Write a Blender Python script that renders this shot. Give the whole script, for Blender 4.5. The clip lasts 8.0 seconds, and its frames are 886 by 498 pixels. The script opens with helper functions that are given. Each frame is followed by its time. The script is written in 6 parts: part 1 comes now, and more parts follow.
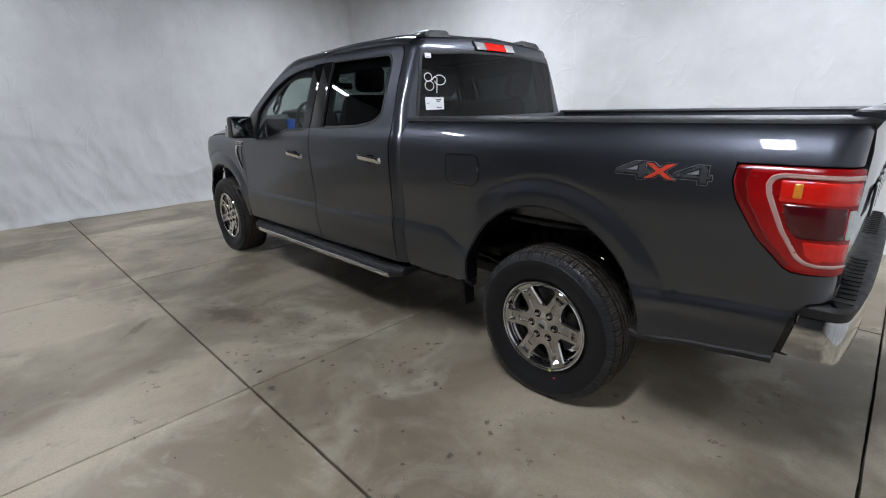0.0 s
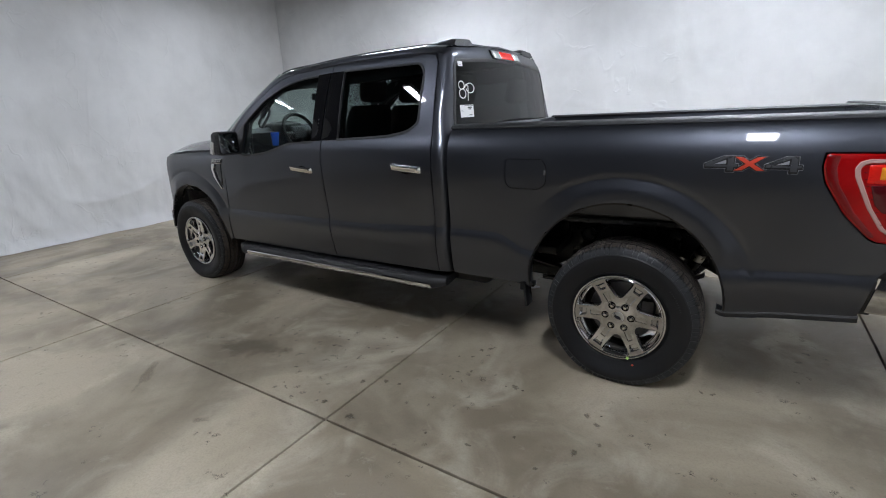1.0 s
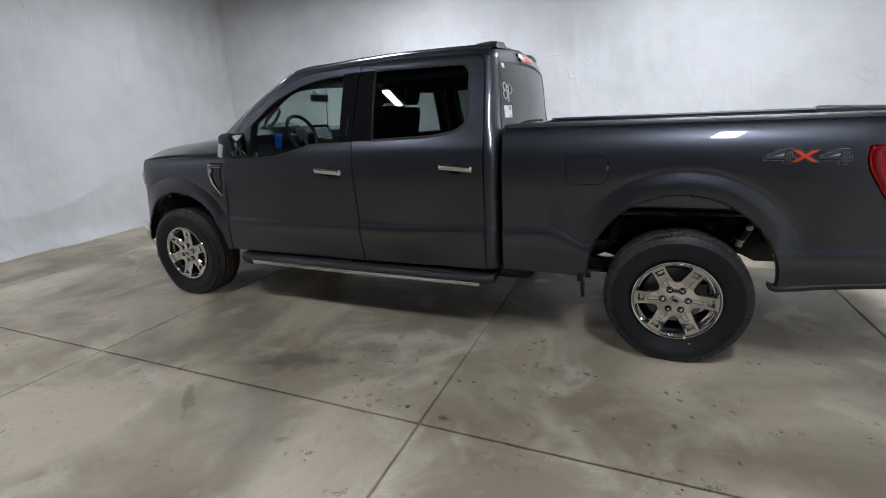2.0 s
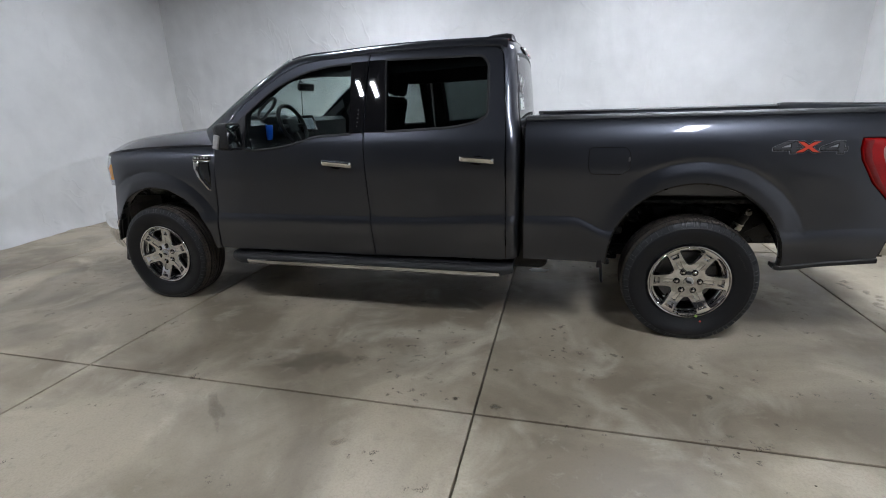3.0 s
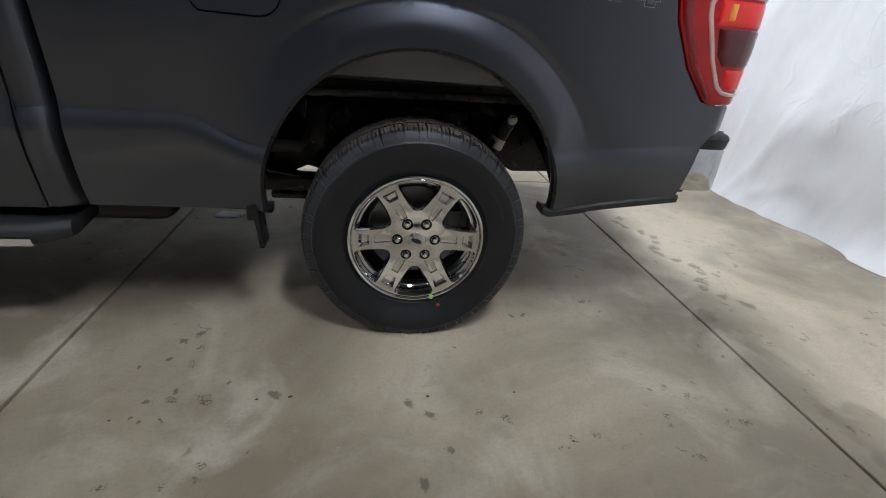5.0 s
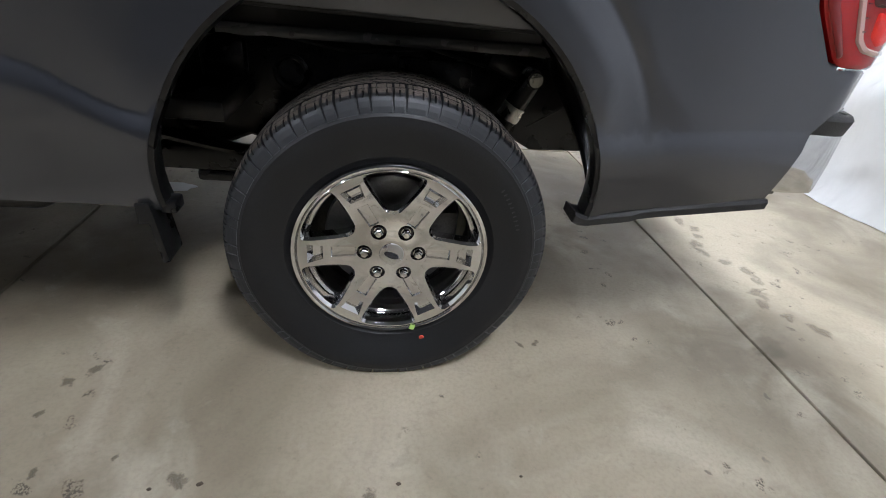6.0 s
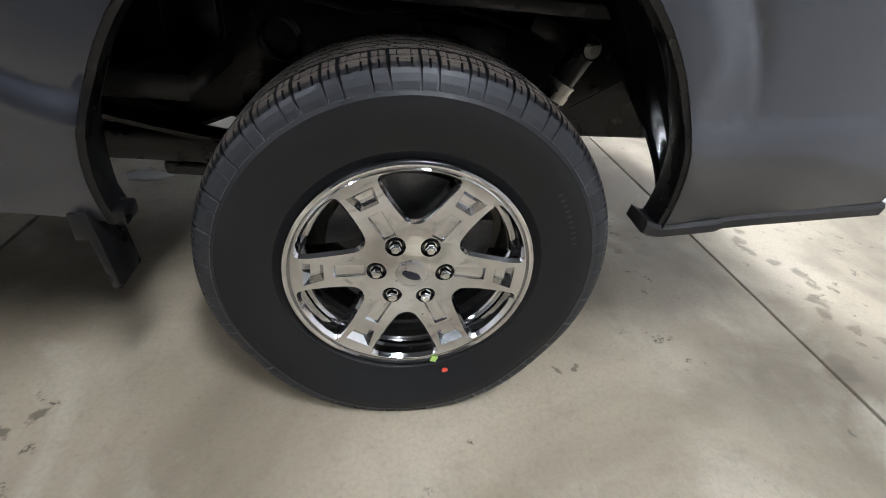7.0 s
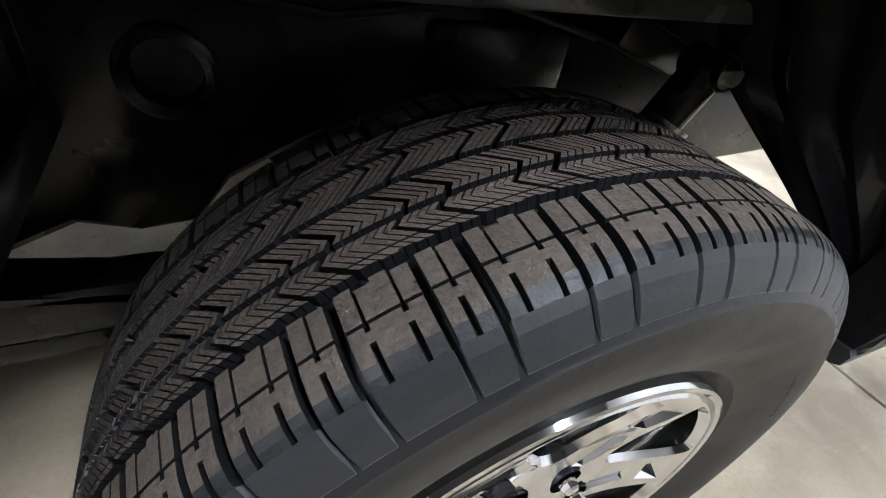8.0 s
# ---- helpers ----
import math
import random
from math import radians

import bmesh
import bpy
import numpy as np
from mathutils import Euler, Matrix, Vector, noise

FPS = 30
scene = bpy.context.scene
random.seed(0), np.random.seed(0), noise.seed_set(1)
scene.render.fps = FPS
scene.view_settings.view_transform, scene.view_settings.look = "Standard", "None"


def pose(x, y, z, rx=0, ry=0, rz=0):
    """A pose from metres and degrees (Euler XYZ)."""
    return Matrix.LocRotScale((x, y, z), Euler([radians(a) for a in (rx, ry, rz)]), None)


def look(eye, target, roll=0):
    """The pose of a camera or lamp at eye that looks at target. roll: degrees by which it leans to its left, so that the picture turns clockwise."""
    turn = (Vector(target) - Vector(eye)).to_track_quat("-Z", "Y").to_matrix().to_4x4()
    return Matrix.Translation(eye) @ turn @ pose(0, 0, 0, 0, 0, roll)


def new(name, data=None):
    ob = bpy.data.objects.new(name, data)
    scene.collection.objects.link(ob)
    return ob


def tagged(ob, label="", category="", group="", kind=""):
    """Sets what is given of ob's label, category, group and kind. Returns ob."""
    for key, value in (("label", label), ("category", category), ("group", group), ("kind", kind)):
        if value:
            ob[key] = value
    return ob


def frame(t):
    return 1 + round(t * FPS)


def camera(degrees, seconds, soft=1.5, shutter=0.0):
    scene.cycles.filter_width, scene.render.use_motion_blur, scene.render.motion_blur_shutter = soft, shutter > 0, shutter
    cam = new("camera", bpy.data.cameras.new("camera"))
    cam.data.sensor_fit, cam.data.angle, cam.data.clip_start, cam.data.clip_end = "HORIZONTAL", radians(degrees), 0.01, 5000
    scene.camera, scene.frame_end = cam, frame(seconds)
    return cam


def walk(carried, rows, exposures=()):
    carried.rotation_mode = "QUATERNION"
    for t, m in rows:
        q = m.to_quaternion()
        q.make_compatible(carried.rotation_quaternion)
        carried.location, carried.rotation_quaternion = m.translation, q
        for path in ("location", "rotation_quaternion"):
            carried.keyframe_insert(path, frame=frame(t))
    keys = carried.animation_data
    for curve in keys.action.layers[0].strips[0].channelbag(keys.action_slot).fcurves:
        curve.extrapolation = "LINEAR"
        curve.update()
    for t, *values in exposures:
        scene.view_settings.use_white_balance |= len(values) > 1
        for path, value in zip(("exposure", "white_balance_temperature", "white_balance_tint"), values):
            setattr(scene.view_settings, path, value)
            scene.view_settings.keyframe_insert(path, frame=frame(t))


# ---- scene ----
cam = camera(87.8, 8.0, soft=1.0)
PATH = [
    (0, (1.156, -2.793, 1.47), (-0.193, -1.441, 0.877), -1.4),
    (0.5, (0.815, -3.057, 1.471), (-0.4, -1.58, 0.888), -2.6),
    (1, (0.474, -3.333, 1.488), (-0.579, -1.731, 0.919), -2.9),
    (1.5, (0.132, -3.603, 1.486), (-0.772, -1.907, 0.931), -3.0),
    (1.7, (-0.029, -3.658, 1.482), (-0.87, -1.93, 0.927), -2.9),
    (2.8, (-0.771, -3.939, 1.488), (-1.298, -2.098, 0.911), -1.9),
    (3, (-0.821, -3.93, 1.49), (-1.297, -2.08, 0.897), -1.9),
    (3.5, (-0.741, -3.681, 1.423), (-1.046, -1.816, 0.768), -1.5),
    (4, (-0.513, -3.253, 1.281), (-0.606, -1.4, 0.534), -0.8),
    (4.5, (-0.309, -2.829, 1.142), (-0.191, -1.024, 0.291), 1.1),
    (5, (-0.158, -2.411, 1.069), (0.150, -0.633, 0.205), 5.0),
    (5.2, (-0.108, -2.252, 1.053), (0.223, -0.501, 0.145), 5.4),
    (6.3, (-0.039, -1.864, 0.977), (0.249, -0.187, -0.072), 7.2),
    (6.5, (-0.035, -1.845, 0.955), (0.247, -0.158, -0.082), 6.9),
    (7, (-0.086, -1.642, 0.927), (0.239, -0.010, -0.183), 7.7),
    (7.5, (-0.210, -1.301, 0.980), (0.330, 0.218, -0.200), 9.7),
    (7.7, (-0.225, -1.194, 0.938), (0.426, 0.277, -0.250), 10.8),
    (8, (-0.245, -1.053, 0.904), (0.555, 0.314, -0.318), 11.4),
]
walk(cam, [(t, look(eye, target, roll)) for t, eye, target, roll in PATH],
     [(0, 0.0), (1.5, 0.02), (3, -0.02), (4, 0.1), (5, 0.22), (6.5, 0.82), (7.5, 1.12), (8, 1.45)])

# ---------------------------------------------------------------- light
world = bpy.data.worlds.new("world")
scene.world = world
world.use_nodes = True
world.node_tree.nodes["Background"].inputs[0].default_value = (0.5, 0.55, 0.6, 1)
world.node_tree.nodes["Background"].inputs[1].default_value = 0.005
LAMP_POWER = 106.0


# ---------------------------------------------------------------- materials
def mat(name, base, rough=0.5, metal=0.0, spread=0.1, scale=8.0, fine=120.0, bump=0.0, coat=0.0, spec=0.5, rough_spread=0.08):
    """A principled material whose colour and gloss vary at two scales, with a fine relief."""
    m = bpy.data.materials.new(name)
    m.use_nodes = True
    nt = m.node_tree
    b = nt.nodes["Principled BSDF"]
    tc = nt.nodes.new("ShaderNodeTexCoord")
    big = nt.nodes.new("ShaderNodeTexNoise")
    big.inputs["Scale"].default_value, big.inputs["Detail"].default_value = scale, 4
    small = nt.nodes.new("ShaderNodeTexNoise")
    small.inputs["Scale"].default_value, small.inputs["Detail"].default_value = fine, 2
    add = nt.nodes.new("ShaderNodeMath")
    add.operation = "ADD"
    for s in (big, small):
        nt.links.new(tc.outputs["Object"], s.inputs["Vector"])
    nt.links.new(big.outputs["Fac"], add.inputs[0])
    nt.links.new(small.outputs["Fac"], add.inputs[1])
    ramp = nt.nodes.new("ShaderNodeMapRange")
    ramp.inputs["From Min"].default_value, ramp.inputs["From Max"].default_value = 0.6, 1.4
    nt.links.new(add.outputs[0], ramp.inputs["Value"])
    mix = nt.nodes.new("ShaderNodeMix")
    mix.data_type = "RGBA"
    mix.inputs[6].default_value = (*[c * (1 - spread) for c in base], 1)
    mix.inputs[7].default_value = (*[c * (1 + spread) for c in base], 1)
    nt.links.new(ramp.outputs[0], mix.inputs[0])
    nt.links.new(mix.outputs[2], b.inputs["Base Color"])
    rr = nt.nodes.new("ShaderNodeMapRange")
    rr.inputs["From Min"].default_value, rr.inputs["From Max"].default_value = 0.3, 0.7
    rr.inputs["To Min"].default_value, rr.inputs["To Max"].default_value = max(0.0, rough - rough_spread), rough + rough_spread
    nt.links.new(big.outputs["Fac"], rr.inputs["Value"])
    nt.links.new(rr.outputs[0], b.inputs["Roughness"])
    b.inputs["Metallic"].default_value = metal
    b.inputs["Specular IOR Level"].default_value = spec
    b.inputs["Coat Weight"].default_value = coat
    b.inputs["Coat Roughness"].default_value = 0.03
    if bump:
        bp = nt.nodes.new("ShaderNodeBump")
        bp.inputs["Strength"].default_value, bp.inputs["Distance"].default_value = bump, 0.01
        nt.links.new(small.outputs["Fac"], bp.inputs["Height"])
        nt.links.new(bp.outputs[0], b.inputs["Normal"])
    return m


def node_noise(nt, vec, scale, detail=5, rough=0.6, distortion=0.0):
    n = nt.nodes.new("ShaderNodeTexNoise")
    n.inputs["Scale"].default_value, n.inputs["Detail"].default_value = scale, detail
    n.inputs["Roughness"].default_value, n.inputs["Distortion"].default_value = rough, distortion
    nt.links.new(vec, n.inputs["Vector"])
    return n.outputs["Fac"]


def node_range(nt, value, a, b, c=0.0, d=1.0):
    n = nt.nodes.new("ShaderNodeMapRange")
    n.interpolation_type = "SMOOTHSTEP"
    for key, v in (("From Min", a), ("From Max", b), ("To Min", c), ("To Max", d)):
        n.inputs[key].default_value = v
    nt.links.new(value, n.inputs["Value"])
    return n.outputs[0]


def node_mix(nt, fac, a, b):
    n = nt.nodes.new("ShaderNodeMix")
    n.data_type = "RGBA"
    if isinstance(fac, float):
        n.inputs[0].default_value = fac
    else:
        nt.links.new(fac, n.inputs[0])
    for sock, v in ((n.inputs[6], a), (n.inputs[7], b)):
        if isinstance(v, tuple):
            sock.default_value = (*v, 1)
        else:
            nt.links.new(v, sock)
    return n.outputs[2]


def concrete():
    """Sealed grey-tan concrete: cloudy patches, trowel marks, small dark spots and pale scuffs."""
    m = bpy.data.materials.new("sealed_concrete")
    m.use_nodes = True
    nt = m.node_tree
    b = nt.nodes["Principled BSDF"]
    pos = nt.nodes.new("ShaderNodeNewGeometry").outputs["Position"]
    cloud = node_noise(nt, pos, 0.85, 5, 0.52, 0.5)
    patch = node_noise(nt, pos, 2.0, 6, 0.55, 0.9)
    grain = node_noise(nt, pos, 90, 3)
    info = nt.nodes.new("ShaderNodeObjectInfo")
    col = node_mix(nt, node_range(nt, cloud, 0.36, 0.64), (0.225, 0.184, 0.128), (0.475, 0.408, 0.300))
    col = node_mix(nt, node_range(nt, patch, 0.48, 0.72, 0, 0.65), col, (0.585, 0.525, 0.410))
    col = node_mix(nt, node_range(nt, node_noise(nt, pos, 1.4, 6, 0.58, 0.8), 0.53, 0.68, 0, 0.32), col, (0.14, 0.115, 0.080))
    col = node_mix(nt, node_range(nt, grain, 0.40, 0.68, 0, 0.16), col, (0.17, 0.15, 0.115))
    col = node_mix(nt, node_range(nt, node_noise(nt, pos, 11, 6, 0.7, 0.4), 0.54, 0.70, 0, 0.20), col, (0.15, 0.125, 0.09))
    col = node_mix(nt, node_range(nt, node_noise(nt, pos, 7, 7, 0.75, 0.6), 0.58, 0.72, 0, 0.25), col, (0.56, 0.51, 0.42))
    spots = nt.nodes.new("ShaderNodeTexVoronoi")
    spots.inputs["Scale"].default_value, spots.inputs["Randomness"].default_value = 4.2, 1
    warp = nt.nodes.new("ShaderNodeVectorMath")
    warp.operation = "ADD"
    nt.links.new(pos, warp.inputs[0])
    wob = nt.nodes.new("ShaderNodeTexNoise")
    wob.inputs["Scale"].default_value = 18
    sc = nt.nodes.new("ShaderNodeVectorMath")
    sc.operation = "SCALE"
    sc.inputs["Scale"].default_value = 0.09
    nt.links.new(pos, wob.inputs["Vector"])
    nt.links.new(wob.outputs["Color"], sc.inputs[0])
    nt.links.new(sc.outputs[0], warp.inputs[1])
    nt.links.new(warp.outputs[0], spots.inputs["Vector"])
    dark = node_range(nt, spots.outputs["Distance"], 0.045, 0.075, 0.55, 0.0)
    few = node_range(nt, node_noise(nt, pos, 3.1, 2), 0.5, 0.56)
    mul = nt.nodes.new("ShaderNodeMath")
    mul.operation = "MULTIPLY"
    nt.links.new(dark, mul.inputs[0])
    nt.links.new(few, mul.inputs[1])
    col = node_mix(nt, mul.outputs[0], col, (0.1, 0.09, 0.075))
    fleck = nt.nodes.new("ShaderNodeTexVoronoi")
    fleck.inputs["Scale"].default_value = 15
    nt.links.new(warp.outputs[0], fleck.inputs["Vector"])
    keep = node_range(nt, fleck.outputs["Distance"], 0.20, 0.36, 1.0, 0.0)
    for other in (node_range(nt, node_noise(nt, pos, 1.7, 3, 0.6, 0.3), 0.505, 0.59), node_range(nt, node_noise(nt, pos, 130, 3, 0.7), 0.45, 0.56), node_range(nt, node_noise(nt, pos, 9, 2), 0.48, 0.56)):
        mm = nt.nodes.new("ShaderNodeMath")
        mm.operation = "MULTIPLY"
        nt.links.new(keep, mm.inputs[0])
        nt.links.new(other, mm.inputs[1])
        keep = mm.outputs[0]
    col = node_mix(nt, node_range(nt, keep, 0.0, 1.0, 0.0, 0.88), col, (0.075, 0.06, 0.043))
    col = node_mix(nt, node_range(nt, node_noise(nt, pos, 34, 5, 0.75, 0.3), 0.58, 0.72, 0, 0.26), col, (0.13, 0.108, 0.078))
    tone = nt.nodes.new("ShaderNodeHueSaturation")
    nt.links.new(node_range(nt, info.outputs["Random"], 0, 1, 0.94, 1.05), tone.inputs["Value"])
    nt.links.new(col, tone.inputs["Color"])
    nt.links.new(tone.outputs[0], b.inputs["Base Color"])
    nt.links.new(node_range(nt, patch, 0.35, 0.7, 0.36, 0.58), b.inputs["Roughness"])
    b.inputs["Specular IOR Level"].default_value = 0.4
    bp = nt.nodes.new("ShaderNodeBump")
    bp.inputs["Strength"].default_value, bp.inputs["Distance"].default_value = 0.12, 0.004
    nt.links.new(node_noise(nt, pos, 60, 6, 0.7), bp.inputs["Height"])
    nt.links.new(bp.outputs[0], b.inputs["Normal"])
    return m


def drape_cloth():
    """White woven plastic sheeting, slightly translucent, with faint stitching lines and soft creases."""
    m = bpy.data.materials.new("white_sheeting")
    m.use_nodes = True
    nt = m.node_tree
    b = nt.nodes["Principled BSDF"]
    pos = nt.nodes.new("ShaderNodeNewGeometry").outputs["Position"]
    col = node_mix(nt, node_range(nt, node_noise(nt, pos, 1.1, 5), 0.3, 0.7), (0.60, 0.60, 0.592), (0.70, 0.70, 0.692))
    nt.links.new(col, b.inputs["Base Color"])
    b.inputs["Roughness"].default_value = 0.55
    b.inputs["Specular IOR Level"].default_value = 0.35
    bp = nt.nodes.new("ShaderNodeBump")
    bp.inputs["Strength"].default_value, bp.inputs["Distance"].default_value = 0.32, 0.05
    tall = nt.nodes.new("ShaderNodeMapping")
    tall.inputs["Scale"].default_value = (1, 1, 0.55)
    nt.links.new(pos, tall.inputs["Vector"])
    nt.links.new(node_noise(nt, tall.outputs[0], 2.4, 4, 0.5, 0.25), bp.inputs["Height"])
    # sharp creases: thin ridges along the level lines of two slow noises
    ridge = None
    for scale_, stretch_, width_ in ((1.15, (1, 1, 0.45), 0.030), (2.1, (1, 1, 0.9), 0.026)):
        mp = nt.nodes.new("ShaderNodeMapping")
        mp.inputs["Scale"].default_value = stretch_
        nt.links.new(pos, mp.inputs["Vector"])
        off = nt.nodes.new("ShaderNodeMath")
        off.operation = "SUBTRACT"
        off.inputs[1].default_value = 0.5
        nt.links.new(node_noise(nt, mp.outputs[0], scale_, 3, 0.45, 0.5), off.inputs[0])
        ab = nt.nodes.new("ShaderNodeMath")
        ab.operation = "ABSOLUTE"
        nt.links.new(off.outputs[0], ab.inputs[0])
        line = node_range(nt, ab.outputs[0], 0.0, width_, 1.0, 0.0)
        part_ = nt.nodes.new("ShaderNodeMath")
        part_.operation = "MULTIPLY"
        nt.links.new(line, part_.inputs[0])
        nt.links.new(node_range(nt, node_noise(nt, pos, 1.7, 2), 0.42, 0.62), part_.inputs[1])
        if ridge is None:
            ridge = part_.outputs[0]
        else:
            mx = nt.nodes.new("ShaderNodeMath")
            mx.operation = "ADD"
            nt.links.new(ridge, mx.inputs[0])
            nt.links.new(part_.outputs[0], mx.inputs[1])
            ridge = mx.outputs[0]
    bpc = nt.nodes.new("ShaderNodeBump")
    bpc.inputs["Strength"].default_value, bpc.inputs["Distance"].default_value = 0.30, 0.012
    nt.links.new(ridge, bpc.inputs["Height"])
    nt.links.new(bp.outputs[0], bpc.inputs["Normal"])
    bp = bpc
    bp2 = nt.nodes.new("ShaderNodeBump")
    bp2.inputs["Strength"].default_value, bp2.inputs["Distance"].default_value = 0.15, 0.002
    nt.links.new(node_noise(nt, pos, 160, 2), bp2.inputs["Height"])
    nt.links.new(bp.outputs[0], bp2.inputs["Normal"])
    nt.links.new(bp2.outputs[0], b.inputs["Normal"])
    return m


def glass(name, tint, ior=1.5):
    """A pane: light goes through with a tint, and mirrors off by Fresnel."""
    m = bpy.data.materials.new(name)
    m.use_nodes = True
    nt = m.node_tree
    nt.nodes.remove(nt.nodes["Principled BSDF"])
    tr = nt.nodes.new("ShaderNodeBsdfTransparent")
    tr.inputs[0].default_value = (*tint, 1)
    gl = nt.nodes.new("ShaderNodeBsdfGlossy")
    gl.inputs["Roughness"].default_value = 0.015
    lw = nt.nodes.new("ShaderNodeLayerWeight")
    lw.inputs[0].default_value = 0.5
    p5 = nt.nodes.new("ShaderNodeMath")
    p5.operation = "POWER"
    p5.inputs[1].default_value = 5.0
    nt.links.new(lw.outputs["Facing"], p5.inputs[0])
    fr = nt.nodes.new("ShaderNodeMapRange")
    fr.inputs["To Min"].default_value, fr.inputs["To Max"].default_value = 0.04, 1.0
    nt.links.new(p5.outputs[0], fr.inputs["Value"])
    mx = nt.nodes.new("ShaderNodeMixShader")
    nt.links.new(fr.outputs[0], mx.inputs[0])
    nt.links.new(tr.outputs[0], mx.inputs[1])
    nt.links.new(gl.outputs[0], mx.inputs[2])
    nt.links.new(mx.outputs[0], nt.nodes["Material Output"].inputs[0])
    return m


def glow(name, colour, strength):
    m = bpy.data.materials.new(name)
    m.use_nodes = True
    nt = m.node_tree
    b = nt.nodes["Principled BSDF"]
    b.inputs["Base Color"].default_value = (*colour, 1)
    b.inputs["Emission Color"].default_value = (*colour, 1)
    b.inputs["Emission Strength"].default_value = strength
    return m


def car_paint():
    """Carbon grey metallic paint under clear coat, with fine flake."""
    m = mat("carbon_grey_metallic", (0.062, 0.0662, 0.078), 0.41, 0.9, 0.06, 2.0, 900, 0.0, 1.0, 0.5, 0.03)
    return m


M_FLOOR, M_DRAPE, M_PAINT = concrete(), drape_cloth(), car_paint()
M_WALL = mat("painted_block", (0.62, 0.62, 0.6), 0.7, 0, 0.06, 3, 60, 0.2)
M_BACKWALL = mat("dark_unseen_block", (0.085, 0.085, 0.09), 0.8, 0, 0.15, 2, 40, 0.2)
M_CEIL = mat("dark_ceiling", (0.06, 0.06, 0.065), 0.8, 0, 0.2, 3, 40, 0.2)
M_JOINT = mat("joint_dirt", (0.028, 0.023, 0.018), 0.9, 0, 0.3, 12, 150, 0.4)
M_BLACK = mat("black_plastic", (0.012, 0.012, 0.0127), 0.5, 0, 0.2, 20, 400, 0.25)
M_GLOSSBLACK = mat("gloss_black", (0.008, 0.008, 0.009), 0.03, 0, 0.1, 10, 100, 0, 0.6, 0.5, 0.02)
M_CHASSIS = mat("chassis_black", (0.010, 0.010, 0.0105), 0.24, 0.0, 0.3, 9, 80, 0.04)
M_RUBBER = mat("tyre_rubber", (0.0110, 0.0111, 0.0120), 0.5, 0, 0.2, 14, 260, 0.04, 0, 0.35)
# Clean rubber, blacker than the tyre's: groove and hole shade is put into it.
M_GROOVE = mat("clean_rubber_shaded", (0.006, 0.0065, 0.0075), 0.45, 0, 0.15, 20, 260, 0.1, 0, 0.4)
M_BAND = mat("shoulder_rubber", (0.0145, 0.0158, 0.0185), 0.5, 0, 0.2, 14, 260, 0.03)
# Slit walls made lighter: the glint along their edges is put into the colour.
M_SLITGLINT = mat("slit_glint", (0.075, 0.079, 0.087), 0.4, 0, 0.2, 20, 260, 0.05)
M_TREAD = mat("tread_rubber", (0.076, 0.062, 0.050), 0.7, 0, 0.35, 16, 220, 0.3, 0, 0.3)
M_CHROME = mat("chrome", (0.78, 0.77, 0.75), 0.06, 1.0, 0.03, 6, 60, 0, 0, 0.5, 0.02)
M_BUMPER = mat("bumper_chrome", (0.56, 0.56, 0.56), 0.10, 1.0, 0.06, 5, 60, 0, 0, 0.5, 0.03)
M_RIMCHROME = mat("wheel_chrome", (0.69, 0.69, 0.695), 0.07, 1.0, 0.03, 14, 200, 0, 0, 0.5, 0.02)
M_DARKMETAL = mat("dull_iron", (0.07, 0.065, 0.06), 0.5, 0.7, 0.3, 18, 160, 0.3)
M_DISC = mat("brake_disc", (0.24, 0.238, 0.235), 0.45, 0.9, 0.15, 30, 200, 0.1)
M_ZINC = mat("zinc_bolt", (0.55, 0.54, 0.5), 0.3, 1.0, 0.15, 40, 200, 0.1)
M_GLASS = glass("door_glass", (0.77, 0.83, 0.815))
M_TINT = glass("privacy_glass", (0.19, 0.22, 0.215))
M_REARGLASS = glass("rear_glass", (0.05, 0.06, 0.06))
M_MIRROR = mat("mirror_glass", (0.8, 0.82, 0.84), 0.02, 1.0, 0.01, 3, 30, 0, 0, 0.5, 0.01)
M_RED = mat("red_lens", (0.34, 0.003, 0.004), 0.14, 0, 0.25, 14, 500, 0, 0.0)
M_DEEPRED = mat("dark_red_lens", (0.075, 0.003, 0.006), 0.10, 0, 0.1, 30, 500, 0, 0.4)
M_BRIGHTRED = mat("bright_red_reflector", (0.78, 0.014, 0.008), 0.12, 0.0, 0.15, 50, 600, 0.1, 0.5)
M_SHADERED = mat("smoked_red_lens", (0.17, 0.002, 0.003), 0.14, 0, 0.3, 10, 500, 0, 0.0)
M_PINK = mat("light_pipe", (0.55, 0.32, 0.28), 0.2, 0.0, 0.05, 30, 300, 0, 1.0)
M_AMBER = mat("amber_patch", (0.78, 0.27, 0.02), 0.12, 0, 0.1, 30, 300, 0, 1.0)
M_MARKER = mat("amber_marker", (0.62, 0.24, 0.03), 0.15, 0, 0.15, 30, 300, 0, 1.0)
M_CLEAR = mat("clear_lens", (0.62, 0.62, 0.6), 0.1, 0.4, 0.2, 60, 400, 0.1, 1.0)
M_WHITE = mat("white_paper", (0.82, 0.82, 0.80), 0.6, 0, 0.03, 5, 80)
M_INK = mat("black_ink", (0.02, 0.02, 0.02), 0.6)
M_SEAT = mat("dark_cloth", (0.02, 0.02, 0.022), 0.85, 0, 0.25, 20, 400, 0.4)
M_DASH = mat("dash_plastic", (0.013, 0.0135, 0.015), 0.6, 0, 0.2, 20, 300, 0.3)
M_GREYPLASTIC = mat("grey_trim", (0.11, 0.11, 0.115), 0.5, 0, 0.1, 20, 300, 0.2)
M_BLUE = mat("blue_plastic", (0.02, 0.17, 0.92), 0.35, 0, 0.15, 30, 300, 0.2)
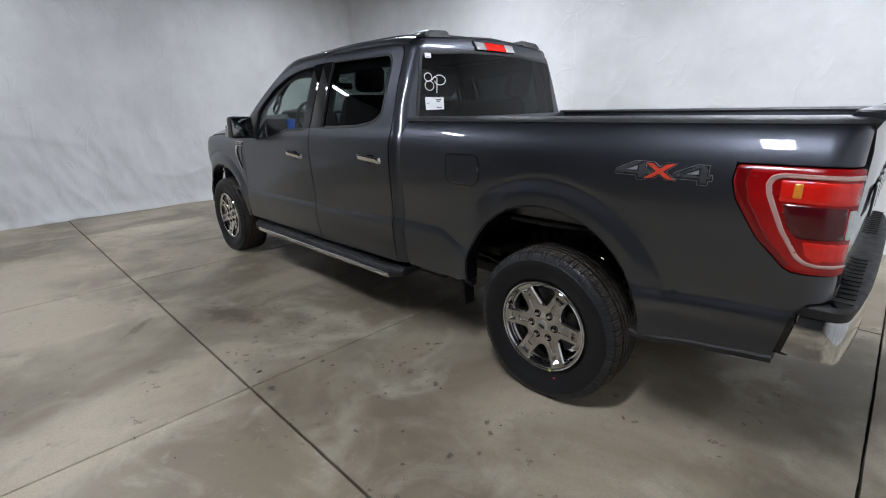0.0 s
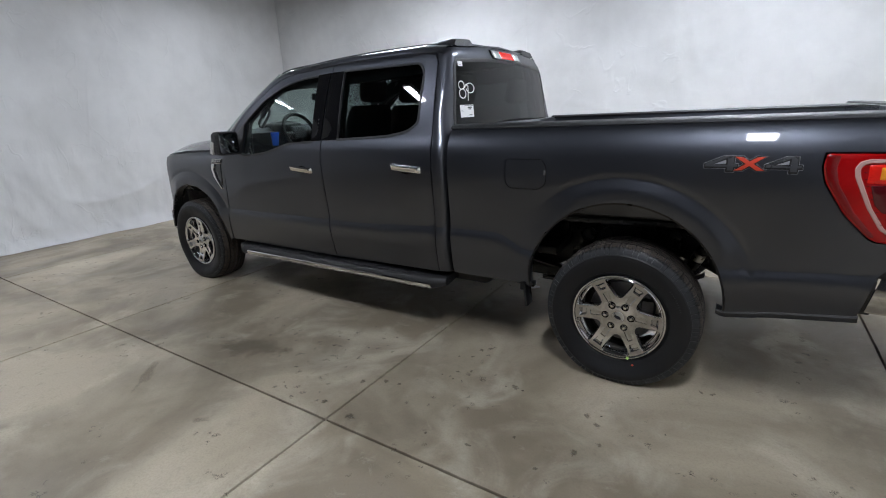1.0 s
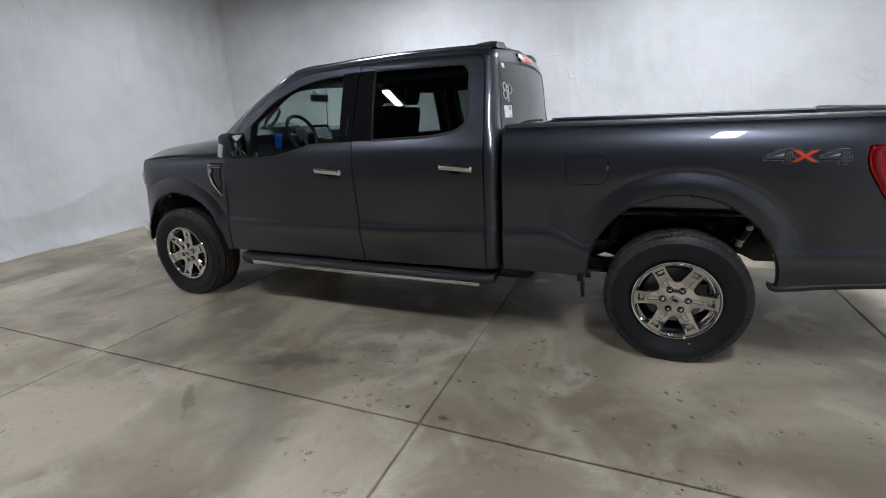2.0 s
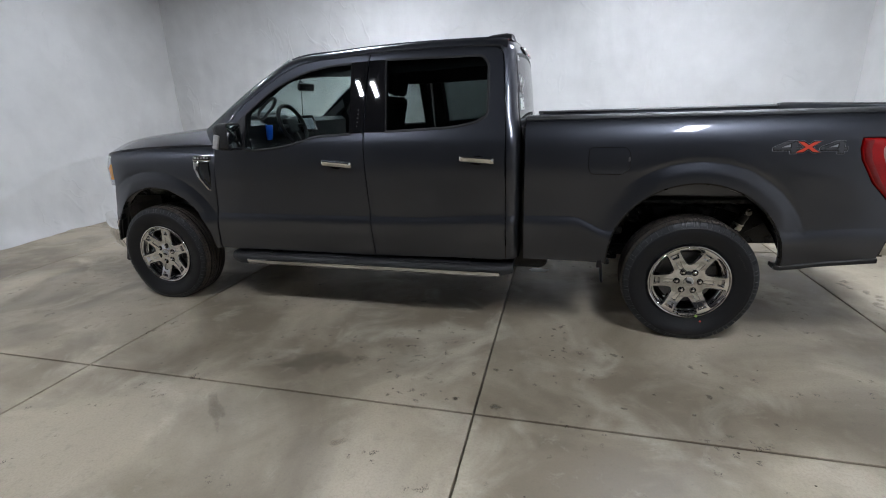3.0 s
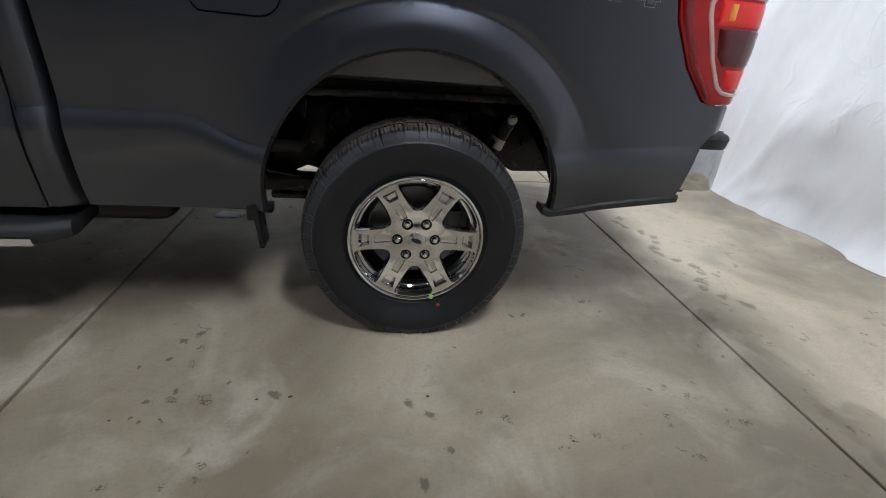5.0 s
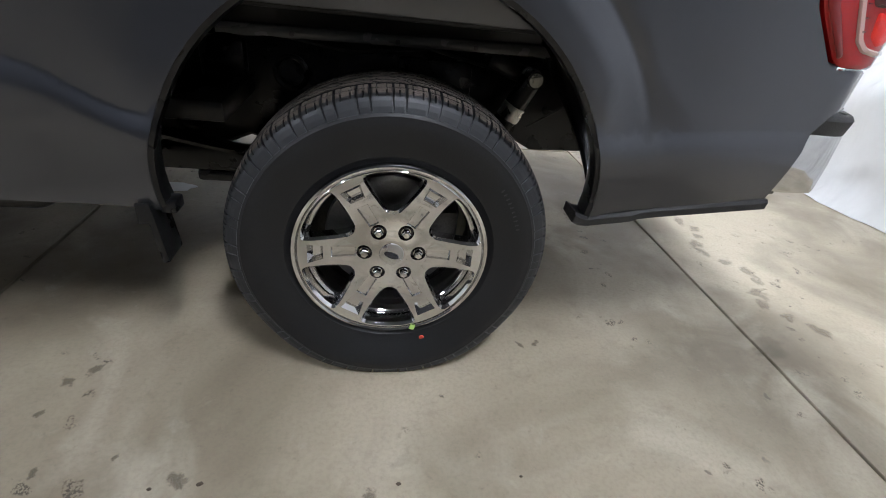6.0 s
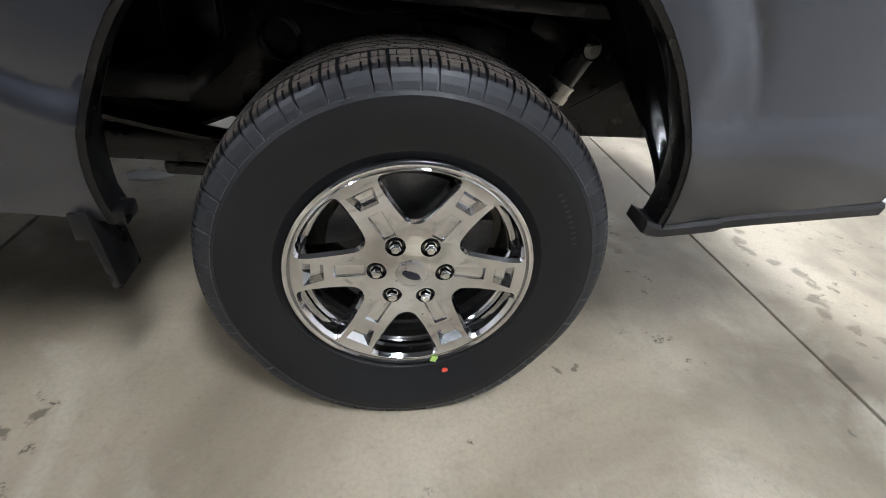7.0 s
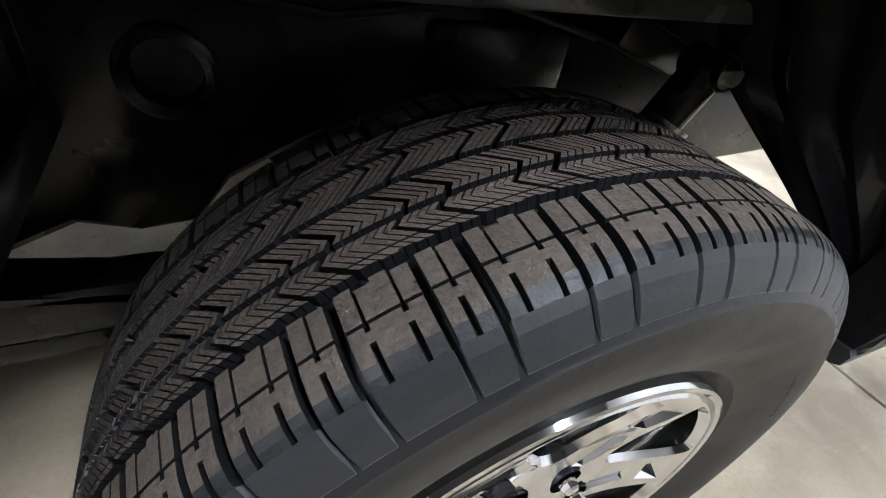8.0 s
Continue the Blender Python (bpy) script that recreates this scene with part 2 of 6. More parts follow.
M_SILVER = mat("silver_plate", (0.58, 0.58, 0.58), 0.28, 1.0, 0.05, 20, 300)
M_DECALDARK = mat("decal_black", (0.012, 0.012, 0.013), 0.3, 0, 0.1, 20, 300, 0, 0.5)
M_DECALGREY = mat("decal_grey", (0.075, 0.078, 0.084), 0.3, 0.3, 0.1, 20, 300, 0, 0.5)
M_DECALRED = mat("decal_red", (0.62, 0.06, 0.03), 0.35, 0, 0.1, 20, 300, 0, 0.5)
# Three diffuser strengths, set lamp by lamp only to balance the light.
M_LAMP = glow("lamp_diffuser", (0.900, 0.96, 1.085), LAMP_POWER)
M_LAMPDIM = glow("dim_diffuser", (0.900, 0.96, 1.085), 0.95 * LAMP_POWER)
M_LAMPBRIGHT = glow("bright_diffuser", (0.900, 0.96, 1.085), 2.4 * LAMP_POWER)
M_LAMPBODY = mat("white_enamel", (0.75, 0.75, 0.74), 0.4)
M_ECOAT = mat("e_coat_black", (0.010, 0.0098, 0.0094), 0.3, 0.0, 0.15, 6, 60, 0.01)
M_LINER = mat("liner_plastic", (0.007, 0.007, 0.0075), 0.16, 0, 0.2, 12, 200, 0.03, 0, 0.3)
M_CRUMB = mat("dry_dirt", (0.085, 0.065, 0.045), 0.9, 0, 0.3, 60, 300, 0.4)
M_FRAME = mat("frame_black", (0.007, 0.007, 0.0075), 0.30, 0.0, 0.3, 9, 80, 0.03, 0, 0.36)
# Lighter than the black panel above: floor light on the flange is in the base.
M_STRIP = mat("flange_lit_black", (0.070, 0.0705, 0.071), 0.25, 0.0, 0.12, 10, 120, 0.01)
M_RUST = mat("surface_rust", (0.22, 0.10, 0.045), 0.8, 0.2, 0.3, 30, 200, 0.3)
M_GREENTAG = mat("lime_tag", (0.5, 0.75, 0.2), 0.5)
M_OUTLINE = mat("decal_pale", (0.30, 0.31, 0.33), 0.4, 0, 0.1, 20, 300)
M_LETTER = mat("raised_rubber", (0.021, 0.021, 0.024), 0.55, 0, 0.1, 30, 300)


# ---------------------------------------------------------------- mesh helpers
SURFACE = {}  # the surface that a panel follows, for its normals


def surface_normals(bm, to3):
    """A normal for each corner: the true surface's on the skin, the face's own on turned-in edges."""
    pu, pv, skin = bm.verts.layers.float["pu"], bm.verts.layers.float["pv"], bm.faces.layers.int["skin"]
    known, out, e = {}, [], 0.0012
    for f in bm.faces:
        for v in f.verts:
            if not f[skin]:
                out.append(f.normal.copy())
                continue
            if v.index not in known:
                u, w = v[pu], v[pv]
                du = Vector(to3(u + e, w, 0)) - Vector(to3(u - e, w, 0))
                dv = Vector(to3(u, w + e, 0)) - Vector(to3(u, w - e, 0))
                known[v.index] = du.cross(dv).normalized()
            n = known[v.index]
            out.append(n if n.dot(f.normal) > 0 else -n)
    return out


def finish(bm, name, material, smooth=True, angle=40):
    me = bpy.data.meshes.new(name)
    bm.normal_update()
    to3 = SURFACE.pop(id(bm), None)
    bm.verts.index_update()
    split = surface_normals(bm, to3) if to3 else None
    bm.to_mesh(me)
    bm.free()
    me.materials.append(material)
    if split:
        me.shade_smooth()
        me.normals_split_custom_set(split)
    elif smooth:
        me.shade_smooth()
        me.set_sharp_from_angle(angle=radians(angle))
    return me


def part(name, bm, material, parent=None, label="", smooth=True, angle=40):
    ob = new(name, finish(bm, name, material, smooth, angle))
    ob.parent = parent
    if label:
        ob["label"] = label
    return ob


def empty(name, label, category, group="", kind=""):
    return tagged(new(name), label, category, group, kind)


def add_mesh(bm, verts, faces):
    vs = [bm.verts.new(v) for v in verts]
    for f in faces:
        try:
            bm.faces.new([vs[i] for i in f])
        except ValueError:
            pass
    return vs


def box(bm, c, s, rot=None, bevel=0.0, seg=2):
    """A bevelled box of size s round c."""
    t = bmesh.new()
    bmesh.ops.create_cube(t, size=1)
    bmesh.ops.scale(t, vec=s, verts=t.verts)
    if bevel:
        bmesh.ops.bevel(t, geom=t.edges[:], offset=bevel, segments=seg, affect="EDGES", profile=0.5)
    m = Matrix.Translation(c) @ (rot.to_matrix().to_4x4() if rot else Matrix())
    bmesh.ops.transform(t, matrix=m, verts=t.verts)
    merge(bm, t)
    return bm


def merge(bm, t):
    me = bpy.data.meshes.new("tmp")
    t.to_mesh(me)
    t.free()
    bm.from_mesh(me)
    bpy.data.meshes.remove(me)


def rod(bm, a, b, r, seg=14, r2=None, caps=True):
    a, b = Vector(a), Vector(b)
    t = bmesh.new()
    bmesh.ops.create_cone(t, cap_ends=caps, segments=seg, radius1=r, radius2=r if r2 is None else r2, depth=(b - a).length)
    m = Matrix.Translation((a + b) / 2) @ (b - a).to_track_quat("Z", "Y").to_matrix().to_4x4()
    bmesh.ops.transform(t, matrix=m, verts=t.verts)
    merge(bm, t)
    return bm


def tube(bm, pts, r, seg=10, closed=False):
    """A tube along points."""
    pts = [Vector(p) for p in pts]
    n = len(pts)
    rings = []
    up = None
    for i, p in enumerate(pts):
        d = (pts[(i + 1) % n] - pts[i - 1]) if closed else (pts[min(i + 1, n - 1)] - pts[max(i - 1, 0)])
        d.normalize()
        if up is None:
            up = d.orthogonal().normalized()
        up = (up - d * up.dot(d)).normalized()
        w = d.cross(up)
        rings.append([bm.verts.new(p + r * (math.cos(a) * up + math.sin(a) * w)) for a in (2 * math.pi * k / seg for k in range(seg))])
    for i in range(n if closed else n - 1):
        A, B = rings[i], rings[(i + 1) % n]
        for k in range(seg):
            bm.faces.new((A[k], A[(k + 1) % seg], B[(k + 1) % seg], B[k]))
    if not closed:
        bm.faces.new(rings[0][::-1])
        bm.faces.new(rings[-1])
    return bm


def loft(bm, rows, close_u=False, flip=False):
    """A surface through rows of points."""
    g = [[bm.verts.new(p) for p in r] for r in rows]
    for i in range(len(g) - 1):
        m = len(g[i])
        for j in range(m if close_u else m - 1):
            q = (g[i][j], g[i][(j + 1) % m], g[i + 1][(j + 1) % m], g[i + 1][j])
            bm.faces.new(q[::-1] if flip else q)
    return g


def solid(bm, t):
    """Gives an open sheet a thickness t, away from its normals when t is positive."""
    bm.normal_update()
    bmesh.ops.solidify(bm, geom=bm.faces[:] + bm.edges[:] + bm.verts[:], thickness=t)
    return bm


def lathe(bm, prof, seg, axis_c, to_point, closed=False):
    """Turns a profile of (radius, across) about an axis: to_point(radius, angle, across)."""
    rows = [[to_point(r, 2 * math.pi * k / seg, y) for k in range(seg)] for r, y in prof]
    if closed:
        rows.append(rows[0])
    loft(bm, rows, True)
    if closed:
        bmesh.ops.remove_doubles(bm, verts=bm.verts, dist=1e-6)


def spline(knots):
    """A smooth function through (x, y) knots (monotone slopes)."""
    xs = np.array([k[0] for k in knots], float)
    ys = np.array([k[1] for k in knots], float)
    d = np.diff(ys) / np.diff(xs)
    m = np.concatenate(([d[0]], (d[1:] + d[:-1]) / 2, [d[-1]]))
    for i in range(len(d)):
        if d[i] == 0:
            m[i] = m[i + 1] = 0
    def f(x):
        if x <= xs[0]:
            return float(ys[0] + (x - xs[0]) * m[0])
        if x >= xs[-1]:
            return float(ys[-1] + (x - xs[-1]) * m[-1])
        i = int(np.searchsorted(xs, x) - 1)
        h = xs[i + 1] - xs[i]
        t = (x - xs[i]) / h
        return float((2 * t**3 - 3 * t * t + 1) * ys[i] + (t**3 - 2 * t * t + t) * h * m[i] + (-2 * t**3 + 3 * t * t) * ys[i + 1] + (t**3 - t * t) * h * m[i + 1])
    return f


def inside(poly, p):
    """Which of the points p (n x 2) lie in the polygon."""
    p = np.atleast_2d(p)
    res = np.zeros(len(p), bool)
    q = np.array(poly)
    for a, b in zip(q, np.roll(q, -1, 0)):
        cond = (a[1] > p[:, 1]) != (b[1] > p[:, 1])
        if a[1] != b[1]:
            res ^= cond & (p[:, 0] < (b[0] - a[0]) * (p[:, 1] - a[1]) / (b[1] - a[1]) + a[0])
    return res


def away(poly, p):
    """How far the points p lie from the polygon's edge."""
    p = np.atleast_2d(p)
    best = np.full(len(p), 1e9)
    q = np.array(poly)
    for a, b in zip(q, np.roll(q, -1, 0)):
        ab = b - a
        t = np.clip(((p - a) @ ab) / max(ab @ ab, 1e-12), 0, 1)
        best = np.minimum(best, np.linalg.norm(p - a - t[:, None] * ab, axis=1))
    return best


def area(poly):
    q = np.array(poly)
    n = np.roll(q, -1, 0)
    return 0.5 * np.sum(q[:, 0] * n[:, 1] - n[:, 0] * q[:, 1])


def offset(poly, d):
    """The polygon moved inward by d (outward: minus)."""
    q = np.array(poly, float)
    if area(q) < 0:
        q = q[::-1]
    a, b = np.roll(q, 1, 0), np.roll(q, -1, 0)
    e1, e2 = q - a, b - q
    n1 = np.stack([-e1[:, 1], e1[:, 0]], 1) / np.linalg.norm(e1, axis=1)[:, None]
    n2 = np.stack([-e2[:, 1], e2[:, 0]], 1) / np.linalg.norm(e2, axis=1)[:, None]
    n = n1 + n2
    n /= np.maximum((n * n).sum(1) / 2, 0.5)[:, None]
    return [tuple(v) for v in q + d * n]


def rounded(poly, r, seg=4):
    """The polygon with its corners rounded; r may be one radius or one for each corner."""
    out = []
    n = len(poly)
    for i in range(n):
        p, a, b = Vector(poly[i]), Vector(poly[i - 1]), Vector(poly[(i + 1) % n])
        rad = r[i] if isinstance(r, (list, tuple)) else r
        rad = min(rad, (a - p).length * 0.45, (b - p).length * 0.45)
        if rad < 1e-4:
            out.append(tuple(p))
            continue
        s, e = p + (a - p).normalized() * rad, p + (b - p).normalized() * rad
        for k in range(seg + 1):
            t = k / seg
            out.append(tuple((1 - t) ** 2 * s + 2 * t * (1 - t) * p + t * t * e))
    return out


def dense(poly, step):
    """The polygon with points every step along its edges."""
    out = []
    for a, b in zip(poly, list(poly[1:]) + [poly[0]]):
        a, b = Vector(a), Vector(b)
        n = max(1, int((b - a).length / step))
        out += [tuple(a + (b - a) * k / n) for k in range(n)]
    return out


def sheet(outline, to3, step=0.04, holes=(), extra=(), rows=(), depth=0.02, round_=0.006, drop=0.004, loops=(), exact=False, warp=None, hole_edge=None):
    """A curved panel: the 2D outline with holes, meshed, its edges rounded over and turned in by depth.
    to3(u, v, d): the place on the surface, sunk by d. loops: (polygon, sink) lines that the mesh follows."""
    from mathutils.geometry import delaunay_2d_cdt
    outs = [outline, *holes]
    pts, sink, edges = [], [], []
    for k, poly in enumerate(outs):
        poly = dense(poly, step)
        if area(poly) < 0:
            poly = poly[::-1]
        wide_, deep_ = (round_, drop) if k == 0 or not hole_edge else hole_edge
        inner = offset(poly, wide_ if k == 0 else -wide_)
        for ring, s in ((poly, deep_), (inner, 0.0)):
            base = len(pts)
            pts += ring
            sink += [s] * len(ring)
            edges += [(base + i, base + (i + 1) % len(ring)) for i in range(len(ring))]
    for poly, s in loops:
        base = len(pts)
        pts += poly
        sink += [s] * len(poly)
        edges += [(base + i, base + (i + 1) % len(poly)) for i in range(len(poly))]
    q = np.array(outline)
    u0, v0 = q.min(0)
    u1, v1 = q.max(0)
    us = np.arange(u0 + step / 2, u1, step)
    vs = list(rows) if rows else list(np.arange(v0 + step / 2, v1, step))
    grid = np.array([(u, warp(u, v) if warp else v) for v in vs for u in us] + list(extra))
    if len(grid):
        ok = inside(outline, grid) & (away(outline, grid) > round_ * 1.8)
        for h in holes:
            ok &= ~inside(h, grid) & (away(h, grid) > round_ * 1.8)
        for poly, s in loops:
            ok &= away(poly, grid) > 0.006
        pts += [tuple(g) for g in grid[ok]]
        sink += [None] * int(ok.sum())
    co, ed, fa, orig, _, _ = delaunay_2d_cdt([Vector(p) for p in pts], edges, [], 0, 1e-6)
    bm = bmesh.new()
    pu, pv, skin = bm.verts.layers.float.new("pu"), bm.verts.layers.float.new("pv"), bm.faces.layers.int.new("skin")
    vals = []
    lp = [(np.array(p), s) for p, s in loops]
    for i, c in enumerate(co):
        s = sink[orig[i][0]] if len(orig[i]) else 0.0
        if s is None:
            s = 0.0
            for p, ps in lp:
                if inside(p, [tuple(c)])[0]:
                    s = ps
        vals.append(bm.verts.new(to3(c.x, c.y, s)))
        vals[-1][pu], vals[-1][pv] = c.x, c.y
    cen = np.array([np.mean([co[i] for i in f], 0) for f in fa])
    keep = inside(outline, cen)
    for h in holes:
        keep &= ~inside(h, cen)
    for f, k in zip(fa, keep):
        if k:
            try:
                bm.faces.new([vals[i] for i in f])[skin] = 1
            except ValueError:
                pass
    bmesh.ops.delete(bm, geom=[v for v in bm.verts if not v.link_faces], context="VERTS")
    if depth:
        rim = [e for e in bm.edges if e.is_boundary]
        where = {}
        for v, c in zip(vals, co):
            if v.is_valid:
                where[v] = c
        ext = bmesh.ops.extrude_edge_only(bm, edges=rim)["geom"]
        old = {tuple(v.co): c for v, c in where.items()}
        for v in [g for g in ext if isinstance(g, bmesh.types.BMVert)]:
            c = old[tuple(v.co)]
            v.co = to3(c.x, c.y, (hole_edge[1] if hole_edge and not away(outline, [tuple(c)])[0] < 1e-4 else drop) + depth)
        for g in ext:
            if isinstance(g, bmesh.types.BMFace):
                g[skin] = 0
    bmesh.ops.recalc_face_normals(bm, faces=bm.faces)
    if exact:
        SURFACE[id(bm)] = to3
    return bm


# ---------------------------------------------------------------- the hall
FRONT_X, REAR_X, RIGHT_Y, LEFT_Y, CEIL_Z = -7.75, 3.1, 3.55, -8.6, 4.4
floor = tagged(new("floor"), "sealed grey-tan concrete floor with saw-cut joints and stains", "floor", kind="structure")


def plain_wall(name, c, s, material, label):
    bm = bmesh.new()
    box(bm, c, s)
    return tagged(part(name, bm, material, smooth=False), label, "wall", kind="structure")


W2, H2 = REAR_X - FRONT_X, RIGHT_Y - LEFT_Y
MX, MY = (REAR_X + FRONT_X) / 2, (RIGHT_Y + LEFT_Y) / 2
plain_wall("wall_front", (FRONT_X - 0.1, MY, CEIL_Z / 2), (0.2, H2 + 0.4, CEIL_Z), M_WALL, "plain pale wall behind the white drape")
plain_wall("wall_rear", (REAR_X + 0.1, MY, CEIL_Z / 2), (0.2, H2 + 0.4, CEIL_Z), M_WALL, "plain pale wall behind the white drape")
plain_wall("wall_right", (MX, RIGHT_Y + 0.1, CEIL_Z / 2), (W2, 0.2, CEIL_Z), M_WALL, "plain pale wall behind the white drape")
# unseen wall on the near side, made dark to keep the truck's reflections dark
plain_wall("wall_left_unseen", (MX, LEFT_Y - 0.1, CEIL_Z / 2), (W2, 0.2, CEIL_Z), M_BACKWALL, "unseen dark wall closing the hall, added to darken reflections")
tagged(plain_wall("ceiling", (MX, MY, CEIL_Z + 0.1), (W2 + 0.4, H2 + 0.4, 0.2), M_CEIL, "dark unlit hall ceiling"), category="ceiling")
bm = bmesh.new()
box(bm, (MX, MY, -0.20), (W2 + 0.4, H2 + 0.4, 0.30))
tagged(part("subfloor", bm, M_JOINT, floor, smooth=False))


def drape(a, b, out, label, seed, fold=0.05, height=4.15, foot=0.09, width=2.45):
    """A wall of hanging sheets from a to b (plan points), faces to the side out, each lapped over the next and gathered at the floor."""
    a, b, out = Vector(a), Vector(b), Vector(out)
    length = (b - a).length
    thing = empty("wall_drape", label, "drape", "white drapes round the hall")
    nv, step = 110, 0.035

    def hang(s, h):
        low = max(0.0, 1 - h / 1.6)
        top = h / height
        w = fold * (0.5 + 0.9 * low) * noise.noise((s * 0.9 + seed, h * 0.16, seed))
        w += fold * 0.7 * (0.35 + low) * noise.noise((s * 2.3 + h * 0.55 * math.sin(s * 0.8 + seed), h * 0.55, seed + 7))
        w += 0.35 * fold * noise.noise((s * 5.0, h * 0.25, seed + 3)) * (0.3 + 0.7 * top)
        w += 0.5 * fold * low * noise.noise((s * 3.4 + h * 2.1, h * 2.4, seed + 11))
        lean = s + 0.35 * h * math.sin(s * 0.7 + seed)
        for f_, a_, k_ in ((1.15, 0.55, 21.0), (2.7, 0.30, 33.0), (5.2, 0.13, 57.0)):
            w += fold * a_ * (0.45 + low) * (1 - min(1.0, 2.6 * abs(noise.noise((lean * f_, h * 0.35 * f_, seed + k_))))) ** 2
        w += fold * 0.45 * (1 - min(1.0, 3.0 * abs(noise.noise((s * 0.5, h * 1.5 + 0.3 * math.sin(s * 1.1), seed + 45))))) ** 3 * (0.4 + low)
        w += foot * max(0.0, 1 - h / 0.22) ** 2 * (0.6 + 0.9 * noise.noise((s * 2.6, seed, 2.0)))
        return w

    count = max(1, round(length / width))
    for k in range(count):
        s0, s1 = length * k / count - (0.03 if k else 0), length * (k + 1) / count + (0.03 if k < count - 1 else 0)
        nu = int((s1 - s0) / step)
        bm = bmesh.new()
        rows = []
        for j in range(nv + 1):
            h = height * (j / nv) ** 1.25
            row = []
            for i in range(nu + 1):
                s = s0 + (s1 - s0) * i / nu
                p = a + (b - a) * (s / length) + out * (hang(s, h) + 0.14 + 0.0035 * (k % 2))
                row.append((p.x, p.y, h + 0.004))
            rows.append(row)
        loft(bm, rows)
        solid(bm, 0.003)
        bmesh.ops.recalc_face_normals(bm, faces=bm.faces)
        part("sheet", bm, M_DRAPE, thing, angle=80)
    return thing


drape((-7.58, LEFT_Y + 0.1), (-7.58, 3.4), (1, 0), "white plastic sheet drape hanging before the end wall, wrinkled", 3.1)
drape((-7.5, 3.4), (2.9, 3.4), (0, -1), "white plastic sheet drape along the side wall, wrinkled", 8.4)
drape((2.92, 3.3), (2.92, LEFT_Y + 0.1), (-1, 0), "white plastic sheet drape with soft swags at its foot", 15.7, 0.05)


def ceiling_lamp(x, y, z, sx, sy, diffuser):
    lamp = empty("ceiling_light", "white enamel hanging panel light out of view, with glowing diffuser", "light", "hall lights")
    lamp.matrix_basis = pose(x, y, z)
    bm = bmesh.new()
    box(bm, (0, 0, 0.035), (sx + 0.04, sy + 0.04, 0.06), bevel=0.008)
    part("housing", bm, M_LAMPBODY, lamp)
    bm = bmesh.new()
    box(bm, (0, 0, -0.002), (sx, sy, 0.012))
    part("diffuser", bm, diffuser, lamp, "glowing white diffuser", smooth=False)
    for k in (-0.4, 0.4):
        bm = bmesh.new()
        rod(bm, (k * sx, 0, 0.06), (k * sx, 0, CEIL_Z - z), 0.004, 6)
        part("cable", bm, M_DARKMETAL, lamp)
    return lamp


# The two lamps at x -5.9 are added to brighten the front wall.
for lx, ly, wide_, long_, diffuser in ((-5.9, 1.1, 0.10, 0.5, M_LAMP), (-5.9, -2.72, 0.08, 0.40, M_LAMPBRIGHT), (-3.28, -2.72, 0.10, 0.50, M_LAMPBRIGHT), (-3.28, 1.1, 0.30, 1.2, M_LAMP), (0.6, -2.72, 0.22, 1.05, M_LAMPDIM), (0.6, 1.1, 0.30, 1.2, M_LAMP)):
    ceiling_lamp(lx, ly, 3.5, wide_, long_, diffuser)

YC = 0.06  # the truck's centre line


# slabs between the joints, the joint a narrow recess
JX, JY = [-11.03, -8.57, -6.11, -3.65, -1.19, 1.28, 3.74], [-11.14, -8.09, -5.04, -1.99, 1.06, 4.11]


def slab(x0, x1, y0, y1):
    g = 0.0056
    x0, x1, y0, y1 = max(x0, FRONT_X) + g, min(x1, REAR_X) - g, max(y0, LEFT_Y) + g, min(y1, RIGHT_Y) - g
    bm = bmesh.new()
    nx, ny = max(2, int((x1 - x0) / 0.06)), max(2, int((y1 - y0) / 0.06))
    chip = lambda s, k: 0.0022 * noise.noise((s * 9, k, 1.0)) + 0.0015 * noise.noise((s * 40, k, 4.0))
    rows = []
    for z, inset in ((-0.055, 0.0), (-0.003, 0.0), (0.0, 0.002)):
        r = [(x0 + (x1 - x0) * i / nx, y0 + inset + chip(x0 + i * 0.06, y0), z) for i in range(nx)]
        r += [(x1 - inset + chip(y0 + i * 0.06, x1), y0 + (y1 - y0) * i / ny, z) for i in range(ny)]
        r += [(x1 - (x1 - x0) * i / nx, y1 - inset + chip(x1 - i * 0.06, y1), z) for i in range(nx)]
        r += [(x0 + inset + chip(y1 - i * 0.06, x0), y1 - (y1 - y0) * i / ny, z) for i in range(ny)]
        rows.append(r)
    g3 = loft(bm, rows, True)
    bm.faces.new(g3[-1])
    return part("slab", bm, M_FLOOR, floor, smooth=False)


for jx0, jx1 in zip(JX, JX[1:]):
    for jy0, jy1 in zip(JY, JY[1:]):
        if jx1 > FRONT_X and jx0 < REAR_X and jy1 > LEFT_Y and jy0 < RIGHT_Y:
            slab(jx0, jx1, jy0, jy1)


# ---------------------------------------------------------------- the truck: surfaces of the body
CAB_W = spline([(0.40, 0.895), (0.455, 0.912), (0.52, 0.924), (0.62, 0.9385), (0.69, 0.9438), (0.720, 0.9440), (0.742, 0.9424), (0.758, 0.9384), (0.769, 0.9345), (0.776, 0.9320), (0.779, 0.9316), (0.783, 0.9315), (0.85, 0.9328), (1.0, 0.941), (1.1, 0.946),
                (1.2, 0.944), (1.27, 0.934), (1.315, 0.918), (1.345, 0.905), (1.5, 0.853), (1.65, 0.797), (1.80, 0.733), (1.85, 0.708), (1.90, 0.660)])
